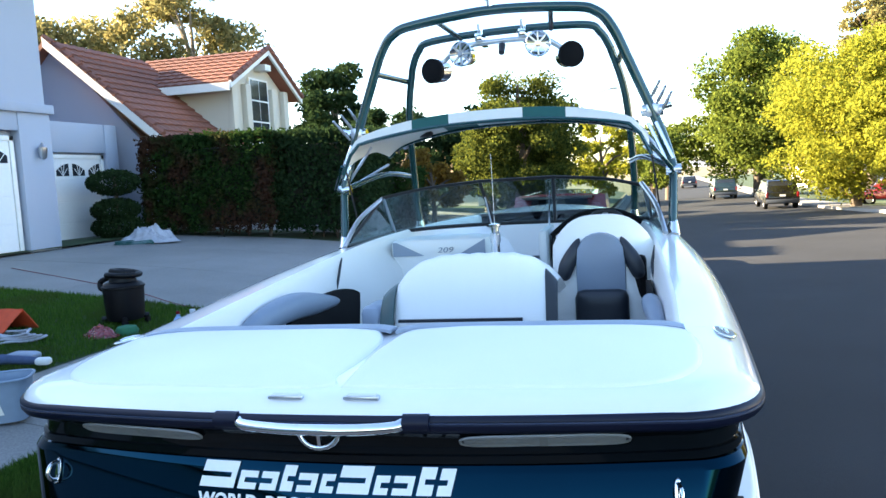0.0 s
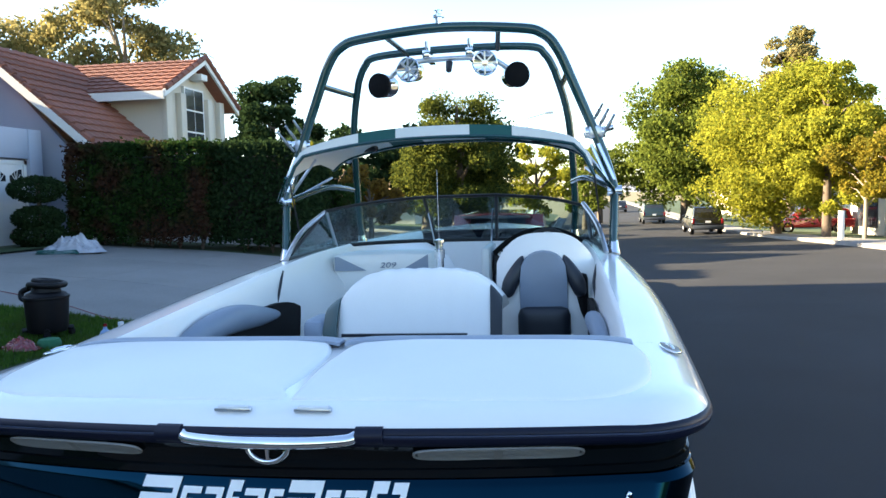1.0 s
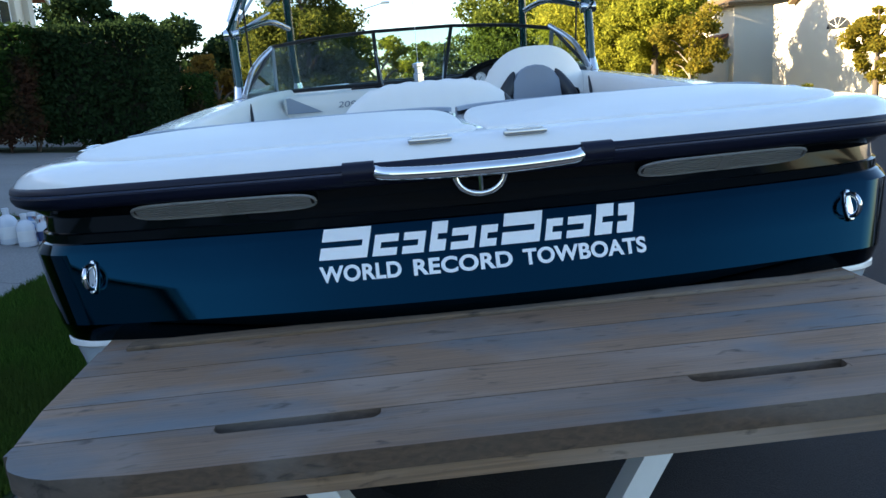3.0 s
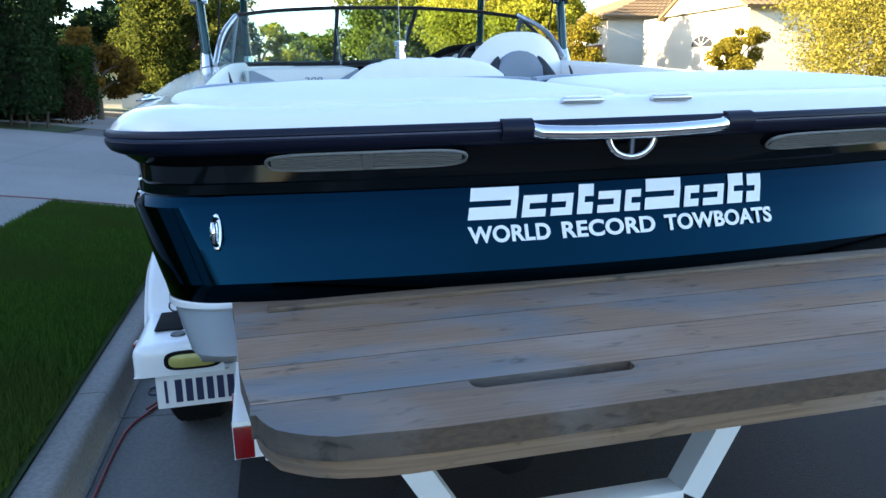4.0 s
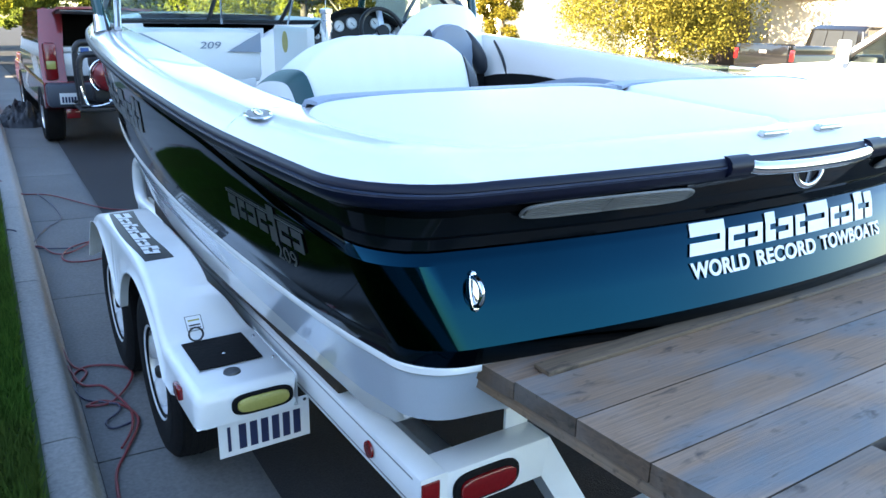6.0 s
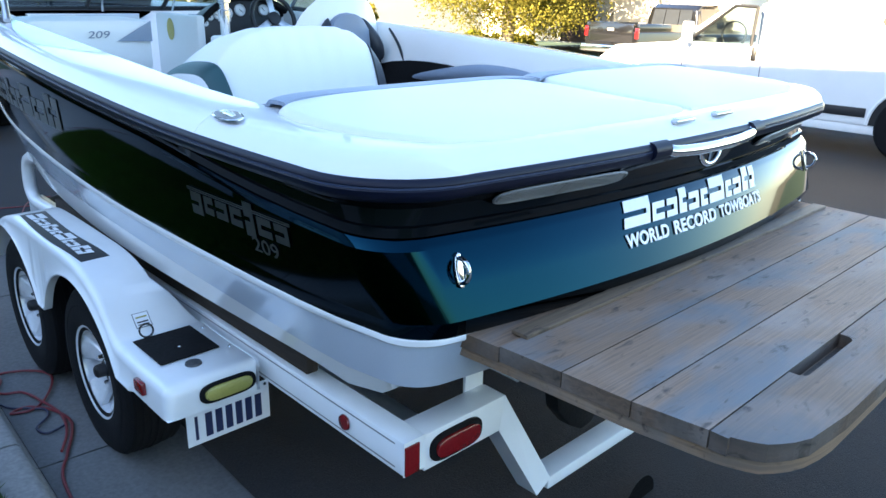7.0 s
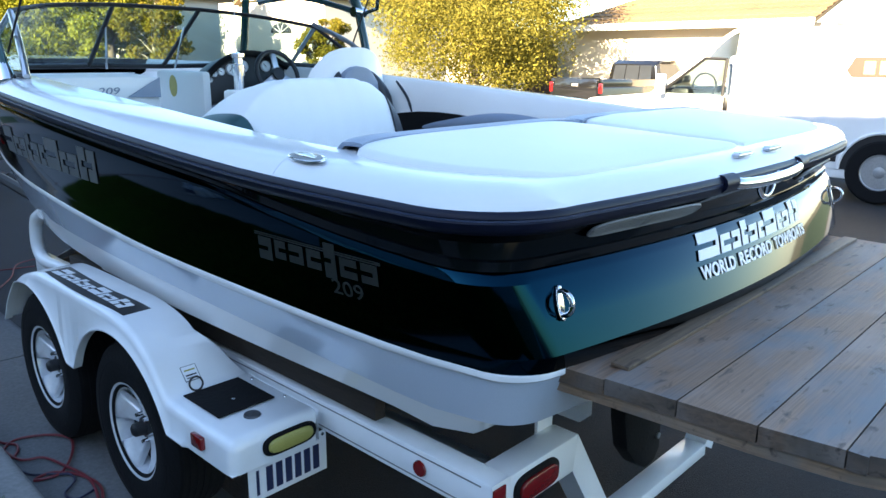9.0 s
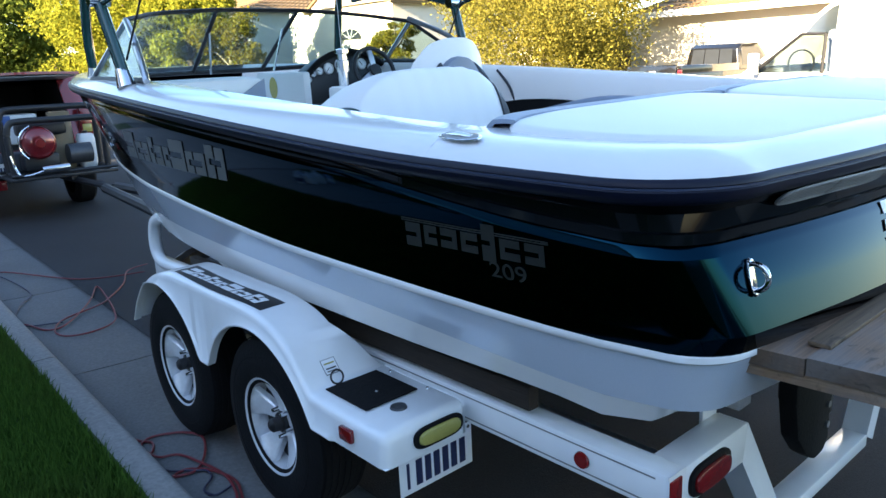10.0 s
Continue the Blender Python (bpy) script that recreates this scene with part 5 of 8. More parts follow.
def plank(y0, y1, z1, th):
    """A board across the platform between y0 (aft) and y1."""
    bm = bmesh.new()
    ny = 8 if y0 < -0.7 else 3
    ys = [y0 + (y1 - y0) * k / ny for k in range(ny + 1)]
    g = 0.0018
    left = [(-plat_half(y), y) for y in ys]
    right = [(plat_half(y), y) for y in ys[::-1]]
    poly = [(x, min(max(y, y0 + g), y1 - g)) for x, y in left + right]
    prism(poly, th, Matrix.Translation((0, 0, z1 - th)), 0, bm)
    return bm


M_plank_side = wood_mat("dark_plank_side", (0.13, 0.083, 0.052), (0.042, 0.029, 0.021), (0.07, 0.058, 0.046), 0.8, (8.0, 8.0, 20.0))


def dark_sides(ob):
    """Gives a board's upright faces a darker brown wood."""
    ob.data.materials.append(M_plank_side)
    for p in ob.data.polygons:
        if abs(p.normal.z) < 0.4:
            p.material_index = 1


SLOTS = ((-0.575, -0.275), (0.30, 0.60))
# wood colour darkened to stand in for shade down in the hand slots
M_slot_shade = mat("shaded_slot_wood", (0.085, 0.068, 0.055), 0.6, 0.0, 0.5, 40.0, 0.3)
M_batten = wood_mat("brown_batten", (0.17, 0.115, 0.07), (0.05, 0.036, 0.026), (0.09, 0.08, 0.07), 0.7, (0.6, 26.0, 26.0))
for i in range(5):
    y1, y0 = PY[i], PY[i + 1]
    if i < 4:
        dark_sides(part("plank", plank(y0, y1, 0.995 - (0.004 if i == 0 else 0), 0.040), M_wood, plat, smooth=False))
        continue
    # the last board, with two hand slots along its inner edge
    bm = plank(y0, y1 - 0.036, 0.995, 0.040)
    edges = [-plat_half(y1)] + [x for sl in SLOTS for x in sl] + [plat_half(y1)]
    for x0, x1 in zip(edges[::2], edges[1::2]):
        box(x0, x1, y1 - 0.0378, y1 - 0.0018, 0.955, 0.995, bm=bm)
    # rounded ends of the slots
    for x0, x1 in SLOTS:
        for xc, sx in ((x0, 1), (x1, -1)):
            arc = [(xc + sx * 0.024 * (1 - math.cos(a)), y1 - 0.0378 + 0.024 * (1 - math.sin(a))) for a in [math.pi / 2 * k / 6 for k in range(7)]]
            pts = [(xc, y1 - 0.0378)] + arc
            prism(pts if sx < 0 else pts[::-1], 0.038, Matrix.Translation((0, 0, 0.9565)), 0, bm)
    dark_sides(part("plank", bm, M_wood, plat, smooth=False))
for x0, x1 in SLOTS:
    part("slot_floor", box(x0, x1, PY[4] - 0.035, PY[4] - 0.003, 0.9550, 0.9575), M_slot_shade, plat, "bottom of the hand slot, darkened for shade")
part("batten", box(-0.90, 0.94, -0.15, -0.10, 0.995, 1.006, 0.002), M_batten, plat, "thin worn brown batten")
part("edge_board", prism([(sx * (plat_half(y) - 0.006), y + 0.004) for sx, rows in ((-1, range(25)), (1, range(24, -1, -1))) for y in [-0.798 + 0.80 * (k / 24) ** 1.6 for k in rows]], 0.030, Matrix.Translation((0, 0, 0.9245))), M_wood_edge, plat, "darker framing under the planks")
for s in (-1, 1):
    part("bracket", box(s * 0.55, s * 0.62, -0.5, 0.06, 0.86, 0.925, 0.004), M_white_gel, plat, "white bracket")
part("mount_block", box(-0.80, 0.80, -0.03, 0.10, 0.85, 0.924, 0.01), M_black, plat, "dark mount under the planks")
drive = thing("rudder", "dark rudder and exhaust outlet below the platform", "rudder")
flap = [(-0.44, 0.78), (-0.14, 0.78), (-0.14, 0.62), (-0.17, 0.50), (-0.165, 0.40), (-0.20, 0.36), (-0.26, 0.355), (-0.33, 0.40), (-0.40, 0.48), (-0.43, 0.60)]
part("flap", prism(flap, 0.06, Matrix(((1, 0, 0, 0), (0, 0, -1, 0.16), (0, 1, 0, 0), (0, 0, 0, 1))), 0.012), M_rubber, drive, "dark hanging flap with rounded corners")
for bx, bz in ((-0.20, 0.46), (-0.20, 0.53)):
    part("bolt", lathe([(0.0, 0.0), (0.0, 0.012), (0.012, 0.010), (0.014, 0.0)], 8, "Y", at=(bx, 0.092, bz)), M_vent, drive)
part("blade", box(-0.015, 0.015, 0.16, 0.34, 0.40, 0.62, 0.006), M_black, drive)
part("stock", tube([(0, 0.25, 0.58), (0, 0.25, 0.80)], 0.025, 10), M_black, drive)
part("exhaust", tube([(-0.45, 0.02, 0.80), (-0.45, 0.25, 0.82)], 0.06, 16), M_black, drive)

# boat and trailer stand a little heeled, with the kerbside wheels in the gutter
HEEL = Matrix.Translation((-1.24, 0, 0)) @ Matrix.Rotation(radians(-0.8), 4, "Y") @ Matrix.Translation((1.24, 0, 0))
for e in THINGS:
    e.matrix_world = HEEL @ e.matrix_world

# ---- ground ----
M_asphalt = mat("asphalt", (0.027, 0.029, 0.034), 0.85, 0.0, 0.6, 150.0, 0.5, big=0.5, spec=0.3)
M_concrete = mat("concrete", (0.250, 0.243, 0.233), 0.85, 0.0, 0.36, 60.0, 0.2, per_object=0.05, big=0.7)
M_gutter = mat("gutter_concrete", (0.125, 0.125, 0.125), 0.85, 0.0, 0.35, 60.0, 0.25, per_object=0.08, big=1.2)
M_soil = mat("lawn_soil", (0.030, 0.062, 0.013), 0.95, 0.0, 0.4, 25.0, 0.5, big=0.8)
M_dryland = mat("dry_land", (0.20, 0.17, 0.09), 0.95, 0.0, 0.4, 3.0, 0.2, big=0.2)


def shear(y):
    """The kerb line leans a little to starboard of the boat's heading."""
    return 0.024 * y


def fall(y):
    """The street dips a little further along."""
    return 1.3 * (1 - math.exp(-((max(0.0, y - 12.0) / 28.0) ** 2)))


def road_z(x, y):
    return 0.014 * min(11.0, max(0.0, x + 1.1)) - fall(y)


def lot_z(x, y):
    """The lots on the kerb side rise from the kerb to the garages."""
    d = max(0.0, -1.85 + shear(y) - x)
    return 0.14 + 1.02 * (1 - math.exp(-((d / 5.2) ** 1.15))) - 0.8 * fall(y)


def far_lot_z(x, y):
    return road_z(10.2, y) + 0.14 - 0.28 * min(1.0, max(0, (x - 12) / 6))


def ground_sheet(name, xs, ys, fz, material, label, cat, lean=0.0, parent=None):
    bm = bmesh.new()
    vs = [[bm.verts.new((x + lean * y, y, fz(x + lean * y, y))) for y in ys] for x in xs]
    for i in range(len(xs) - 1):
        for j in range(len(ys) - 1):
            bm.faces.new((vs[i][j], vs[i + 1][j], vs[i + 1][j + 1], vs[i][j + 1]))
    return tagged(part(name, bm, material), label, cat, "", "structure")


def span(a, b, n):
    return [a + (b - a) * k / n for k in range(n + 1)]


YS = span(-60, -6, 18) + span(-5, 40, 60) + span(42, 200, 40)
ground_sheet("ground", span(-400, -80, 6) + span(-70, 70, 20) + span(80, 400, 6), [-400, -200] + YS + [300, 500, 900], lambda x, y: (road_z(9, y) if y < 200 else road_z(9, 200)) - 0.45, M_dryland, "dry ground reaching to the horizon", "ground")
ground_sheet("road", [-1.09 + (10.2 + 1.09) * k / 24 for k in range(25)], YS, road_z, M_asphalt, "worn dark asphalt street in shade", "road", 0.026)
kerb = tagged(new("kerb"), "grey concrete kerb and gutter along the street", "kerb", "", "structure")


def sweep_y(profile, ys, fz, material, name, parent):
    bm = bmesh.new()
    rows = [[bm.verts.new((x + shear(y), y, z + fz(y))) for x, z in profile] for y in ys]
    for A, B in zip(rows, rows[1:]):
        for k in range(len(A) - 1):
            bm.faces.new((A[k], B[k], B[k + 1], A[k + 1]))
    bm.faces.new(rows[0])
    bm.faces.new(rows[-1][::-1])
    bmesh.ops.recalc_face_normals(bm, faces=bm.faces[:])
    return part(name, bm, material, parent, split=50)


for k in range(65):
    y = -40.0 + 2.0 * k - 0.35
    ys = span(y + 0.006, y + 2.0 - 0.006, 2)
    fz = lambda v: -fall(v)
    sweep_y([(-1.640, -0.2), (-1.640, 0.002), (-1.652, 0.010), (-1.662, 0.03), (-1.678, 0.10), (-1.686, 0.122), (-1.702, 0.136), (-1.725, 0.140), (-1.82, 0.140), (-1.82, -0.2)], ys, fz, M_concrete, "kerb_length", kerb)
    sweep_y([(-0.60, -0.2), (-0.60, -0.014), (-1.10, -0.010), (-1.30, -0.009), (-1.637, 0.001), (-1.637, -0.2)], ys, fz, M_gutter, "gutter_length", kerb)
YN = span(-30, -2, 14) + span(-1.9, 6.4, 28)
ground_sheet("parkway_lawn", [-1.82, -1.9] + span(-2.0, -3.15, 6), YN, lambda x, y: lot_z(x, y) + 0.012, M_soil, "mown lawn strip beside the kerb", "lawn", 0.024)
ground_sheet("front_lawn", span(-4.42, -10.4, 20), YN, lambda x, y: lot_z(x, y) + 0.012, M_soil, "mown front lawn beside the driveway", "lawn", 0.024)


def slabs(name, label, cat, x0, x1, nx, y0, y1, ny, lift, material, gap=0.012):
    """Concrete cast in slabs with open joints, each a piece of its own."""
    base = tagged(new(name), label, cat, "", "structure")
    for i in range(nx):
        for j in range(ny):
            xa, xb = x0 + (x1 - x0) * i / nx, x0 + (x1 - x0) * (i + 1) / nx
            ya, yb = y0 + (y1 - y0) * j / ny + gap / 2, y0 + (y1 - y0) * (j + 1) / ny - gap / 2
            g = gap / 2 if xb > xa else -gap / 2
            bm = bmesh.new()
            N = 3
            top = [[bm.verts.new((xa + g + (xb - xa - 2 * g) * a / N + shear(ya + (yb - ya) * b / N), ya + (yb - ya) * b / N, lot_z(xa + (xb - xa) * a / N + shear(ya + (yb - ya) * b / N), ya + (yb - ya) * b / N) + lift)) for b in range(N + 1)] for a in range(N + 1)]
            for a in range(N):
                for b in range(N):
                    bm.faces.new((top[a][b], top[a + 1][b], top[a + 1][b + 1], top[a][b + 1]))
            rim = [top[a][0] for a in range(N + 1)] + [top[N][b] for b in range(1, N + 1)] + [top[a][N] for a in range(N - 1, -1, -1)] + [top[0][b] for b in range(N - 1, 0, -1)]
            low = [bm.verts.new(v.co - Vector((0, 0, 0.12))) for v in rim]
            for k in range(len(rim)):
                q = (k + 1) % len(rim)
                bm.faces.new((rim[k], low[k], low[q], rim[q]))
            bmesh.ops.recalc_face_normals(bm, faces=bm.faces[:])
            part("slab", bm, material, base, split=30)
    return base


slabs("pavement", "grey concrete pavement of slabs between two lawns", "pavement", -3.16, -4.41, 1, -20.0, 6.4, 20, 0.016, M_concrete)
slabs("driveway", "pale concrete driveway cast in large slabs", "driveway", -1.825, -12.2, 4, 6.4, 14.2, 3, 0.014, M_concrete)
ground_sheet("joint_bed", [-1.83] + span(-2.2, -13, 16), span(-20, 20, 40), lambda x, y: lot_z(x, y) - 0.02, M_gutter, "packed base under the slabs", "ground", 0.024)
ground_sheet("verge", [-1.82] + span(-2.0, -2.98, 4), span(13.6, 17.4, 6), lambda x, y: lot_z(x, y) + 0.012, M_soil, "green verge by the letter box", "lawn", 0.024)
ground_sheet("hedge_bed", span(-5.0, -11.0, 10), span(14.1, 16.3, 4), lambda x, y: lot_z(x, y) + 0.012, M_soil, "dark planting bed under the hedge", "lawn", 0.024)
slabs("side_drive", "pale concrete side drive", "driveway", -1.825, -12.0, 3, 16.2, 22.5, 3, 0.014, M_concrete)
ground_sheet("verge_patch", [-1.82] + span(-2.0, -4.2, 4), span(22.5, 26.5, 6), lambda x, y: lot_z(x, y) + 0.012, M_soil, "small lawn patch along the street", "lawn", 0.024)
slabs("next_drive", "pale concrete drive further along", "driveway", -1.825, -12.0, 2, 26.5, 31.0, 2, 0.014, M_concrete)
ground_sheet("far_lawn", [-1.82] + span(-2.2, -40, 24), span(31.0, 90, 24), lambda x, y: lot_z(x, y) + 0.01, M_soil, "green lawns further along the street", "lawn", 0.024)
ground_sheet("back_garden", span(-60, -10.4, 16), span(-60, 60, 30), lambda x, y: lot_z(-14, y) - 0.03, M_soil, "garden ground round the houses", "ground")
ground_sheet("opposite_kerb", [10.2, 10.22, 10.40], YS, lambda x, y: road_z(10.2, y) + (0.14 if x > 10.21 + 0.026 * y else 0.0), M_concrete, "concrete kerb across the street", "kerb", 0.026)
ground_sheet("opposite_walk", [10.4, 11.2, 12.0], YS, lambda x, y: road_z(10.2, y) + 0.14, M_concrete, "concrete pavement across the street", "pavement", 0.026)
ground_sheet("opposite_drive", [12.0, 14, 17, 21.7], span(6.0, 14.0, 6), lambda x, y: far_lot_z(x, y) + 0.035, M_concrete, "concrete driveway across the street", "driveway", 0.026)
ground_sheet("opposite_lawn", span(12.0, 60.0, 20), YS, lambda x, y: far_lot_z(x, y) + 0.02, M_soil, "sunlit lawn across the street", "lawn", 0.026)

# ---- houses ----
M_stucco_blue = mat("grey_blue_stucco", (0.36, 0.40, 0.49), 0.9, 0.0, 0.10, 120.0, 0.3, big=0.6)
M_stucco_cream = mat("cream_stucco", (0.56, 0.52, 0.44), 0.9, 0.0, 0.10, 120.0, 0.3, big=0.6)
M_stucco_pale = mat("pale_stucco", (0.66, 0.60, 0.50), 0.9, 0.0, 0.08, 120.0, 0.3, big=0.6)
M_trim = mat("white_trim", (0.74, 0.74, 0.72), 0.5, 0.0, 0.06, 20.0, 0)
M_tile = mat("red_roof_tile", (0.23, 0.085, 0.052), 0.8, 0.0, 0.0, 30.0, 0.2, second=(0.14, 0.055, 0.040), per_object=0.2)
M_tile_tan = mat("tan_roof_tile", (0.20, 0.135, 0.065), 0.8, 0.0, 0.0, 30.0, 0.2, second=(0.13, 0.085, 0.045), per_object=0.15)
M_door = mat("white_garage_door", (0.74, 0.75, 0.76), 0.45, 0.0, 0.05, 15.0, 0)
M_fence = mat("dark_fence_wood", (0.06, 0.04, 0.03), 0.8, 0.0, 0.3, 20.0, 0.2)
tile_mesh = {}


def tiled_roof(parent, corners, rows, material, name="roof", thick=0.12):
    """A roof plane from eave-left, eave-right, ridge-right, ridge-left, with overlapping courses of tiles."""
    A, B, C, D = [Vector(c) for c in corners]
    n = (B - A).cross(D - A).normalized()
    if n.z < 0:
        n = -n
    bm = bmesh.new()
    lo = [bm.verts.new(p - n * thick) for p in (A, B, C, D)]
    hi = [bm.verts.new(p) for p in (A, B, C, D)]
    bm.faces.new(lo)
    bm.faces.new(hi)
    for i in range(4):
        bm.faces.new((lo[i], lo[(i + 1) % 4], hi[(i + 1) % 4], hi[i]))
    bmesh.ops.recalc_face_normals(bm, faces=bm.faces[:])
    roof = part(name, bm, material, parent, smooth=False)
    for r in range(rows):
        u0, u1 = r / rows, (r + 1.08) / rows
        a, b = A.lerp(D, u0), B.lerp(C, u0)
        c, d = B.lerp(C, min(u1, 1)), A.lerp(D, min(u1, 1))
        bm = bmesh.new()
        m = max(2, int((b - a).length / 0.32))
        top, bot, back = [], [], []
        for k in range(m * 2 + 1):
            t = k / (m * 2)
            h = 0.055 + (0.028 if k % 2 else 0.0)
            top.append(bm.verts.new(a.lerp(b, t) + n * h))
            bot.append(bm.verts.new(a.lerp(b, t) + n * 0.002))
            back.append(bm.verts.new(d.lerp(c, t) + n * (h - 0.045)))
        for k in range(m * 2):
            bm.faces.new((bot[k], bot[k + 1], top[k + 1], top[k]))
            bm.faces.new((top[k], top[k + 1], back[k + 1], back[k]))
        part("tile_course", bm, material, roof, smooth=False)
    return roof


def board(parent, a, b, w, h, material, name="fascia"):
    """A trim board from a to b, w thick and h high."""
    a, b = Vector(a), Vector(b)
    d = (b - a).normalized()
    s = d.cross(Vector((0, 0, 1))).normalized() * w / 2
    u = Vector((0, 0, h / 2)) if abs(d.z) < 0.9 else Vector((h / 2, 0, 0))
    bm = bmesh.new()
    vs = [bm.verts.new(p + i * s + j * u) for p in (a, b) for i, j in ((-1, -1), (1, -1), (1, 1), (-1, 1))]
    for q in ((3, 2, 1, 0), (4, 5, 6, 7), (0, 1, 5, 4), (1, 2, 6, 5), (2, 3, 7, 6), (3, 0, 4, 7)):
        bm.faces.new([vs[i] for i in q])
    bmesh.ops.recalc_face_normals(bm, faces=bm.faces[:])
    return part(name, bm, material, parent, smooth=False)


def garage_door(parent, x, y0, y1, z0, z1, fan=True):
    """A panelled door in a wall that faces +x, with a row of arched lights."""
    d = part("garage_door", box(x - 0.04, x + 0.02, y0, y1, z0, z1), M_door, parent, "white sectional garage door", smooth=False)
    n = 4
    for r in range(n):
        zz0, zz1 = z0 + (z1 - z0) * r / n, z0 + (z1 - z0) * (r + 1) / n
        part("panel", box(x + 0.02, x + 0.035, y0 + 0.01, y1 - 0.01, zz0 + 0.008, zz1 - 0.008, 0.004), M_door, d, smooth=False)
    m = max(2, round((y1 - y0) / 0.62))
    for k in range(m):
        ya, yb = y0 + (y1 - y0) * (k + 0.12) / m, y0 + (y1 - y0) * (k + 0.88) / m
        zb, zt = z1 - (z1 - z0) / n * 0.80, z1 - (z1 - z0) / n * 0.22
        arch = [(ya, zb), (yb, zb)] + [(ya + (yb - ya) * (1 - t / 8), zb + (zt - zb) * (0.45 + 0.55 * math.sin(math.pi * (t / 8) * 0.5 + (0 if k % 2 else math.pi / 2)))) for t in range(9)]
        M = Matrix(((0, 0, 1, x + 0.036), (1, 0, 0, 0), (0, 1, 0, 0), (0, 0, 0, 1)))
        w = part("light", prism(arch, 0.006, M), M_pane, d, "dark arched door light", smooth=False)
        for t in range(1, 5):
            ang = math.pi * t / 5
            part("muntin", tube([(x + 0.046, (ya + yb) / 2, zb), (x + 0.046, (ya + yb) / 2 + 0.30 * (yb - ya) * math.cos(ang) * 1.5, zb + (zt - zb) * math.sin(ang))], 0.008, 5), M_door, d)
    for a, b in (((x + 0.03, y0 - 0.06, z0), (x + 0.03, y0 - 0.06, z1 + 0.1)), ((x + 0.03, y1 + 0.06, z0), (x + 0.03, y1 + 0.06, z1 + 0.1))):
        part("jamb", box(x - 0.02, x + 0.05, a[1] - 0.05, a[1] + 0.05, z0, z1 + 0.1, 0.004), M_trim, parent)
    part("head", box(x - 0.02, x + 0.05, y0 - 0.11, y1 + 0.11, z1, z1 + 0.1, 0.004), M_trim, parent)


HALL = (-13.95, 6.08, -10.64, 3.30, 15.0)
gh = thing("garage_house", "grey-blue stucco two-storey house with white garage doors", "house", (-0.08, -0.06, 0.14))
# walls run on unseen to the back and south to block the sun
part("front_wall", box(-32.0, -10.70, -26.0, 10.95, 0.4, 6.6), M_stucco_blue, gh)
part("pier", box(-10.70, -10.48, 10.18, 11.0, 0.6, 3.62, 0.01), M_stucco_blue, gh)
part("lintel", box(-10.70, -10.50, -2.0, 10.18, 3.26, 3.62, 0.01), M_stucco_blue, gh)
part("belt_trim", box(-10.70, -10.40, -26.0, 11.06, 3.62, 3.80, 0.01), M_stucco_blue, gh)
part("upper_wall", box(-32.0, -10.55, -26.0, 10.98, 3.80, 6.6), M_stucco_blue, gh)
garage_door(gh, -10.62, 5.2, 10.0, 0.93, 3.06)
part("side_wing", box(-20.0, -12.15, 10.95, 15.2, 0.3, 3.55), M_stucco_blue, gh)
# unseen box added to stop sun leaking onto the driveway
part("sun_block_wing", box(-31.0, -18.5, 10.95, 15.0, 0.3, 6.7), M_stucco_blue, gh)
part("wing_pier", box(-12.15, -11.95, 14.50, 14.95, 0.3, 3.7, 0.01), M_stucco_blue, gh)
part("wing_head", box(-12.15, -11.98, 10.98, 14.50, 2.98, 3.7, 0.01), M_stucco_blue, gh)
garage_door(gh, -12.08, 12.75, 14.36, 0.80, 2.83)
# rear hall: its ridge runs along the street, the gable end looks down the drive
RX, RZ, EX, EZ, GY = HALL
gab = bmesh.new()
gab.faces.new([gab.verts.new(p) for p in ((EX - 0.5, GY + 0.35, 2.9), (RX, GY + 0.35, RZ - 0.15), (2 * RX - EX, GY + 0.35, 2.9), (2 * RX - EX, GY + 0.35, 0.3), (EX - 0.5, GY + 0.35, 0.3))])
part("gable_wall", thicken(gab, 0.15), M_stucco_blue, gh, smooth=False)
part("hall_wall", box(2 * RX - EX, EX - 0.5, GY + 0.4, 18.7, 0.3, 3.0), M_stucco_cream, gh)
tiled_roof(gh, ((EX, GY, EZ), (EX, 19.2, EZ), (RX, 19.2, RZ), (RX, GY, RZ)), 14, M_tile)
tiled_roof(gh, ((2 * RX - EX, 19.2, EZ), (2 * RX - EX, GY, EZ), (RX, GY, RZ), (RX, 19.2, RZ)), 6, M_tile)
board(gh, (EX, GY - 0.03, EZ - 0.06), (RX, GY - 0.03, RZ - 0.06), 0.06, 0.26, M_trim)
for k in range(13):
    a, b = Vector((EX, GY, EZ)).lerp(Vector((RX, GY, RZ)), k / 13), Vector((EX, GY, EZ)).lerp(Vector((RX, GY, RZ)), (k + 1.12) / 13)
    part("edge_tile", tube([a + Vector((0, 0.04, 0.09)), b + Vector((0, 0.04, 0.06))], [0.11, 0.085], 8), M_tile, gh, smooth=False)
# upper roof that shades the street, its unseen ridge and length added for that
tiled_roof(gh, ((-10.1, -26.6, 6.45), (-10.1, 11.6, 6.45), (-18.0, 11.6, 9.8), (-18.0, -22.0, 11.3)), 10, M_tile)
board(gh, (-10.08, -26.6, 6.40), (-10.08, 11.6, 6.40), 0.06, 0.2, M_trim)
part("roof_back", thicken(grid(lambda u, v: Vector((-32.4, 11.6, 6.45)).lerp(Vector((-32.4, -26.6, 6.45)), u).lerp(Vector((-18.0, 11.6, 9.8)).lerp(Vector((-18.0, -22.0, 11.3)), u), v), 6, 4), 0.1), M_tile, gh, smooth=False)
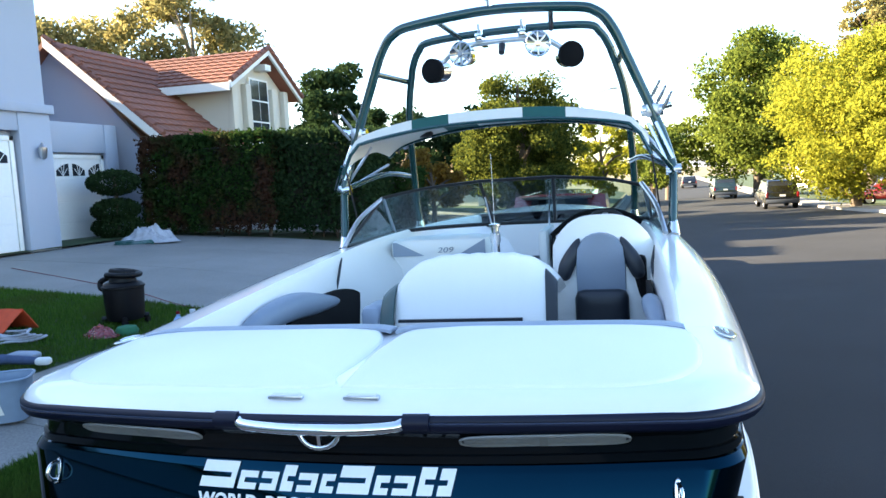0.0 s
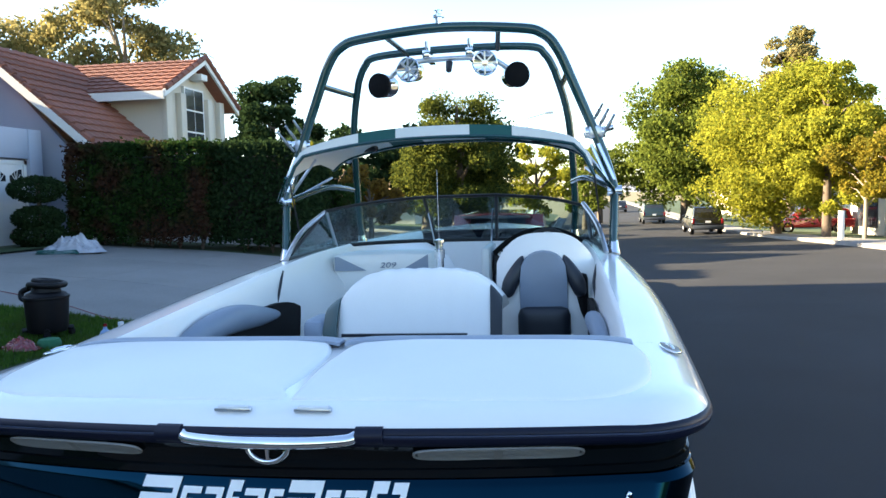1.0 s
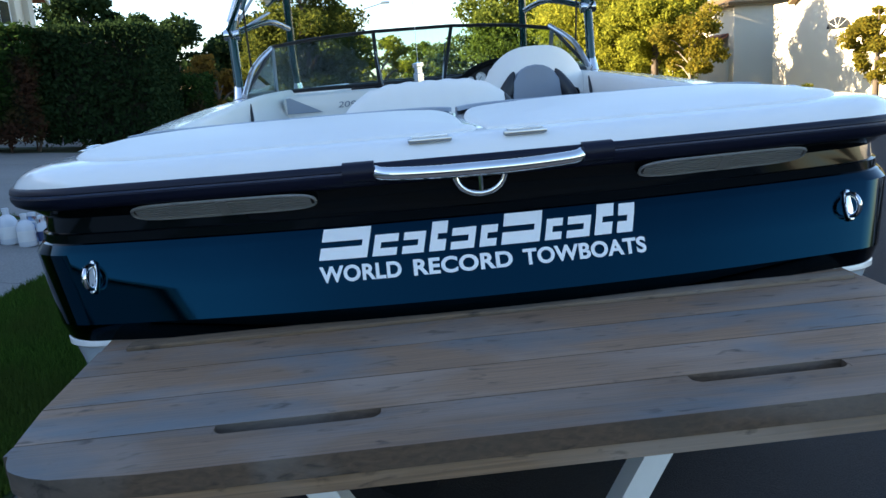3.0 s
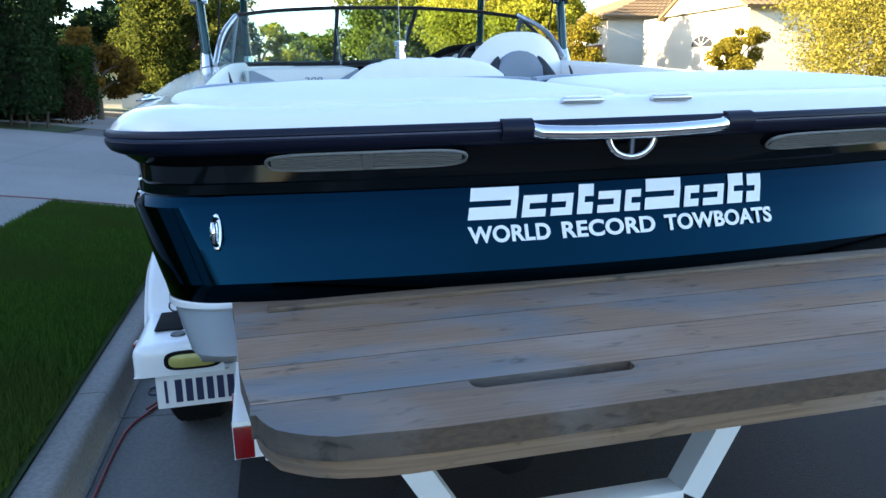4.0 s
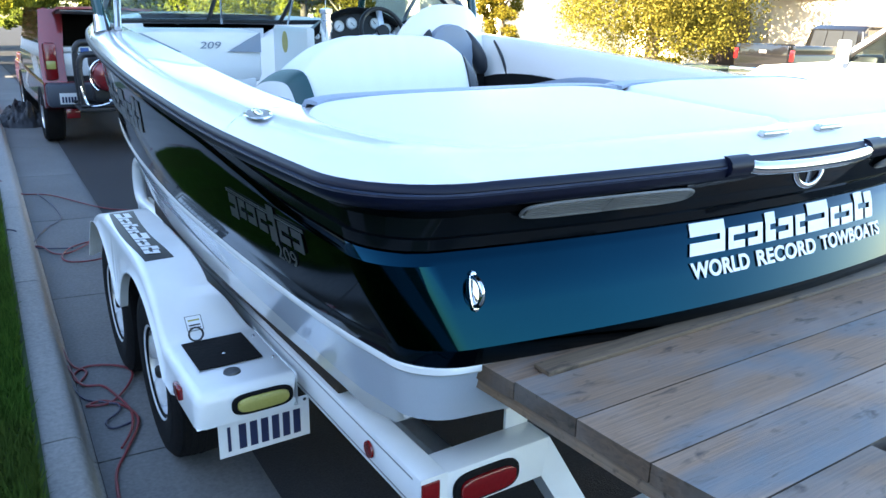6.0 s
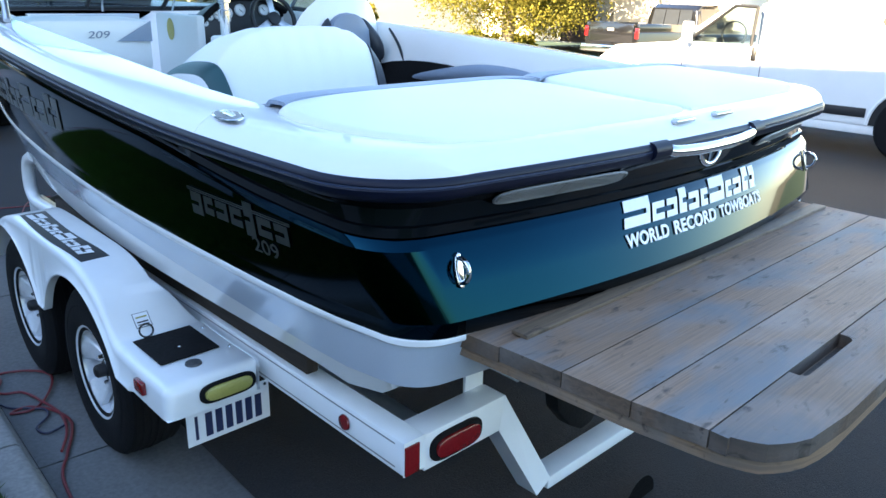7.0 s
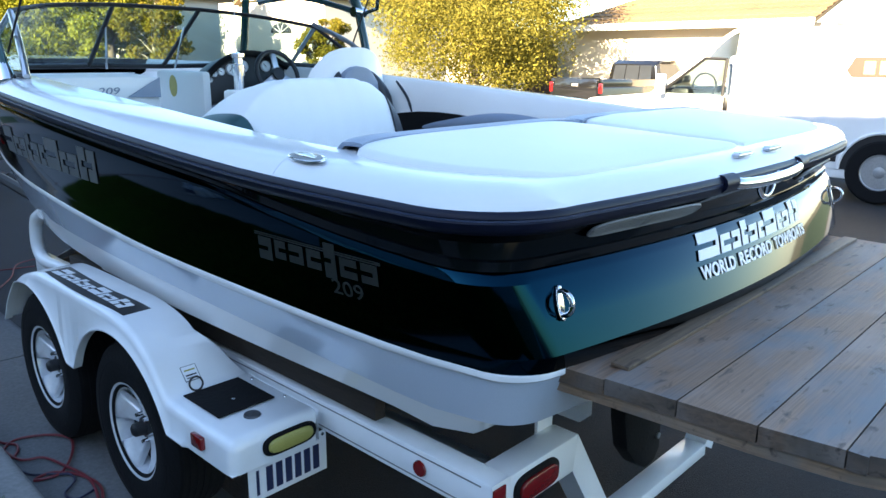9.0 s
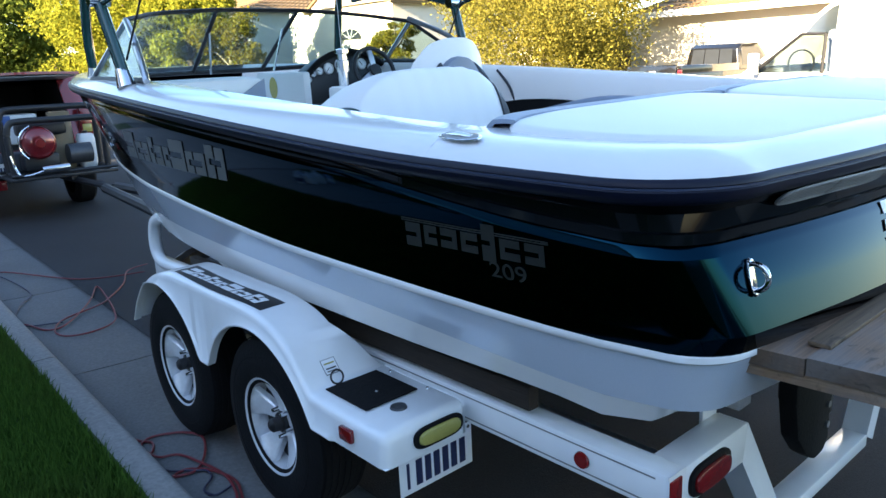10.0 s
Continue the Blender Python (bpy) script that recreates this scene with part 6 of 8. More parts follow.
part("roof_end", thicken(grid(lambda u, v: Vector((-10.1, 11.6, 6.45)).lerp(Vector((-32.4, 11.6, 6.45)), u).lerp(Vector((-18.0, 11.6, 9.8)), v), 6, 4), 0.1), M_tile, gh, smooth=False)
part("wall_lamp", lathe([(2.55, 0.03), (2.6, 0.07), (2.78, 0.09), (2.82, 0.05), (2.9, 0.0)], 8, "Z", at=(-10.36, 10.6, 0.15)), M_alu, gh, "small wall lantern")

gd = thing("gable_house", "cream stucco house with terracotta tile roof behind the hedge", "house", (-0.15, -0.10, 0.22))
part("wall", box(-20, -10.6, 18.5, 22.3, 0.3, 5.0), M_stucco_cream, gd)
gab = bmesh.new()
gab.faces.new([gab.verts.new(p) for p in ((-10.62, 18.5, 4.98), (-10.62, 22.3, 4.98), (-10.62, 20.5, 6.05))])
part("gable_wall", thicken(gab, 0.1), M_stucco_cream, gd, smooth=False)
tiled_roof(gd, ((-10.2, 18.0, 4.93), (-17.0, 18.0, 4.93), (-17.0, 20.5, 6.22), (-10.2, 20.5, 6.22)), 9, M_tile)
tiled_roof(gd, ((-17.0, 22.8, 4.85), (-10.2, 22.8, 4.85), (-10.2, 20.5, 6.22), (-17.0, 20.5, 6.22)), 6, M_tile)
for a, b in (((-10.18, 17.95, 4.86), (-10.18, 20.5, 6.16)), ((-10.18, 22.85, 4.78), (-10.18, 20.5, 6.16))):
    board(gd, a, b, 0.07, 0.2, M_trim)
for k in range(8):
    for ye, ze in ((17.98, 4.94), (22.82, 4.86)):
        a, b = Vector((-10.14, ye, ze)).lerp(Vector((-10.14, 20.5, 6.24)), k / 8), Vector((-10.14, ye, ze)).lerp(Vector((-10.14, 20.5, 6.24)), (k + 1.12) / 8)
        part("edge_tile", tube([a + Vector((0, 0, 0.07)), b + Vector((0, 0, 0.05))], [0.09, 0.075], 8), M_tile, gd, smooth=False)
board(gd, (-10.2, 17.96, 4.81), (-17.0, 17.96, 4.81), 0.06, 0.24, M_trim)
for y in (18.5, 19.35, 21.1, 21.95):
    part("pilaster", box(-10.6, -10.42, y, y + 0.32, 2.6, 5.05, 0.01), M_stucco_cream, gd)
part("bracket", box(-10.6, -10.2, 20.3, 20.7, 5.55, 5.75, 0.02), M_trim, gd)
w = part("window", box(-10.62, -10.52, 19.75, 21.0, 3.2, 5.3), M_trim, gd, "tall white-framed window", smooth=False)
for iy in range(2):
    for iz in range(3):
        part("pane", box(-10.52, -10.51, 19.82 + 0.57 * iy, 19.82 + 0.57 * iy + 0.53, 3.28 + 0.67 * iz, 3.28 + 0.67 * iz + 0.62), M_pane, w, smooth=False)

# houses across the street
rh = thing("tan_roof_house", "pale stucco house with a sunlit tan tile roof", "house", (1.0, -1.30, 0.74))
part("wall", box(21.0, 34, 7.6, 16.6, -1.0, 2.35), M_stucco_pale, rh)
tiled_roof(rh, ((20.3, 8.0, 2.40), (20.3, 17.1, 2.35), (26.8, 14.0, 4.6), (26.8, 8.0, 4.6)), 14, M_tile_tan)
tiled_roof(rh, ((34.5, 17.3, 2.35), (20.3, 17.1, 2.35), (26.8, 14.0, 4.6), (34.5, 14.0, 4.6)), 10, M_tile_tan)
board(rh, (20.28, 8.0, 2.33), (20.28, 17.1, 2.28), 0.06, 0.22, M_trim)
part("wing", box(21.8, 30.0, 16.6, 24.0, -0.4, 2.3), M_stucco_cream, rh)
w = part("entry_door", box(21.7, 21.8, 18.2, 19.2, -0.2, 1.9), M_fence, rh, "dark entry door", smooth=False)
part("side_gate", box(20.9, 21.0, 17.4, 18.9, -0.3, 1.55), M_fence, rh, "dark wooden side gate", smooth=False)
ah = thing("arch_window_house", "bright white stucco house with an arched window in its gable", "house", (-0.45, -0.15, 0.72))
part("wall", box(21.0, 33, 28.7, 38.2, -1.0, 4.0), M_stucco_pale, ah)
gab = bmesh.new()
gab.faces.new([gab.verts.new(p) for p in ((20.95, 28.7, 4.0), (20.95, 35.7, 4.0), (20.95, 32.2, 5.8))])
part("gable_wall", thicken(gab, 0.2), M_stucco_pale, ah, smooth=False)
tiled_roof(ah, ((20.6, 28.3, 3.9), (32, 28.3, 3.9), (32, 32.2, 5.9), (20.6, 32.2, 5.9)), 8, M_tile_tan)
tiled_roof(ah, ((32, 36.1, 3.9), (20.6, 36.1, 3.9), (20.6, 32.2, 5.9), (32, 32.2, 5.9)), 8, M_tile_tan)
MA = Matrix(((0, 0, -1, 20.94), (1, 0, 0, 32.2), (0, 1, 0, 2.35), (0, 0, 0, 1)))
wn_ = part("arched_window", prism([(0.85 * math.cos(math.pi * k / 16), 0.5 * math.sin(math.pi * k / 16)) for k in range(17)], 0.05, MA), M_pane, ah, "half-round window", smooth=False)
for k in range(1, 5):
    a = math.pi * k / 5
    part("muntin", tube([MA @ Vector((0, 0, 0.06)), MA @ Vector((0.85 * math.cos(a), 0.5 * math.sin(a), 0.06))], 0.012, 6), M_trim, wn_)
th = thing("two_storey_house", "pale two-storey house with hipped tile roofs", "house", (-0.43, 0.17, 0.42))
part("wall", box(20.5, 32, 41.5, 52, -1.5, 4.8), M_stucco_pale, th)
tiled_roof(th, ((20.0, 41.0, 4.8), (20.0, 52.5, 4.8), (25, 49.0, 6.6), (25, 44.5, 6.6)), 8, M_tile_tan)
tiled_roof(th, ((33.0, 41.0, 4.8), (20.0, 41.0, 4.8), (25, 44.5, 6.6), (31, 44.5, 6.6)), 8, M_tile_tan)
part("chimney", box(25, 26, 44, 45, 5.5, 7.6, 0.02), M_stucco_cream, th)
part("porch", box(18.8, 20.5, 42.2, 47, -1.5, 2.2), M_stucco_cream, th)
tiled_roof(th, ((18.3, 41.8, 2.2), (18.3, 47.4, 2.2), (20.5, 47.0, 3.2), (20.5, 42.2, 3.2)), 5, M_tile)
# dark slab on the solid porch stands in for its shaded opening
part("porch_shade", box(18.74, 18.8, 43.2, 46, -0.9, 1.6), M_pane, th, smooth=False)
for x0, y0, hh, ww in ((-16, 42, 3.2, 8), (-14, 60, 3.0, 9), (18, 66, 3.4, 9), (20, 88, 3.2, 10)):
    fh = thing("distant_house", "small distant house with low pitched roof", "house", group="distant houses")
    zb = road_z(9, y0) - 0.2
    part("wall", box(x0, x0 + ww, y0, y0 + 9, zb, zb + hh), M_stucco_pale, fh)
    tiled_roof(fh, ((x0 - 0.4, y0 - 0.4, zb + hh), (x0 + ww + 0.4, y0 - 0.4, zb + hh), (x0 + ww + 0.4, y0 + 4.5, zb + hh + 1.7), (x0 - 0.4, y0 + 4.5, zb + hh + 1.7)), 5, M_tile_tan)
    tiled_roof(fh, ((x0 + ww + 0.4, y0 + 9.4, zb + hh), (x0 - 0.4, y0 + 9.4, zb + hh), (x0 - 0.4, y0 + 4.5, zb + hh + 1.7), (x0 + ww + 0.4, y0 + 4.5, zb + hh + 1.7)), 5, M_tile_tan)
# low hills, with distance haze put into their pale colour
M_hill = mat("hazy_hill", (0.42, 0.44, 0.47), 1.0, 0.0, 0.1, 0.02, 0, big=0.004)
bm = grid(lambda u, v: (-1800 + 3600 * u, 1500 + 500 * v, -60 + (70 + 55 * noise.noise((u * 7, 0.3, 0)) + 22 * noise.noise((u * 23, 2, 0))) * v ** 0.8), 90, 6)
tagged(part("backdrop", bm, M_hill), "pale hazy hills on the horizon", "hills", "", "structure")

# ---- trees and hedges ----
def leaf_mat(name, c1, c2, trans=0.45, dead=None):
    m = bpy.data.materials.new(name)
    m.use_nodes = True
    nt = m.node_tree
    nt.nodes.clear()
    o, mix, df, tl = nt.nodes.new("ShaderNodeOutputMaterial"), nt.nodes.new("ShaderNodeMixShader"), nt.nodes.new("ShaderNodeBsdfDiffuse"), nt.nodes.new("ShaderNodeBsdfTranslucent")
    geo, ramp = nt.nodes.new("ShaderNodeNewGeometry"), nt.nodes.new("ShaderNodeMix")
    ramp.data_type = "RGBA"
    ramp.inputs[6].default_value, ramp.inputs[7].default_value = (*c1, 1), (*c2, 1)
    nt.links.new(geo.outputs["Random Per Island"], ramp.inputs[0])
    tint = ramp.outputs[2]
    if dead:
        co, no, cut, mx = nt.nodes.new("ShaderNodeTexCoord"), nt.nodes.new("ShaderNodeTexNoise"), nt.nodes.new("ShaderNodeMapRange"), nt.nodes.new("ShaderNodeMix")
        mx.data_type = "RGBA"
        no.inputs["Scale"].default_value, no.inputs["Detail"].default_value = 1.1, 6
        cut.inputs[1].default_value, cut.inputs[2].default_value = 0.47, 0.60
        nt.links.new(co.outputs["Object"], no.inputs[0])
        nt.links.new(no.outputs[0], cut.inputs[0])
        nt.links.new(cut.outputs[0], mx.inputs[0])
        nt.links.new(tint, mx.inputs[6])
        mx.inputs[7].default_value = (*dead, 1)
        tint = mx.outputs[2]
    nt.links.new(tint, df.inputs[0])
    nt.links.new(tint, tl.inputs[0])
    mix.inputs[0].default_value = trans
    nt.links.new(df.outputs[0], mix.inputs[1])
    nt.links.new(tl.outputs[0], mix.inputs[2])
    nt.links.new(mix.outputs[0], o.inputs[0])
    return m


L_yellow = leaf_mat("yellow_green_leaf", (0.32, 0.31, 0.036), (0.14, 0.165, 0.024), 0.5)
L_green = leaf_mat("green_leaf", (0.150, 0.182, 0.032), (0.068, 0.098, 0.022))
L_dark = leaf_mat("dark_leaf", (0.030, 0.055, 0.022), (0.016, 0.030, 0.013), 0.3)
L_hedge = leaf_mat("hedge_leaf", (0.030, 0.062, 0.016), (0.014, 0.030, 0.010), 0.3, (0.055, 0.030, 0.020))
L_euc = leaf_mat("gum_leaf", (0.280, 0.237, 0.098), (0.129, 0.129, 0.054))
L_pine = leaf_mat("pine_leaf", (0.120, 0.135, 0.024), (0.026, 0.042, 0.014))
L_gold = leaf_mat("golden_leaf", (0.30, 0.26, 0.05), (0.12, 0.118, 0.028), 0.5)
L_amber = leaf_mat("amber_leaf", (0.22, 0.17, 0.022), (0.12, 0.12, 0.02))
L_orange = leaf_mat("orange_leaf", (0.202, 0.122, 0.022), (0.115, 0.072, 0.022))
M_bark = mat("bark", (0.11, 0.085, 0.065), 0.9, 0.0, 0.4, 20.0, 0.6, stretch=(3, 3, 0.6))
M_bark_pale = mat("pale_bark", (0.26, 0.22, 0.17), 0.9, 0.0, 0.4, 20.0, 0.6, stretch=(3, 3, 0.6))
rng = np.random.default_rng(7)


def leaves_object(name, centres, size, material, parent, flat=0.0):
    """Many small pointed leaves, one island each, joined in one mesh."""
    n = len(centres)
    a = rng.normal(size=(n, 3))
    a /= np.linalg.norm(a, axis=1, keepdims=True)
    b = np.cross(a, rng.normal(size=(n, 3)))
    b /= np.linalg.norm(b, axis=1, keepdims=True)
    s = size * rng.uniform(0.6, 1.4, size=(n, 1))
    v = np.empty((n, 4, 3))
    v[:, 0], v[:, 1], v[:, 2], v[:, 3] = centres - a * s, centres + b * s * 0.5, centres + a * s, centres - b * s * 0.5
    me = bpy.data.meshes.new(name)
    me.vertices.add(n * 4)
    me.vertices.foreach_set("co", v.reshape(-1).astype(np.float32))
    me.loops.add(n * 4)
    me.loops.foreach_set("vertex_index", np.arange(n * 4, dtype=np.int32))
    me.polygons.add(n)
    me.polygons.foreach_set("loop_start", np.arange(0, n * 4, 4, dtype=np.int32))
    me.polygons.foreach_set("loop_total", np.full(n, 4, dtype=np.int32))
    me.update()
    me.materials.append(material)
    ob = new(name, me)
    ob.parent = parent
    return ob


def tree(name, label, base, height, crown_w, crown_low, material, bark, leaves, leaf, clumps=40, shape="round", trunk=0.16, lean=0.0, depth_w=None):
    """A tapered trunk with limbs and a crown of leaf clumps; shape: round, tall, cone, umbrella, tufts."""
    t = thing(name, label, "tree", base)
    r = np.random.default_rng(int(abs(base[0] * 131 + base[1] * 17)) + 3)
    top = Vector((lean, 0, height * 0.86))
    part("trunk", tube([(0, 0, -0.2), (0.03, 0.02, height * 0.25), (lean * 0.5, -0.03, height * 0.55), tuple(top)], [trunk * 1.25, trunk, trunk * 0.6, trunk * 0.15], 10), bark, t)
    cs = []
    for i in range(clumps):
        for _ in range(30):
            p = r.uniform(-1, 1, 3)
            q = math.sqrt(p[0] ** 2 + p[1] ** 2)
            h = (p[2] + 1) / 2
            lim = {"round": math.sqrt(max(0, 1 - (2 * h - 1) ** 2)) ** 0.8, "tall": max(0.0, math.sin(math.pi * min(1, h * 0.93 + 0.07))) ** 0.7 * (1 - 0.35 * h), "cone": (1 - h) ** 0.75 + 0.05, "umbrella": math.sqrt(max(0, 1 - h ** 2)) if h > 0.0 else 0, "tufts": 0.9 * math.sqrt(max(0, 1 - (2 * h - 1) ** 4))}[shape]
            if q < lim and (q > 0.35 * lim or r.random() < 0.35):
                break
        z = crown_low + (height - crown_low) * h
        cs.append((Vector((p[0] * crown_w / 2 + lean * h, p[1] * (depth_w or crown_w) / 2, z)), (0.10 + 0.07 * r.random()) * crown_w * (0.75 if shape in ("cone", "tall") else 1.0)))
    big = sorted(cs, key=lambda c: c[0].z)[:: max(1, clumps // 9)]
    for c, _ in big:
        z0 = max(crown_low * 0.7, min(c.z * 0.72, height * 0.7))
        k = z0 / (height * 0.86)
        s = Vector((lean * k, 0, z0))
        part("limb", tube([s, s.lerp(c, 0.5) + Vector((0, 0, 0.12 * (c - s).length)), c], [trunk * 0.42, trunk * 0.28, trunk * 0.08], 6), bark, t)
    pts = []
    per = leaves // clumps
    for c, rad in cs:
        d = r.normal(size=(per, 3))
        d /= np.linalg.norm(d, axis=1, keepdims=True)
        rr = rad * r.uniform(0.35, 1.0, size=(per, 1)) ** 0.6 * r.uniform(0.8, 1.25, size=(per, 1))
        pts.append(np.array(c) + d * rr * np.array([1.0, 1.0, 0.72]))
    leaves_object("crown", np.concatenate(pts), leaf, material, t)
    return t


def gz(x, y):
    return far_lot_z(x, y) if x > 10 else lot_z(x, y)


def hedge(name, label, x0, x1, y0, y1, z0, h, n, leaf, material, ragged=0.10):
    """A clipped hedge: a dark solid core with leaves over its faces."""
    t = thing(name, label, "hedge", ((x0 + x1) / 2, (y0 + y1) / 2, z0))
    a, b = (x1 - x0) / 2, (y1 - y0) / 2
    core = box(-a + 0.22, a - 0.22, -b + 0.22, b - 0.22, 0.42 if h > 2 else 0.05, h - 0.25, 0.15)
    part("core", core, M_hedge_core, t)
    r = np.random.default_rng(int(abs(x0 * 7 + y0)) + 11)
    areas = [2 * a * h, 2 * a * h, 2 * b * h, 2 * b * h, 4 * a * b]
    k = r.choice(5, size=n, p=np.array(areas) / sum(areas))
    u, v = r.uniform(-1, 1, n), r.uniform(0, 1, n)
    p = np.empty((n, 3))
    p[:, 0] = np.where(k < 2, u * a, np.where(k == 2, -a, np.where(k == 3, a, u * a)))
    p[:, 1] = np.where(k == 0, -b, np.where(k == 1, b, np.where(k < 4, u * b, (2 * v - 1) * b)))
    p[:, 2] = np.where(k < 4, (0.34 if h > 2 else 0.10) + v * (h - (0.34 if h > 2 else 0.10)), h)
    off = np.array([noise.noise(Vector(q) * 1.3) for q in p])[:, None]
    p += r.normal(size=(n, 3)) * ragged * 0.55 + off * ragged * 1.4 * np.array([0.7, 0.7, 0.5])
    leaves_object("foliage", p, leaf, material, t)
    if h > 2:
        for i in range(int(2 * a / 0.28)):
            x, y = -a + 0.3 + 0.28 * i + r.uniform(-0.08, 0.08), r.uniform(-b + 0.3, b * 0.3)
            part("stem", tube([(x, y, -0.05), (x + r.uniform(-0.1, 0.1), y + 0.04, 0.3), (x + r.uniform(-0.2, 0.2), y, 0.62)], [0.035, 0.026, 0.02], 6), M_bark, t)
    return t


M_hedge_core = mat("hedge_inside", (0.020, 0.022, 0.012), 1.0, 0.0, 0.5, 8.0, 0.5)
hedge("tall_hedge", "tall clipped dark green hedge beside the driveway", -10.7, -7.4, 13.92, 15.52, 0.78, 2.55, 26000, 0.055, L_hedge)
hedge("tall_hedge", "tall dark hedge with a rounded top", -7.4, -5.1, 14.34, 16.14, 0.66, 2.62, 20000, 0.055, L_dark)
hedge("low_hedge", "lower clipped green hedge along the lot", -7.43, -4.83, 16.94, 18.54, 0.68, 1.58, 14000, 0.055, L_hedge)
for x, y, z0, s in ((-10.98, 13.25, 0.95, 1.0),):
    tp = thing("topiary_shrub", "dark topiary shrub clipped into round tiers", "shrub", (x, y, z0))
    part("trunk", tube([(0, 0, 0), (0.05, 0, 0.8), (0, 0.03, 1.6)], 0.05, 8), M_bark, tp)
    for zc, rr in ((0.35, 0.50), (0.75, 0.48), (1.40, 0.52)):
        d = rng.normal(size=(4000, 3))
        d /= np.linalg.norm(d, axis=1, keepdims=True)
        leaves_object("tier", d * np.array([rr * 1.15, rr * 1.15, rr * 0.6]) * rng.uniform(0.75, 1.03, size=(4000, 1)) + np.array([0, 0, zc]), 0.035, L_dark, tp)

T = tree
T("gum_tree", "tall gum tree with olive crown behind the houses", (-21.32, 33.83, 0.58), 12.6, 8.0, 4.0, L_euc, M_bark_pale, 16000, 0.15, 60, "round", 0.3)
T("gum_tree", "tall gum tree with sparse olive crown", (-28.81, 32.77, 0.61), 11.2, 8.0, 4.5, L_euc, M_bark_pale, 10000, 0.15, 36, "tufts", 0.28)
T("shade_tree", "dark green broadleaf tree behind the hedge", (-12.49, 31.40, 0.12), 7.3, 4.0, 2.2, L_dark, M_bark, 11000, 0.12, 36, "round", 0.2)
T("shade_tree", "dark green broadleaf tree in shade", (-8.16, 26.93, 0.27), 4.5, 4.2, 1.0, L_dark, M_bark, 9000, 0.11, 28, "round", 0.16)
T("pine_tree", "bushy pine with a sunlit golden top", (-2.99, 25.27, 0.35), 5.7, 5.2, 0.8, L_pine, M_bark, 52000, 0.062, 110, "tall", 0.24)
T("pine_tree", "bushy dark pine in shade", (-4.87, 28.96, 0.08), 4.0, 4.5, 0.8, L_dark, M_bark, 9000, 0.12, 30, "round", 0.24)
T("garden_shrub", "low yellow-green shrub by the hedge", (-5.10, 20.45, 0.41), 2.5, 2.0, 0.4, L_orange, M_bark, 5000, 0.08, 18, "round", 0.08)
T("street_tree", "dark spreading tree at the kerb further along", (-4.62, 34.46, 0.13), 5.3, 6.6, 2.0, L_dark, M_bark, 15000, 0.14, 54, "round", 0.42)
T("street_tree", "round sunlit green tree beyond the tow vehicle", (-0.68, 40.99, -0.31), 4.9, 3.8, 0.8, L_yellow, M_bark, 9000, 0.11, 30, "round", 0.2)
T("street_tree", "round green tree at the bend of the street", (2.49, 56.02, -0.78), 5.6, 4.2, 1.2, L_green, M_bark, 8000, 0.13, 30, "round", 0.2)
T("street_tree", "green street tree at the far end of the street", (4.35, 72.03, -1.33), 7.6, 6.0, 2.0, L_green, M_bark, 8000, 0.16, 30, "round", 0.25)
T("street_tree", "tall green street tree shading the far kerb", (12.0, 70.10, -1.35), 14.2, 11.0, 1.6, L_green, M_bark, 42000, 0.19, 120, "round", 0.34)
T("street_tree", "broad yellow-green street tree in full sun", (12.2, 40.60, -0.70), 8.8, 8.4, 1.2, L_yellow, M_bark, 60000, 0.10, 130, "round", 0.24)
T("street_tree", "bright yellow-green street tree in full sun", (12.45, 33.59, -0.35), 8.1, 5.2, 1.3, L_yellow, M_bark, 46000, 0.085, 100, "tall", 0.18)
T("young_tree", "small orange-leaved tree on the lawn", (12.91, 30.50, -0.19), 4.6, 2.9, 1.6, L_amber, M_bark_pale, 7000, 0.085, 26, "round", 0.08)
T("conifer", "tall feathery conifer behind the street trees", (17.29, 56.13, -0.66), 15.0, 6.4, 3.0, L_euc, M_bark, 30000, 0.15, 130, "tall", 0.3)
T("conifer", "slim dark cypress behind the roofs", (28.58, 46.22, -0.50), 9.2, 1.5, 0.8, L_dark, M_bark, 4000, 0.12, 24, "tall", 0.14)
T("conifer", "slim dark cypress behind the roofs", (31.07, 47.24, -0.48), 9.0, 1.4, 0.8, L_dark, M_bark, 4000, 0.12, 24, "tall", 0.14)
T("spreading_tree", "spreading tree with layered sunlit golden foliage", (17.6, 16.5, 0.1), 6.0, 6.8, 0.9, L_gold, M_bark_pale, 90000, 0.048, 170, "round", 0.2)
T("orange_tree", "small orange-tinted tree by the far house", (17.22, 24.27, 0.25), 3.5, 2.0, 0.3, L_amber, M_bark, 14000, 0.055, 44, "round", 0.1)
for x, y, w in ((13.5, 25.5, 1.0), (17.5, 30.0, 1.3), (16.0, 20.0, 1.1), (19.0, 19.0, 1.0), (18.8, 37, 1.5), (20.2, 18.0, 0.8)):
    T("garden_shrub", "low rounded green shrub on the far lawn", (x, y, far_lot_z(x, y)), 0.9 * w, 1.3 * w, 0.1, L_yellow, M_bark, 1500, 0.06, 12, "round", 0.04)

# grass blades near the kerb
L_grass = leaf_mat("grass_blade", (0.085, 0.165, 0.028), (0.034, 0.080, 0.014), 0.3, (0.062, 0.100, 0.022))


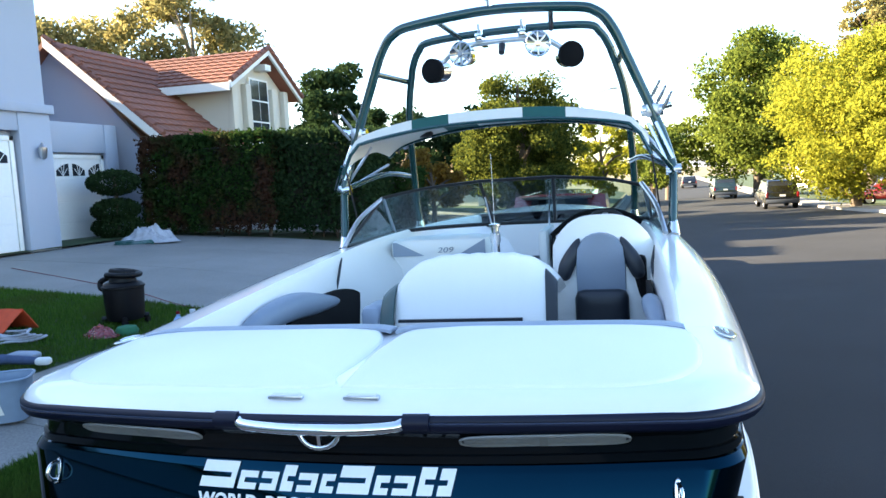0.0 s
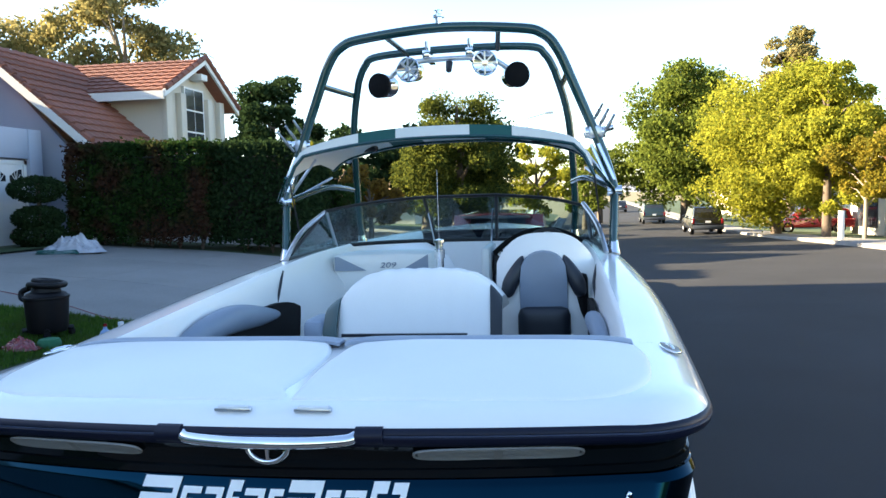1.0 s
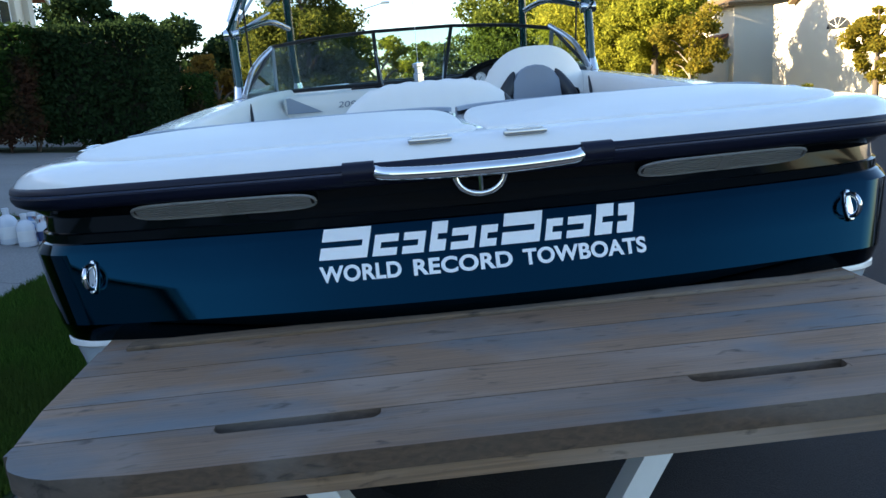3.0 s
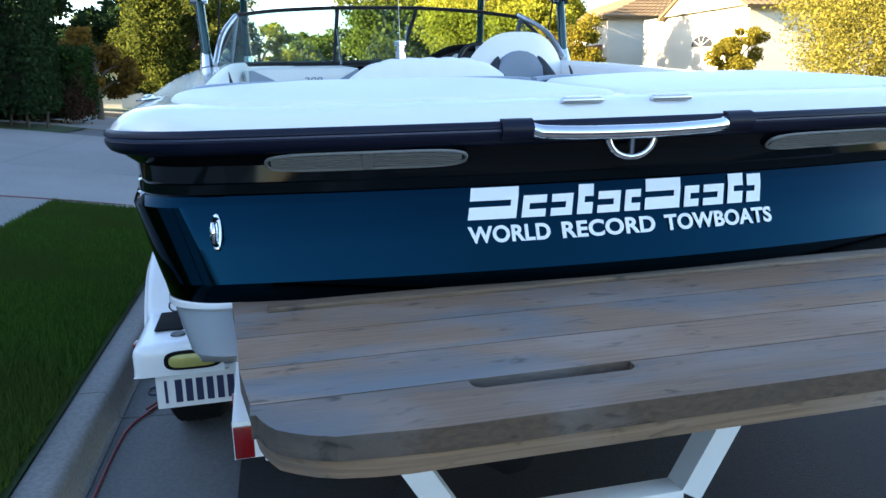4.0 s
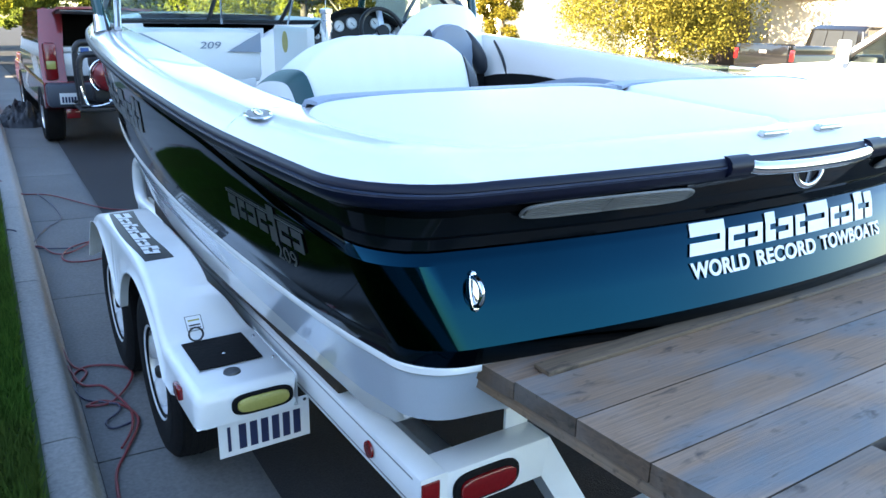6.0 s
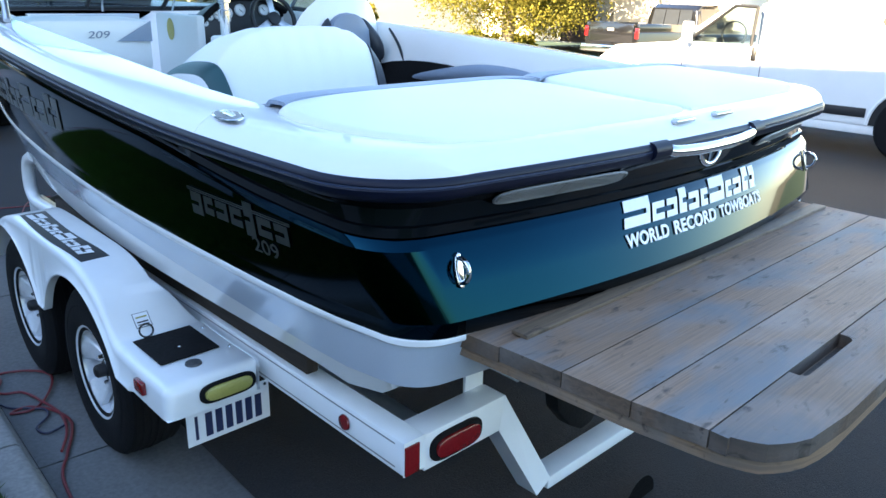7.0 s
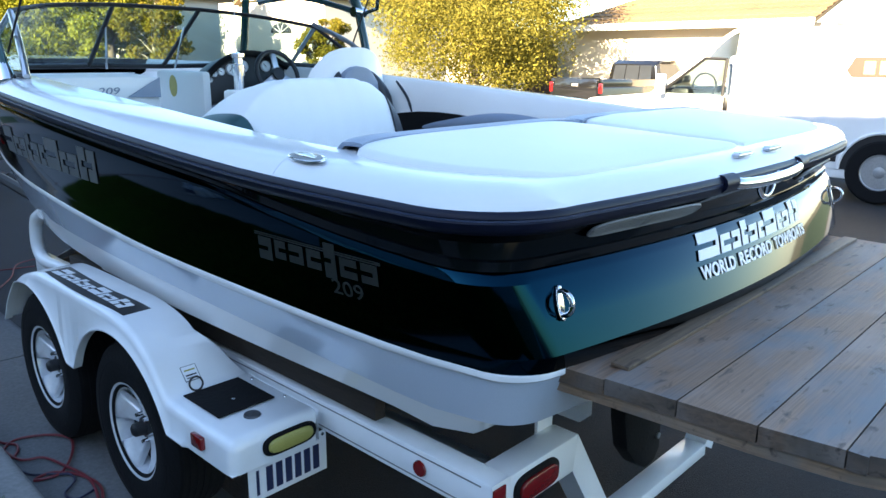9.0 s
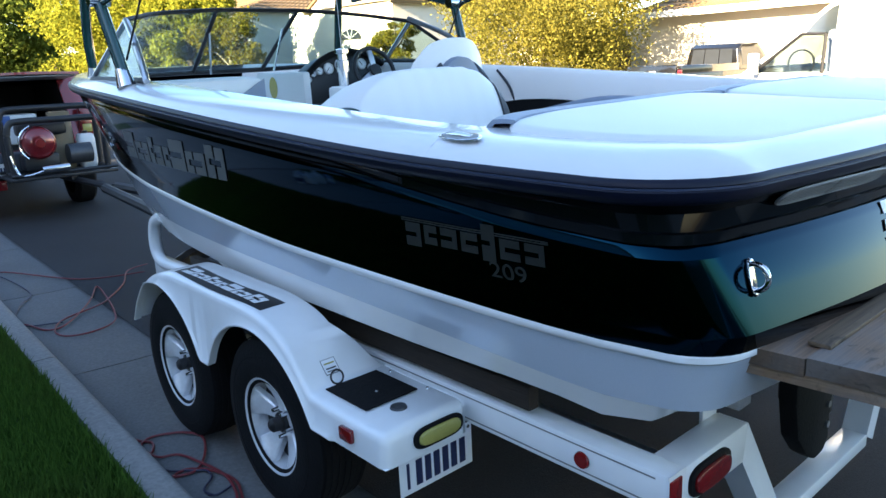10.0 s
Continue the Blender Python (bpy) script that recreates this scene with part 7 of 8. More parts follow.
def grass(x0, x1, y0, y1, n, h, name="grass"):
    r = np.random.default_rng(5)
    x, y = r.uniform(x0, x1, n), r.uniform(y0, y1, n)
    x = x + 0.024 * y
    z = np.array([lot_z(a, b) + 0.018 for a, b in zip(x, y)])
    ang, tilt, hh = r.uniform(0, math.tau, n), r.normal(0, 0.018, (n, 2)), h * r.uniform(0.5, 1.3, n)
    w = 0.005
    v = np.empty((n, 3, 3))
    v[:, 0] = np.stack([x - w * np.cos(ang), y - w * np.sin(ang), z], 1)
    v[:, 1] = np.stack([x + w * np.cos(ang), y + w * np.sin(ang), z], 1)
    v[:, 2] = np.stack([x + tilt[:, 0], y + tilt[:, 1], z + hh], 1)
    me = bpy.data.meshes.new(name)
    me.vertices.add(n * 3)
    me.vertices.foreach_set("co", v.reshape(-1).astype(np.float32))
    me.loops.add(n * 3)
    me.loops.foreach_set("vertex_index", np.arange(n * 3, dtype=np.int32))
    me.polygons.add(n)
    me.polygons.foreach_set("loop_start", np.arange(0, n * 3, 3, dtype=np.int32))
    me.polygons.foreach_set("loop_total", np.full(n, 3, dtype=np.int32))
    me.update()
    me.materials.append(L_grass)
    return tagged(new(name, me), "short mown green grass", "grass", "", "stuff")


grass(-3.12, -1.84, -3.0, 6.35, 150000, 0.055)
grass(-9.5, -4.42, -2.0, 6.35, 150000, 0.055)

# ---- vehicles ----
M_car_dark = mat("dark_car_paint", (0.012, 0.013, 0.016), 0.2, 0.3, 0.2, 300.0, 0, coat=1.0)
M_car_green = mat("dark_green_car_paint", (0.02, 0.035, 0.028), 0.25, 0.3, 0.2, 300.0, 0, coat=1.0)
M_car_red = mat("dark_red_car_paint", (0.20, 0.010, 0.014), 0.22, 0.3, 0.2, 300.0, 0, coat=1.0)
M_car_white = mat("white_van_paint", (0.78, 0.78, 0.77), 0.3, 0.0, 0.04, 4.0, 0, coat=0.7)
M_car_black = mat("black_truck_paint", (0.010, 0.010, 0.012), 0.2, 0.2, 0.2, 300.0, 0, coat=1.0)
M_bumper = mat("grey_bumper", (0.045, 0.055, 0.075), 0.5, 0.0, 0.2, 60.0, 0.1)
M_cabin = mat("dark_cabin", (0.012, 0.012, 0.013), 0.8, 0.0, 0.3, 20.0, 0)


def side_extrude(profile, half, bevel, taper=None):
    """A car body from its side outline (y, z), half as wide as half, leaning in above taper = (z0, z1, amount)."""
    bm = bmesh.new()
    L = [bm.verts.new((-half, y, z)) for y, z in profile]
    R = [bm.verts.new((half, y, z)) for y, z in profile]
    n = len(profile)
    bm.faces.new(L)
    bm.faces.new(R[::-1])
    for i in range(n):
        bm.faces.new((L[i], R[i], R[(i + 1) % n], L[(i + 1) % n]))
    bmesh.ops.recalc_face_normals(bm, faces=bm.faces[:])
    if taper:
        z0, z1, k = taper
        for v in bm.verts:
            t = min(1, max(0, (v.co.z - z0) / (z1 - z0)))
            v.co.x *= 1 - k * t
    if bevel:
        bmesh.ops.bevel(bm, geom=bm.edges[:], offset=bevel, segments=3, profile=0.6, affect="EDGES")
    return bm


def car_wheel(parent, x, y, r, w, rim=None):
    s = 1 if x > 0 else -1
    t = part("wheel", lathe([(-w / 2, r * 0.62), (-w / 2, r * 0.92), (-w * 0.36, r), (w * 0.36, r), (w / 2, r * 0.92), (w / 2, r * 0.62)], 32, "X", cap=False), M_rubber, parent, "black tyre on alloy rim")
    t.matrix_local = pose(x, y, r)
    part("sidewall", lathe([(s * w * 0.49, r * 0.64), (s * w * 0.47, r * 0.57)], 32, "X", cap=False), M_rubber, t)
    part("rim", lathe([(s * w * 0.42, r * 0.58), (s * w * 0.47, r * 0.55), (s * w * 0.38, r * 0.49), (s * w * 0.28, r * 0.42), (s * w * 0.34, r * 0.24), (s * w * 0.42, r * 0.18), (s * w * 0.44, 0.0)], 28, "X"), rim or M_alu, t)
    for k in range(8):
        a = k * math.tau / 8
        part("rim_hole", lathe([(s * w * 0.318, 0.0), (s * w * 0.345, r * 0.075)], 10, "X", at=(0, r * 0.385 * math.cos(a), r * 0.385 * math.sin(a)), cap=False), M_rubber, t)
    return t


def glass_quad(parent, pts, name="window", material=None, off=0.006, label="dark glass"):
    P = [Vector(p) for p in pts]
    n = (P[1] - P[0]).cross(P[2] - P[0]).normalized()
    bm = bmesh.new()
    a = [bm.verts.new(p + n * off) for p in P]
    b = [bm.verts.new(p - n * 0.004) for p in P]
    bm.faces.new(a)
    bm.faces.new(b[::-1])
    for i in range(len(P)):
        j = (i + 1) % len(P)
        bm.faces.new((a[i], b[i], b[j], a[j]))
    bmesh.ops.recalc_face_normals(bm, faces=bm.faces[:])
    return part(name, bm, material or M_pane, parent, label, smooth=False)


def estate_car(name, label, at, rz, paint, H=1.75, L=4.7, W=1.86):
    c = thing(name, label, "car", at, "parked cars", rz=rz)
    h, l = W / 2, L / 2
    z1 = H * 0.58
    part("body", side_extrude([(-l, 0.42), (-l - 0.02, 0.75), (-l + 0.05, z1), (l - 1.15, z1 - 0.02), (l - 0.2, z1 - 0.14), (l, 0.72), (l, 0.35), (-l, 0.35)], h, 0.06), paint, c)
    part("cabin", side_extrude([(-l + 0.06, z1 - 0.04), (-l + 0.28, H - 0.06), (-l + 0.5, H), (l - 2.0, H), (l - 1.15, z1 - 0.04)], h - 0.03, 0.05, (z1, H, 0.16)), paint, c)
    glass_quad(c, [(-h * 0.78, -l + 0.10, z1 + 0.03), (h * 0.78, -l + 0.10, z1 + 0.03), (h * 0.66, -l + 0.26, H - 0.12), (-h * 0.66, -l + 0.26, H - 0.12)], "rear_window")
    glass_quad(c, [(h * 0.76, l - 1.22, z1 + 0.02), (-h * 0.76, l - 1.22, z1 + 0.02), (-h * 0.64, l - 1.95, H - 0.08), (h * 0.64, l - 1.95, H - 0.08)], "windscreen")
    for s in (-1, 1):
        q = [(s * (h - 0.045), -l + 0.40, z1 + 0.03), (s * (h - 0.045), l - 1.42, z1 + 0.03), (s * (h - 0.135), l - 2.05, H - 0.12), (s * (h - 0.135), -l + 0.52, H - 0.12)]
        glass_quad(c, q[::-s], "side_window")
        part("tail_lamp", box(s * (h - 0.16), s * (h - 0.02), -l - 0.03, -l + 0.04, z1 - 0.28, z1 + 0.02, 0.01), M_red_lens, c, "red tail lamp")
        part("mirror", box(s * h, s * (h + 0.16), l - 1.5, l - 1.42, z1, z1 + 0.14, 0.02), paint, c)
        for y in (-l + 0.85, l - 0.9):
            car_wheel(c, s * (h - 0.10), y, 0.36, 0.22)
    part("bumper", box(-h + 0.04, h - 0.04, -l - 0.07, -l, 0.40, 0.62, 0.03), M_bumper, c)
    part("plate", box(-0.16, 0.16, -l - 0.045, -l - 0.03, 0.78, 0.90), M_plate, c)
    part("roof_rack", box(-h + 0.25, -h + 0.29, -l + 0.6, l - 2.1, H, H + 0.05, 0.01), M_black, c)
    part("roof_rack", box(h - 0.29, h - 0.25, -l + 0.6, l - 2.1, H, H + 0.05, 0.01), M_black, c)
    return c


estate_car("parked_car", "black sport utility car parked at the far kerb", (9.55, 47.5, road_z(9.5, 47)), -1, M_car_black)
estate_car("parked_car", "dark green minivan parked further along the street", (8.9, 69.0, road_z(8.9, 69)), -1, M_car_green, 1.8, 4.8, 1.95)
estate_car("parked_car", "dark red car on a drive behind the street trees", (15.8, 47.0, far_lot_z(15.8, 47) + 0.02), 90, M_car_red, 1.5)
estate_car("parked_car", "dark car parked far along the street", (8.6, 105.0, road_z(8.6, 105)), -1, M_car_dark, 1.6)

# white van
M_cast_grey = mat("grey_steel_wheel", (0.33, 0.33, 0.33), 0.45, 0.4, 0.2, 40.0, 0.05)
van = thing("white_van", "white commercial van with brown sign patch, in sunlight", "van", (8.62, -0.12, road_z(8.6, 2)))
part("body", side_extrude([(0.22, 0.42), (0.20, 1.20), (4.42, 1.22), (5.55, 1.10), (5.82, 0.92), (5.84, 0.40), (5.4, 0.36), (0.6, 0.36)], 1.0, 0.04), M_car_white, van)
part("cargo_body", side_extrude([(0.205, 1.18), (0.24, 1.7), (0.38, 2.02), (0.6, 2.08), (3.22, 2.10), (3.36, 2.08), (3.38, 1.18)], 1.0, 0.04, (1.1, 2.1, 0.09)), M_car_white, van)
part("cab_roof", thicken(grid(lambda u, v: ((2 * v - 1) * 0.90, 3.36 + 0.44 * u, 2.09 - 0.36 * u ** 1.6), 5, 6), 0.05), M_car_white, van)
wsn = part("windscreen", thicken(grid(lambda u, v: ((2 * v - 1) * (0.88 + 0.08 * u), 3.80 + 0.74 * u, 1.72 - 0.52 * u), 2, 2), 0.006), M_clear, van, smooth=False)
for s in (-1, 1):
    part("windscreen_pillar", tube([(s * 0.92, 3.78, 1.74), (s * 0.98, 4.54, 1.18)], 0.03, 6), M_car_white, van)
part("dashboard", box(-0.9, 0.9, 4.0, 4.4, 1.1, 1.30, 0.05), M_black, van)
for x in (-0.5, 0.5):
    part("cab_seat", puffy(x - 0.25, x + 0.25, 3.42, 3.55, 1.1, 1.75, 0.06), M_vinyl_grey, van)
part("sill_band", box(-1.012, -1.0, 1.95, 4.45, 0.47, 0.58, 0.003), M_black, van, "black side moulding")
part("sill", box(-0.99, -0.93, 0.6, 5.3, 0.27, 0.40, 0.02), M_car_white, van)
for y in (1.45, 4.90):
    for s in (-1, 1):
        car_wheel(van, s * 0.91, y, 0.385, 0.24, M_cast_grey)
        part("wheel_arch", tube([(s * 1.004, y + 0.47 * math.cos(a), 0.385 + 0.47 * math.sin(a)) for a in [math.pi * (k / 16) for k in range(17)]], 0.022, 6), M_car_white, van)
        # thin dark half disc on the closed body stands in for wheel-well shade
        part("arch_shadow", prism([(0.455 * math.cos(a), 0.455 * math.sin(a)) for a in [math.pi * k / 16 for k in range(17)]], 0.004, Matrix(((0, 0, -s * 1.0, s * 1.004), (1, 0, 0, y), (0, 1, 0, 0.385), (0, 0, 0, 1)))), M_cabin, van, "flat dark patch for the shade in the wheel well", smooth=False)
glass_quad(van, [(-0.985, 4.38, 1.20), (-0.985, 3.48, 1.20), (-0.945, 3.48, 1.67), (-0.945, 3.78, 1.69)], "door_window", M_clear, 0.012, "door window")
for a, b in (((-1.0, 4.40, 1.20), (-0.955, 3.77, 1.70)), ((-0.955, 3.77, 1.70), (-0.955, 3.47, 1.69)), ((-0.955, 3.47, 1.69), (-1.0, 3.47, 1.20))):
    part("window_frame", tube([a, b], 0.022, 6), M_black, van)
part("steering_wheel", tube([(-0.72 + 0.0, 3.86 + 0.17 * math.cos(a), 1.33 + 0.17 * math.sin(a)) for a in [math.tau * k / 20 for k in range(20)]], 0.014, 6, closed=True), M_black, van)
part("door_handle", box(-1.035, -1.0, 3.38, 3.44, 1.02, 1.20, 0.008), M_black, van)
part("mirror", box(-1.22, -1.03, 4.28, 4.36, 1.20, 1.48, 0.02), M_car_white, van)
for y in (3.30, 4.42):
    part("door_gap", box(-1.004, -0.999, y, y + 0.012, 0.6, 1.24), M_vent, van)
M_brown_sign = mat("brown_sign", (0.022, 0.012, 0.006), 0.5, 0.0, 0.1, 20.0, 0)
M_gold_sign = mat("gold_sign", (0.52, 0.43, 0.14), 0.5, 0.0, 0.1, 20.0, 0)
part("sign_patch", prism([(0.5, 1.49), (1.92, 1.49), (1.98, 1.57), (1.90, 1.73), (0.5, 1.73)], 0.004, Matrix(((0, 0, -1, -0.962), (1, 0, 0, 0), (0, 1, 0, 0), (0, 0, 0, 1)))), M_brown_sign, van, "brown sign patch", smooth=False)
for k in range(6):
    part("sign_bar", box(-0.972, -0.966, 0.82 + 0.17 * k, 0.94 + 0.17 * k, 1.53, 1.68), M_gold_sign, van, "gold bar")
for k in range(10):
    part("phone_bar", box(-1.008, -1.002, 3.50 + 0.055 * k, 3.535 + 0.055 * k, 1.10, 1.15), M_vent, van)

# black pickup on the opposite drive
pk = thing("black_pickup", "black pickup truck parked on the opposite drive", "pickup", (19.03, 11.12, far_lot_z(19.0, 11.1) + 0.035), rz=-97)
l, h = 2.75, 0.98
part("body", side_extrude([(-l, 0.5), (-l, 1.10), (-0.15, 1.12), (l - 1.3, 1.12), (l - 0.1, 1.02), (l, 0.8), (l, 0.45), (-l, 0.45)], h, 0.05), M_car_black, pk)
part("bed_floor", box(-h + 0.08, h - 0.08, -l + 0.08, -0.2, 1.06, 1.125), M_cabin, pk)
for s in (-1, 1):
    part("bed_side", box(s * (h - 0.09), s * (h - 0.005), -l + 0.02, -0.12, 1.06, 1.30, 0.02), M_car_black, pk)
    part("tail_lamp", box(s * (h - 0.11), s * (h + 0.006), -l - 0.022, -l + 0.03, 0.90, 1.18, 0.01), M_red_lens, pk, "red tail lamp")
    for y in (-l + 1.1, l - 0.95):
        car_wheel(pk, s * (h - 0.10), y, 0.39, 0.26)
part("tailgate", box(-h + 0.18, h - 0.18, -l - 0.02, -l + 0.05, 0.78, 1.29, 0.015), M_car_black, pk)
part("tailgate_badge", box(-0.12, 0.12, -l - 0.032, -l - 0.018, 1.08, 1.16, 0.004), M_vent, pk)
part("bumper", box(-h, h, -l - 0.16, -l, 0.50, 0.70, 0.03), M_chrome, pk)
part("cab", side_extrude([(-0.12, 1.08), (-0.06, 1.72), (0.15, 1.86), (1.0, 1.86), (1.75, 1.10)], h - 0.02, 0.05, (1.1, 1.86, 0.16)), M_car_black, pk)
for x0, x1 in ((-0.72, -0.28), (-0.25, 0.25), (0.28, 0.72)):
    glass_quad(pk, [(x0, -0.13, 1.26), (x1, -0.13, 1.26), (x1 * 0.95, -0.07, 1.70), (x0 * 0.95, -0.07, 1.70)], "rear_pane", M_pane)
for s in (-1, 1):
    q = [(s * (h - 0.045), 0.08, 1.24), (s * (h - 0.045), 1.38, 1.20), (s * (h - 0.14), 0.95, 1.74), (s * (h - 0.14), 0.12, 1.74)]
    glass_quad(pk, q[::-s], "side_window")
    part("mirror", box(s * h, s * (h + 0.2), 1.25, 1.32, 1.22, 1.42, 0.02), M_black, pk)

# red tow vehicle ahead of the boat, hatch up
tv = thing("red_tow_vehicle", "dark red sport utility vehicle with raised tailgate hitched to the trailer", "car", (-0.20, 0, 0))
hv = 0.75
part("lower_body", side_extrude([(9.56, 0.50), (9.52, 0.82), (13.0, 0.86), (14.25, 0.86), (14.4, 0.5), (14.1, 0.42), (9.8, 0.42)], hv, 0.05), M_car_red, tv)
part("bonnet", side_extrude([(12.6, 0.82), (12.7, 1.02), (13.9, 0.98), (14.3, 0.86)], hv - 0.02, 0.05), M_car_red, tv)
for s in (-1, 1):
    part("side_panel", thicken(grid(lambda u, v: (s * (hv - 0.02 - 0.12 * max(0.0, v - 0.3)), 9.55 + 0.22 * v + (3.55 - 0.22 * v - 0.75 * v) * u, 0.80 + 0.91 * v), 6, 6), 0.06), M_car_red, tv)
    q = [(s * (hv + 0.012 - 0.03), 9.85, 1.10), (s * (hv + 0.012 - 0.03), 12.6, 1.10), (s * (hv + 0.012 - 0.12), 12.2, 1.60), (s * (hv + 0.012 - 0.12), 9.98, 1.60)]
    glass_quad(tv, q[::-s], "side_window", None, 0.05)
    lamp = part("tail_lamp", box(s * (hv - 0.18), s * (hv - 0.03), 9.44, 9.54, 0.84, 1.30, 0.03), M_red_lens, tv, "tall red tail lamp")
    part("quarter_pillar", thicken(grid(lambda u, v: (s * (hv - 0.27 + 0.26 * u - 0.10 * max(0.0, v - 0.4)), 9.50 + 0.24 * v + 0.05 * u * u, 0.80 + 0.88 * v), 4, 6), 0.05), M_car_red, tv)
    part("lamp_lens", box(s * (hv - 0.16), s * (hv - 0.05), 9.432, 9.442, 0.98, 1.08, 0.01), M_amber_lens, lamp, "amber lens")
    for y in (10.1, 13.3):
        car_wheel(tv, s * (hv - 0.11), y, 0.37, 0.24)
part("roof", thicken(grid(lambda u, v: ((v * 2 - 1) * (hv - 0.11), 9.75 + 2.5 * u, 1.69 + 0.03 * math.sin(math.pi * v)), 4, 6), 0.05), M_car_red, tv)
part("windscreen", thicken(grid(lambda u, v: ((v * 2 - 1) * (hv - 0.12), 12.25 + 0.55 * u, 1.69 - 0.68 * u), 2, 2), 0.01), M_pane, tv)
part("cargo_floor", box(-hv + 0.08, hv - 0.08, 9.6, 12.6, 0.82, 0.87), M_cabin, tv)
part("side_trim", box(-hv + 0.22, -hv + 0.24, 9.76, 11.2, 0.87, 1.60), M_cabin, tv)
part("side_trim", box(hv - 0.24, hv - 0.22, 9.76, 11.2, 0.87, 1.60), M_cabin, tv)
part("headlining", box(-hv + 0.2, hv - 0.2, 9.85, 12.2, 1.64, 1.66), M_cabin, tv)
part("seat_back", box(-hv + 0.12, hv - 0.12, 11.2, 11.35, 0.86, 1.60, 0.04), M_cabin, tv)
part("hatch", thicken(grid(lambda u, v: ((v * 2 - 1) * (hv - 0.20), 9.74 - 0.62 * u, 1.68 + 0.045 * u + 0.015 * math.sin(math.pi * v)), 6, 6), 0.03), M_car_red, tv, "raised tailgate")
part("hatch_lining", box(-hv + 0.24, hv - 0.24, 9.14, 9.66, 1.635, 1.650, 0.003), M_vent, tv, "grey inner lining of the tailgate").matrix_local = Matrix.Translation((0, 9.74, 1.68)) @ Matrix.Rotation(radians(-4.2), 4, "X") @ Matrix.Translation((0, -9.74, -1.68))
part("bumper", box(-hv + 0.01, hv - 0.01, 9.26, 9.52, 0.52, 0.81, 0.05), M_bumper, tv, "blue-grey plastic bumper")
part("plate", box(-0.61, -0.36, 9.245, 9.256, 0.565, 0.70), M_plate, tv, "white number plate")
for k in range(6):
    part("plate_bar", box(-0.588 + 0.035 * k, -0.565 + 0.035 * k, 9.239, 9.245, 0.585, 0.655), M_blue_ink, tv)
part("low_reflector", box(-0.55, -0.39, 9.30, 9.36, 0.38, 0.50, 0.01), M_red_lens, tv)
part("hitch", tube([(0.25, 9.4, 0.46), (0.25, 7.5, 0.50)], 0.04, 8), M_black, tv)
cb = thing("cooler_box", "large white plastic cooler with blue latch in the open cargo bay", "cooler", (-0.42, 9.82, 0.872))
part("body", box(-0.34, 0.34, -0.18, 0.18, 0.0, 0.30, 0.04), M_white_paint, cb)
part("lid", box(-0.35, 0.35, -0.19, 0.19, 0.305, 0.37, 0.025), M_white_paint, cb, "white lid")
part("latch", box(-0.05, 0.05, -0.20, -0.18, 0.24, 0.36, 0.008), mat("blue_plastic", (0.05, 0.12, 0.35), 0.4, 0, 0.1, 30, 0), cb, "blue latch")
cr = thing("hitch_carrier", "black steel tray carried on the hitch behind the bumper", "rack")
part("tray", box(-0.66, 0.50, 8.66, 9.22, 0.53, 0.57, 0.01), M_black, cr)
for y in (8.66, 9.21):
    part("tray_rail", tube([(-0.66, y, 0.60), (0.50, y, 0.60)], 0.018, 8), M_black, cr)
part("receiver_bar", tube([(0.0, 9.6, 0.50), (0.0, 8.7, 0.51)], 0.035, 8), M_black, cr)
gen = thing("petrol_generator", "red petrol generator in a black tube frame on the carrier", "generator", (0, 0, 0.57))
for y, top in ((9.02, 0.755), (8.76, 0.625)):
    part("frame_loop", tube(smooth_line([(-0.60, y, 0.02), (-0.615, y, 0.30), (-0.615, y, top - 0.14), (-0.58, y, top - 0.03), (-0.47, y, top), (0.0, y, top), (0.30, y, top), (0.39, y, top - 0.03), (0.42, y, top - 0.14), (0.42, y, 0.02)], 5), 0.037, 12), M_black, gen, "thick black frame tube")
for x in (-0.60, 0.41):
    part("frame_foot", tube([(x, 8.70, 0.03), (x, 9.10, 0.03)], 0.028, 8), M_black, gen)
part("block", box(-0.46, -0.08, 8.84, 9.10, 0.05, 0.24, 0.03), M_black, gen)
part("cowl", lathe([(8.70, 0.0), (8.70, 0.07), (8.715, 0.135), (8.74, 0.175), (8.78, 0.192), (8.86, 0.192), (8.92, 0.17)], 32, "Y", at=(-0.30, 0, 0.37)), M_car_red, gen, "round red starter cowl")
part("starter_hub", lathe([(8.688, 0.0), (8.688, 0.05), (8.702, 0.06)], 20, "Y", at=(-0.30, 0, 0.37)), M_red_lens, gen)
part("cowl_guard", tube([(-0.30 + 0.215 * math.cos(a), 8.74, 0.37 + 0.215 * math.sin(a)) for a in [math.pi * (0.62 + 0.66 * k / 14) for k in range(15)]], 0.011, 8), M_chrome, gen, "chrome guard hoop")
part("fuel_tank", puffy(-0.48, 0.05, 8.86, 9.08, 0.44, 0.60, 0.05), M_black, gen, "black fuel tank")
part("alternator", lathe([(0.0, 0.0), (0.0, 0.12), (0.26, 0.12), (0.28, 0.0)], 20, "X", at=(0.04, 8.95, 0.20)), M_cast, gen, "dark alternator end")
part("muffler", tube([(-0.34, 8.64, 0.075), (-0.05, 8.64, 0.085)], 0.042, 14), M_chrome, gen, "polished silencer")
part("handle_rod", tube(smooth_line([(-0.63, 8.70, 0.26), (-0.60, 8.69, 0.12), (-0.56, 8.66, 0.035), (-0.46, 8.65, 0.03), (-0.34, 8.645, 0.06)], 5), 0.014, 8), M_chrome, gen, "bent chrome rod")
M_tan = mat("tan_plastic", (0.30, 0.24, 0.16), 0.6, 0.0, 0.2, 20.0, 0.05)
tc = thing("storage_case", "tan plastic case standing on the hitch carrier", "case", (0.04, 9.14, 0.572))
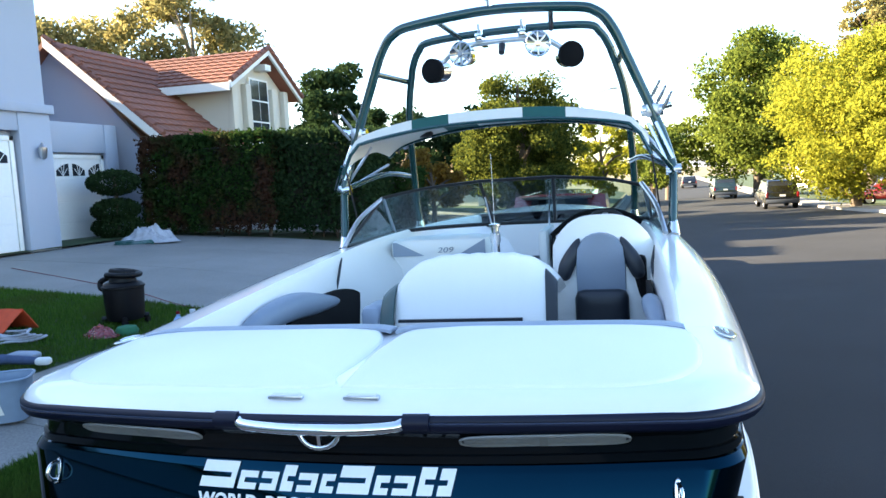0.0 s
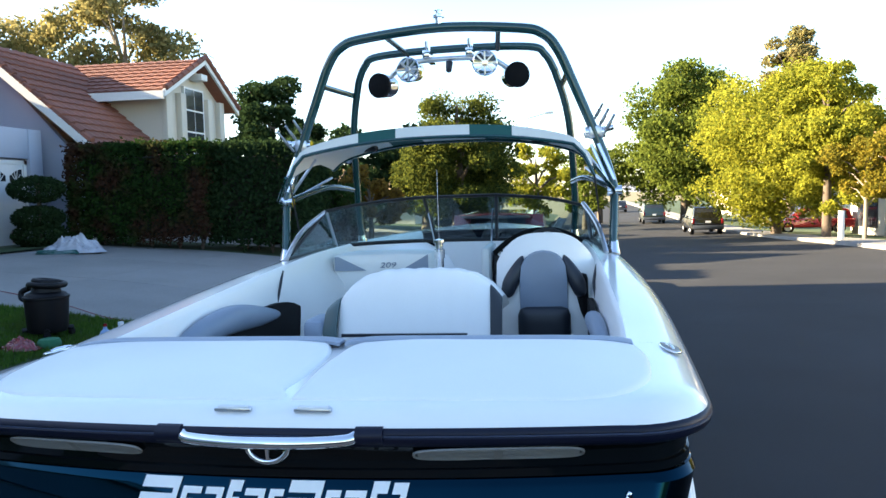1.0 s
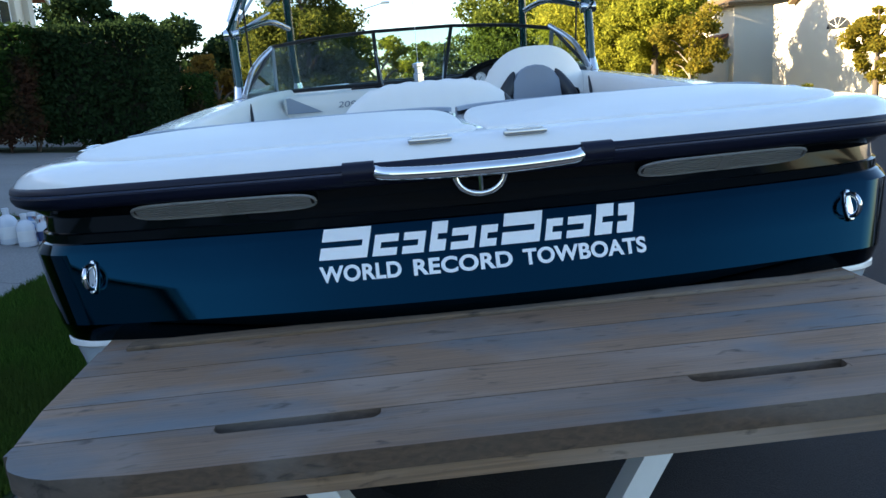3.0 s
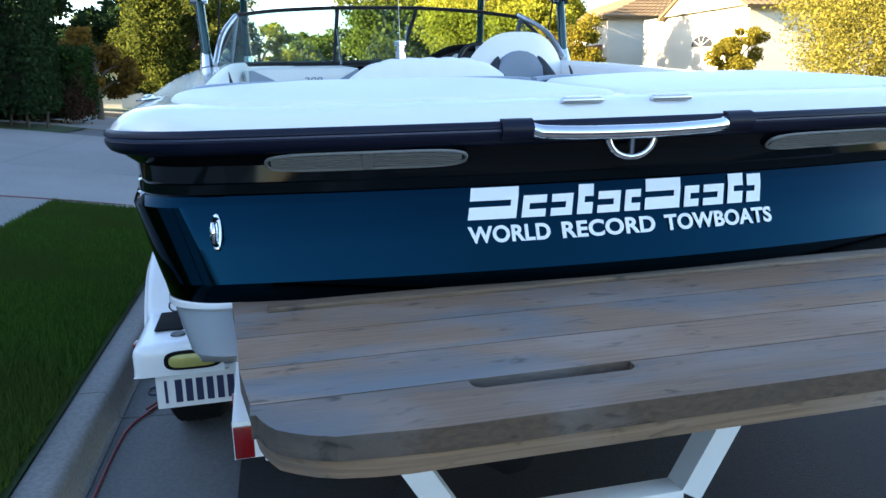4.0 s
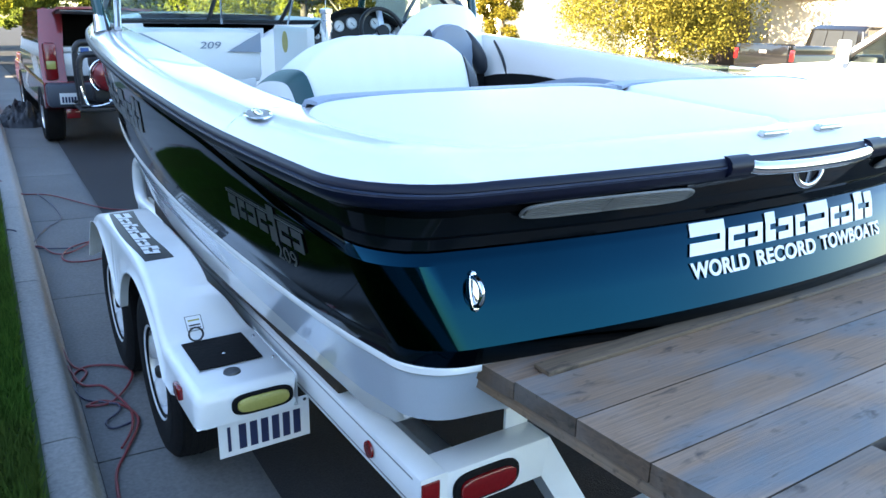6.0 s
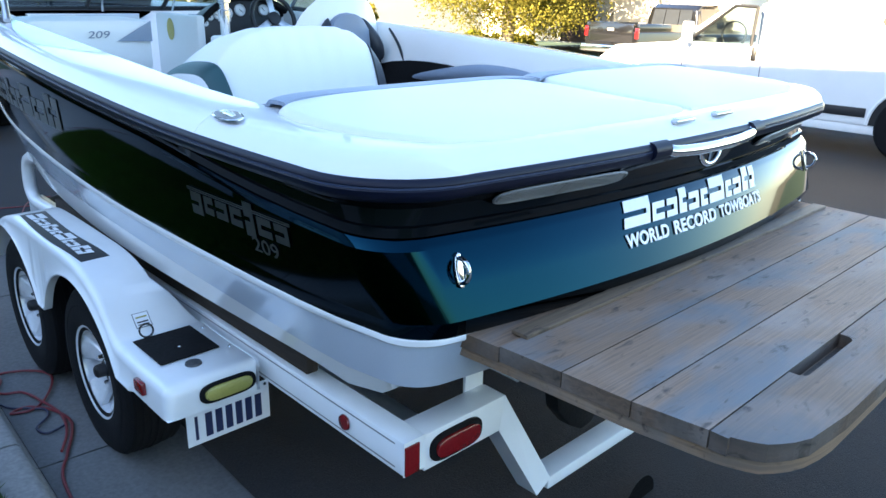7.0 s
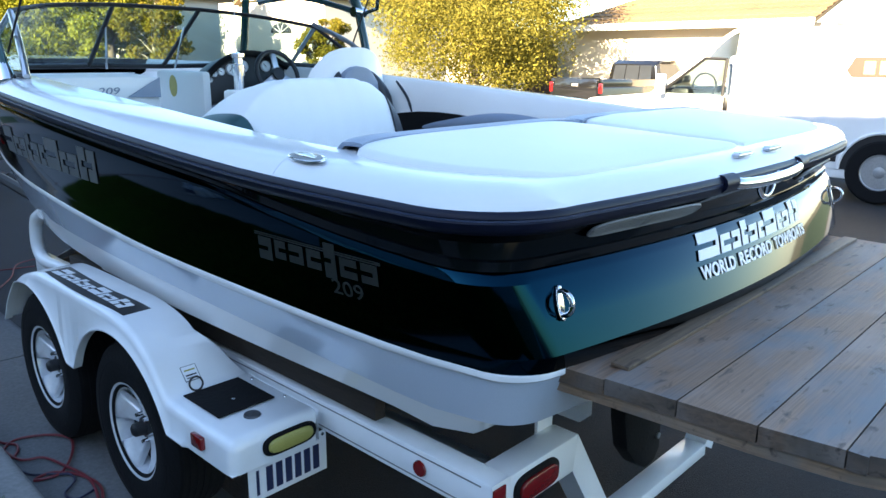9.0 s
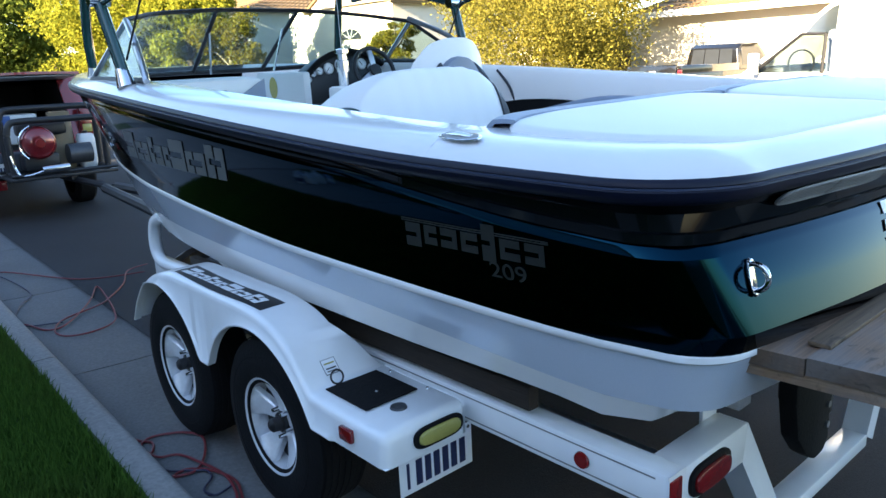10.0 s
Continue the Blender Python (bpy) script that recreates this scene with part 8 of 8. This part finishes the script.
part("shell", puffy(-0.13, 0.13, -0.05, 0.05, 0.0, 0.70, 0.03), M_tan, tc)
part("handle", tube(smooth_line([(-0.05, 0, 0.69), (-0.04, 0, 0.73), (0.04, 0, 0.73), (0.05, 0, 0.69)], 4), 0.010, 8), M_black, tc)
cl2 = thing("water_jug", "translucent white plastic jug on the carrier", "jug", (0.29, 9.06, 0.572))
part("body", puffy(-0.10, 0.10, -0.09, 0.09, 0.0, 0.42, 0.05), M_white_paint, cl2)
part("cap", lathe([(0.42, 0.0), (0.415, 0.035), (0.45, 0.033), (0.45, 0.0)], 14, "Z"), M_black, cl2)

# ---- things on the kerb side ----
M_red_cord = mat("dark_red_cord", (0.16, 0.012, 0.018), 0.5, 0.0, 0.2, 60.0, 0)
M_blue_cord = mat("dark_blue_cord", (0.02, 0.02, 0.05), 0.5, 0.0, 0.2, 60.0, 0)


def cord(name, label, pts, material, r=0.006):
    c = thing(name, label, "cable")
    part("cord", tube(smooth_line([(x, y, z) for x, y, z in pts], 7), r, 6), material, c)
    return c


def flat(pts, z=0.0):
    return [(x, y, z + 0.008) for x, y in pts]


cord("extension_cord", "dark red extension cord looped in the gutter beside the tyres", flat([(-1.60, 3.4), (-1.59, 2.9), (-1.57, 2.61), (-1.52, 2.50), (-1.57, 2.40), (-1.575, 2.50), (-1.50, 2.56), (-1.38, 2.50), (-1.33, 2.39), (-1.39, 2.23), (-1.48, 2.12), (-1.57, 2.14), (-1.50, 2.155), (-1.43, 2.07), (-1.395, 1.93), (-1.43, 1.80), (-1.49, 1.67), (-1.56, 1.48), (-1.585, 1.0), (-1.595, 0.2)]), M_red_cord)
cord("extension_cord", "coiled red extension cord lying behind the trailer wheels", flat([(-0.28, 5.85), (-0.49, 5.75), (-0.66, 5.36), (-0.89, 5.02), (-1.01, 4.90), (-1.28, 4.75), (-1.39, 4.55), (-1.38, 4.38), (-1.26, 4.32), (-1.09, 4.38), (-0.99, 4.56), (-0.89, 5.04), (-0.84, 5.45), (-1.02, 5.05), (-1.30, 4.62), (-1.43, 4.60), (-1.50, 4.83), (-1.58, 4.80), (-1.60, 4.2), (-1.60, 3.4)], 0.003), M_red_cord)
cord("extension_cord", "red extension cord running across the gutter", flat([(-1.59, 2.6), (-1.56, 2.36), (-1.48, 2.30), (-1.44, 2.17), (-1.41, 2.0), (-1.435, 1.84), (-1.50, 1.70)], 0.004), M_red_cord)
cord("extension_cord", "red extension cord over the driveway edge", [(-9.0, 8.0, lot_z(-9, 8) + 0.03), (-6.0, 6.9, lot_z(-6, 6.9) + 0.03), (-4.6, 6.3, lot_z(-4.6, 6.3) + 0.04), (-3.0, 6.5, lot_z(-3, 6.5) + 0.03), (-1.9, 6.75, 0.17), (-1.66, 6.78, 0.155), (-1.52, 6.76, 0.02), (-1.25, 6.58, 0.01), (-0.86, 5.80, 0.01), (-0.4, 5.6, 0.01)], M_red_cord)
cord("hose", "dark hose lying in the gutter", flat([(-1.36, 6.7), (-1.30, 6.3), (-1.27, 5.87), (-1.29, 5.59), (-1.41, 5.38), (-1.53, 5.0), (-1.60, 4.4), (-1.60, 3.0), (-1.59, 2.3), (-1.50, 2.14), (-1.45, 2.09), (-1.455, 2.02), (-1.52, 1.95), (-1.50, 1.88), (-1.42, 1.90)]), M_blue_cord, 0.005)
cord("hose", "thin dark hose over the kerb", [(-2.4, 4.86, lot_z(-2.4, 4.86) + 0.05), (-1.85, 4.86, 0.16), (-1.66, 4.86, 0.15), (-1.56, 4.84, 0.03), (-1.49, 4.78, 0.01), (-1.3, 4.7, 0.01)], M_blue_cord, 0.005)


def on_lot(x, y):
    return lot_z(x, y) + 0.02


M_vac = mat("black_drum_plastic", (0.003, 0.003, 0.005), 0.5, 0.0, 0.3, 60.0, 0.1, spec=0.25)
vac = thing("shop_vacuum", "black shop vacuum with hose standing on the lawn", "vacuum", (-4.78, 5.25, on_lot(-4.78, 5.25)))
part("drum", lathe([(0.06, 0.0), (0.06, 0.19), (0.10, 0.205), (0.42, 0.225), (0.43, 0.235), (0.45, 0.235), (0.46, 0.21)], 28, "Z"), M_vac, vac)
part("motor_head", lathe([(0.45, 0.22), (0.48, 0.20), (0.50, 0.15), (0.55, 0.14), (0.57, 0.06), (0.575, 0.0)], 24, "Z"), M_vac, vac)
part("hose", tube(smooth_line([(-0.21, -0.02, 0.40), (-0.30, 0.0, 0.42), (-0.31, 0.02, 0.49), (-0.20, 0.02, 0.54), (-0.14, -0.08, 0.58), (0.02, -0.15, 0.58), (0.17, -0.06, 0.57), (0.16, 0.10, 0.57), (0.0, 0.15, 0.59), (-0.13, 0.09, 0.61), (-0.10, -0.05, 0.62), (0.05, -0.09, 0.61), (0.14, 0.02, 0.60)], 5), 0.032, 10), M_vac, vac, "ribbed black hose wound on the lid")
for k in range(4):
    a = math.tau * k / 4 + 0.6
    part("caster", lathe([(-0.02, 0.0), (-0.02, 0.035), (0.02, 0.035), (0.02, 0.0)], 12, "X", at=(0.23 * math.cos(a), 0.23 * math.sin(a), 0.035)), M_rubber, vac)
    part("foot", tube([(0.15 * math.cos(a), 0.15 * math.sin(a), 0.09), (0.25 * math.cos(a), 0.25 * math.sin(a), 0.08)], 0.03, 8), M_vac, vac)

M_bucket = mat("blue_grey_plastic", (0.20, 0.27, 0.36), 0.4, 0.0, 0.1, 20.0, 0)
bk_ = thing("wash_tub", "pale blue plastic wash tub with a white rag on the pavement", "tub", (-3.76, 2.42, on_lot(-3.76, 2.42)), rz=30)


def tub(u, v):
    """The wall of a rounded rectangular tub, flaring to a rolled rim."""
    a = math.tau * u
    k = 1.0 + 0.16 * v + (0.05 if v > 0.95 else 0.0)
    return (0.20 * k * math.copysign(abs(math.cos(a)) ** 0.5, math.cos(a)), 0.15 * k * math.copysign(abs(math.sin(a)) ** 0.5, math.sin(a)), 0.004 + 0.31 * v)


part("wall", thicken(grid(tub, 48, 10), 0.006), M_bucket, bk_)
part("bottom", prism([tub(k / 48, 0.0)[:2] for k in range(48)], 0.008), M_bucket, bk_)
part("rim", tube([Vector(tub(k / 48, 1.0)) for k in range(48)], 0.010, 8, closed=True), M_bucket, bk_)
part("rag", thicken(grid(lambda u, v: (-0.02 + (0.02 + 0.10 * v) * (u - 0.5) * 1.6, -0.163 - 0.012 * (1 - v) - 0.004 * math.sin(9 * u), 0.325 - 0.26 * v), 8, 10), 0.005), M_canvas_w, bk_, "white rag hanging over the side")


def heap(name, label, cat_, at, w, d, h, material, seed, sag=1.0):
    """A crumpled heap of cloth or soft bag."""
    t = thing(name, label, cat_, at)

    def f(u, v):
        x, y = (2 * u - 1), (2 * v - 1)
        q = min(1.0, math.sqrt(x * x + y * y))
        n = noise.noise(Vector((x * 2.2 + seed, y * 2.2, seed))) + 0.45 * noise.noise(Vector((x * 5.0, y * 5.0 + seed, seed))) + 0.35 * noise.noise(Vector((x * 11.0 + seed, y * 11.0, seed)))
        k = 1 - 0.12 * noise.noise(Vector((x * 3, y * 3, seed + 4)))
        ang = math.atan2(y, x)
        m = max(abs(x), abs(y))
        return (w / 2 * m * math.cos(ang) * k, d / 2 * m * math.sin(ang) * k, max(0.004, h * (1 - m ** 2) * (0.62 + 0.55 * n) + 0.02 * (1 - m)))
    part("folds", thicken(grid(f, 44, 44), 0.006), material, t)
    return t


M_tarp = mat("pale_tarp", (0.42, 0.44, 0.50), 0.5, 0.0, 0.3, 6.0, 0.2, big=4.0)
M_bag = mat("black_bag", (0.014, 0.015, 0.02), 0.55, 0.0, 0.4, 20.0, 0.3)
M_orange = mat("orange_cloth", (0.60, 0.07, 0.02), 0.7, 0.0, 0.2, 20.0, 0.2)
M_bluecloth = mat("blue_cloth", (0.05, 0.08, 0.16), 0.8, 0.0, 0.3, 20.0, 0.2)
heap("crumpled_tarp", "crumpled pale tarpaulin by the garage", "tarpaulin", (-9.50, 12.35, on_lot(-9.50, 12.35)), 1.45, 0.8, 0.44, M_tarp, 3.0)
heap("gear_bag", "black soft gear bag lying in the gutter", "bag", (-1.08, 11.9, -0.005), 0.85, 0.9, 0.42, M_bag, 7.0)
ov_ = thing("orange_sheet", "folded bright orange sheet on the lawn", "cloth", (-5.66, 4.20, on_lot(-5.66, 4.20)), rz=6)
part("sheet", thicken(grid(lambda u, v: (-0.40 + 0.62 * u + 0.10 * v, -0.05 + 0.20 * v, 0.02 + 0.22 * v + 0.012 * math.sin(7 * u + 3 * v)), 14, 8), 0.012), M_orange, ov_)
part("fold", thicken(grid(lambda u, v: (-0.30 + 0.62 * u, 0.15 + 0.22 * v, 0.24 * (1 - v) + 0.01 + 0.01 * math.sin(6 * u)), 14, 6), 0.012), M_orange, ov_)
rp = thing("rope_heap", "heap of pale rope on the lawn", "rope", (-5.28, 4.14, on_lot(-5.28, 4.14)))
for k in range(4):
    part("loop", tube([((0.30 - 0.03 * k) * math.cos(a) + 0.05 * math.sin(3 * a + k), (0.19 - 0.02 * k) * math.sin(a) + 0.03 * math.cos(2 * a + k), 0.02 + 0.02 * k + 0.012 * math.sin(4 * a + k)) for a in [math.tau * i / 30 for i in range(30)]], 0.013, 6, closed=True), M_tarp, rp)
st_ = thing("wash_pad", "grey oval washing pad on the lawn", "pad", (-4.70, 3.66, on_lot(-4.70, 3.66)))
part("pad", puffy(-0.15, 0.15, -0.08, 0.08, 0.0, 0.075, 0.037), M_vinyl_grey, st_)
bj = thing("rolled_towel", "rolled blue towels with a pale end on the lawn edge", "towel", (-4.72, 3.42, on_lot(-4.72, 3.42)), rz=8)
part("roll", tube(smooth_line([(-0.45, 0.05, 0.05), (-0.2, 0.02, 0.06), (0.1, 0.0, 0.055), (0.36, 0.0, 0.04)], 4), [0.05, 0.055, 0.05, 0.056, 0.05, 0.05, 0.045, 0.05, 0.042, 0.042, 0.04, 0.036, 0.03], 12), M_bluecloth, bj)
part("fold", tube(smooth_line([(-0.62, 0.20, 0.05), (-0.4, 0.17, 0.06), (-0.2, 0.14, 0.05)], 4), 0.05, 12), M_bluecloth, bj)
part("loose_end", puffy(0.34, 0.48, -0.045, 0.045, 0.0, 0.07, 0.03), M_canvas_w, bj, "pale frayed end")
heap("red_rag", "dark red rag beside the vacuum", "cloth", (-4.66, 4.66, on_lot(-4.66, 4.66)), 0.46, 0.28, 0.12, M_car_red, 2.0)
sp_ = thing("green_pad", "round green scrubbing pad on the lawn", "pad", (-4.48, 4.86, on_lot(-4.48, 4.86)))
part("disc", lathe([(0.0, 0.0), (0.0, 0.11), (0.05, 0.12), (0.09, 0.10), (0.11, 0.0)], 20, "Z"), mat("green_pad", (0.03, 0.16, 0.08), 0.9, 0, 0.3, 60, 0.4), sp_)
hr = thing("garden_hose", "coil of green garden hose on the driveway", "hose", (-9.45, 11.75, on_lot(-9.45, 11.75)))
part("coil", tube([(0.42 * math.cos(a) * (1 + 0.05 * math.sin(2.3 * a)), 0.30 * math.sin(a), 0.015 + 0.004 * a) for a in [k * 0.3 for k in range(64)]], 0.011, 6), M_canvas_g, hr)

for x, y, k in ((-1.83, 16.6, 1.0), (-2.17, 27.4, 0.95), (-2.03, 33.0, 0.9)):
    mb = thing("letter_box", "white letter box on a white post by the kerb", "letter box", (x + shear(y), y, lot_z(x + shear(y), y) - 0.02), "letter boxes")
    part("post", box(-0.05, 0.05, -0.05, 0.05, 0.0, 0.82 * k, 0.006), M_trim, mb)
    part("arm", box(-0.05, 0.05, -0.2, 0.2, 0.80 * k, 0.85 * k, 0.005), M_trim, mb)
    arch = [(-0.26, 0.86), (0.26, 0.86), (0.26, 1.08), (0.22, 1.13), (-0.22, 1.13), (-0.26, 1.08)]
    part("box", prism(arch, 0.46, Matrix(((1, 0, 0, 0), (0, 0, -1, 0.23), (0, 1, 0, 0), (0, 0, 0, 1))), 0.01), M_trim, mb)
    part("flap", box(-0.22, 0.22, -0.245, -0.228, 0.90, 1.05, 0.004), M_trim, mb)
lp = thing("street_post", "slim grey street lamp pole far along the street", "street lamp", (-1.3, 44.0, lot_z(-2, 44)))
part("pole", tube([(0, 0, 0), (0, 0, 3.5), (0.02, 0, 7.0)], [0.08, 0.06, 0.045], 8), M_alu, lp)
part("arm", tube([(0.02, 0, 6.9), (1.2, 0, 7.2)], 0.03, 6), M_alu, lp)
part("head", box(1.1, 1.6, -0.1, 0.1, 7.15, 7.28, 0.03), M_alu, lp)
# plain white post without any lamp
kerb_post = thing("street_post", "white post by the opposite kerb", "post", (11.5, 29.0, far_lot_z(11.5, 29) - 0.02))
part("pole", box(-0.09, 0.09, -0.09, 0.09, 0, 1.15, 0.01), M_trim, kerb_post)

# cleaning bottles standing together on the pavement
M_bottle = mat("white_bottle_plastic", (0.62, 0.66, 0.72), 0.35, 0.0, 0.08, 20.0, 0)
M_bottle_blue = mat("pale_blue_bottle_plastic", (0.22, 0.34, 0.55), 0.35, 0.0, 0.08, 20.0, 0)
M_label = mat("navy_label", (0.03, 0.05, 0.14), 0.4, 0.0, 0.1, 40.0, 0)
for i, (x, y, r, h, kind_) in enumerate(((-3.50, 5.10, 0.055, 0.25, "spray"), (-3.62, 5.02, 0.075, 0.27, "jug"), (-3.66, 5.22, 0.050, 0.24, "spray"), (-3.80, 5.08, 0.085, 0.30, "jug"), (-3.90, 5.24, 0.055, 0.22, "cap"), (-3.97, 5.06, 0.060, 0.26, "cap"))):
    bo = thing("cleaning_bottle", {"spray": "white plastic spray bottle with dark label", "jug": "large white plastic jug with handle", "cap": "pale plastic bottle with red cap"}[kind_], "bottle", (x, y, on_lot(x, y) - 0.006), "cleaning bottles", rz=40 * i)
    part("body", lathe([(0.0, 0.0), (0.0, r * 0.94), (0.012, r), (h * 0.68, r), (h * 0.82, r * 0.72), (h * 0.90, r * 0.34), (h, r * 0.32), (h, 0.0)], 20, "Z"), M_bottle_blue if i in (2, 5) else M_bottle, bo)
    part("label", lathe([(h * 0.18, r * 1.012), (h * 0.55, r * 1.012)], 20, "Z", cap=False), M_label if kind_ == "spray" else M_plate, bo, "printed label band")
    if kind_ == "spray":
        part("trigger_head", box(-0.018, 0.018, -0.055, 0.022, h, h + 0.035, 0.006), M_bottle, bo)
        part("trigger", tube([(0, -0.035, h + 0.005), (0, -0.05, h - 0.03)], 0.006, 6), M_red_lens, bo, "red trigger")
    else:
        part("cap", lathe([(h, 0.0), (h, r * 0.36), (h + 0.03, r * 0.34), (h + 0.03, 0.0)], 16, "Z"), M_red_lens if kind_ == "cap" else M_bottle, bo)
    if kind_ == "jug":
        part("handle", tube(smooth_line([(r * 0.7, 0, h * 0.80), (r * 1.25, 0, h * 0.74), (r * 1.25, 0, h * 0.50), (r * 0.95, 0, h * 0.42)], 4), 0.009, 8), M_bottle, bo)
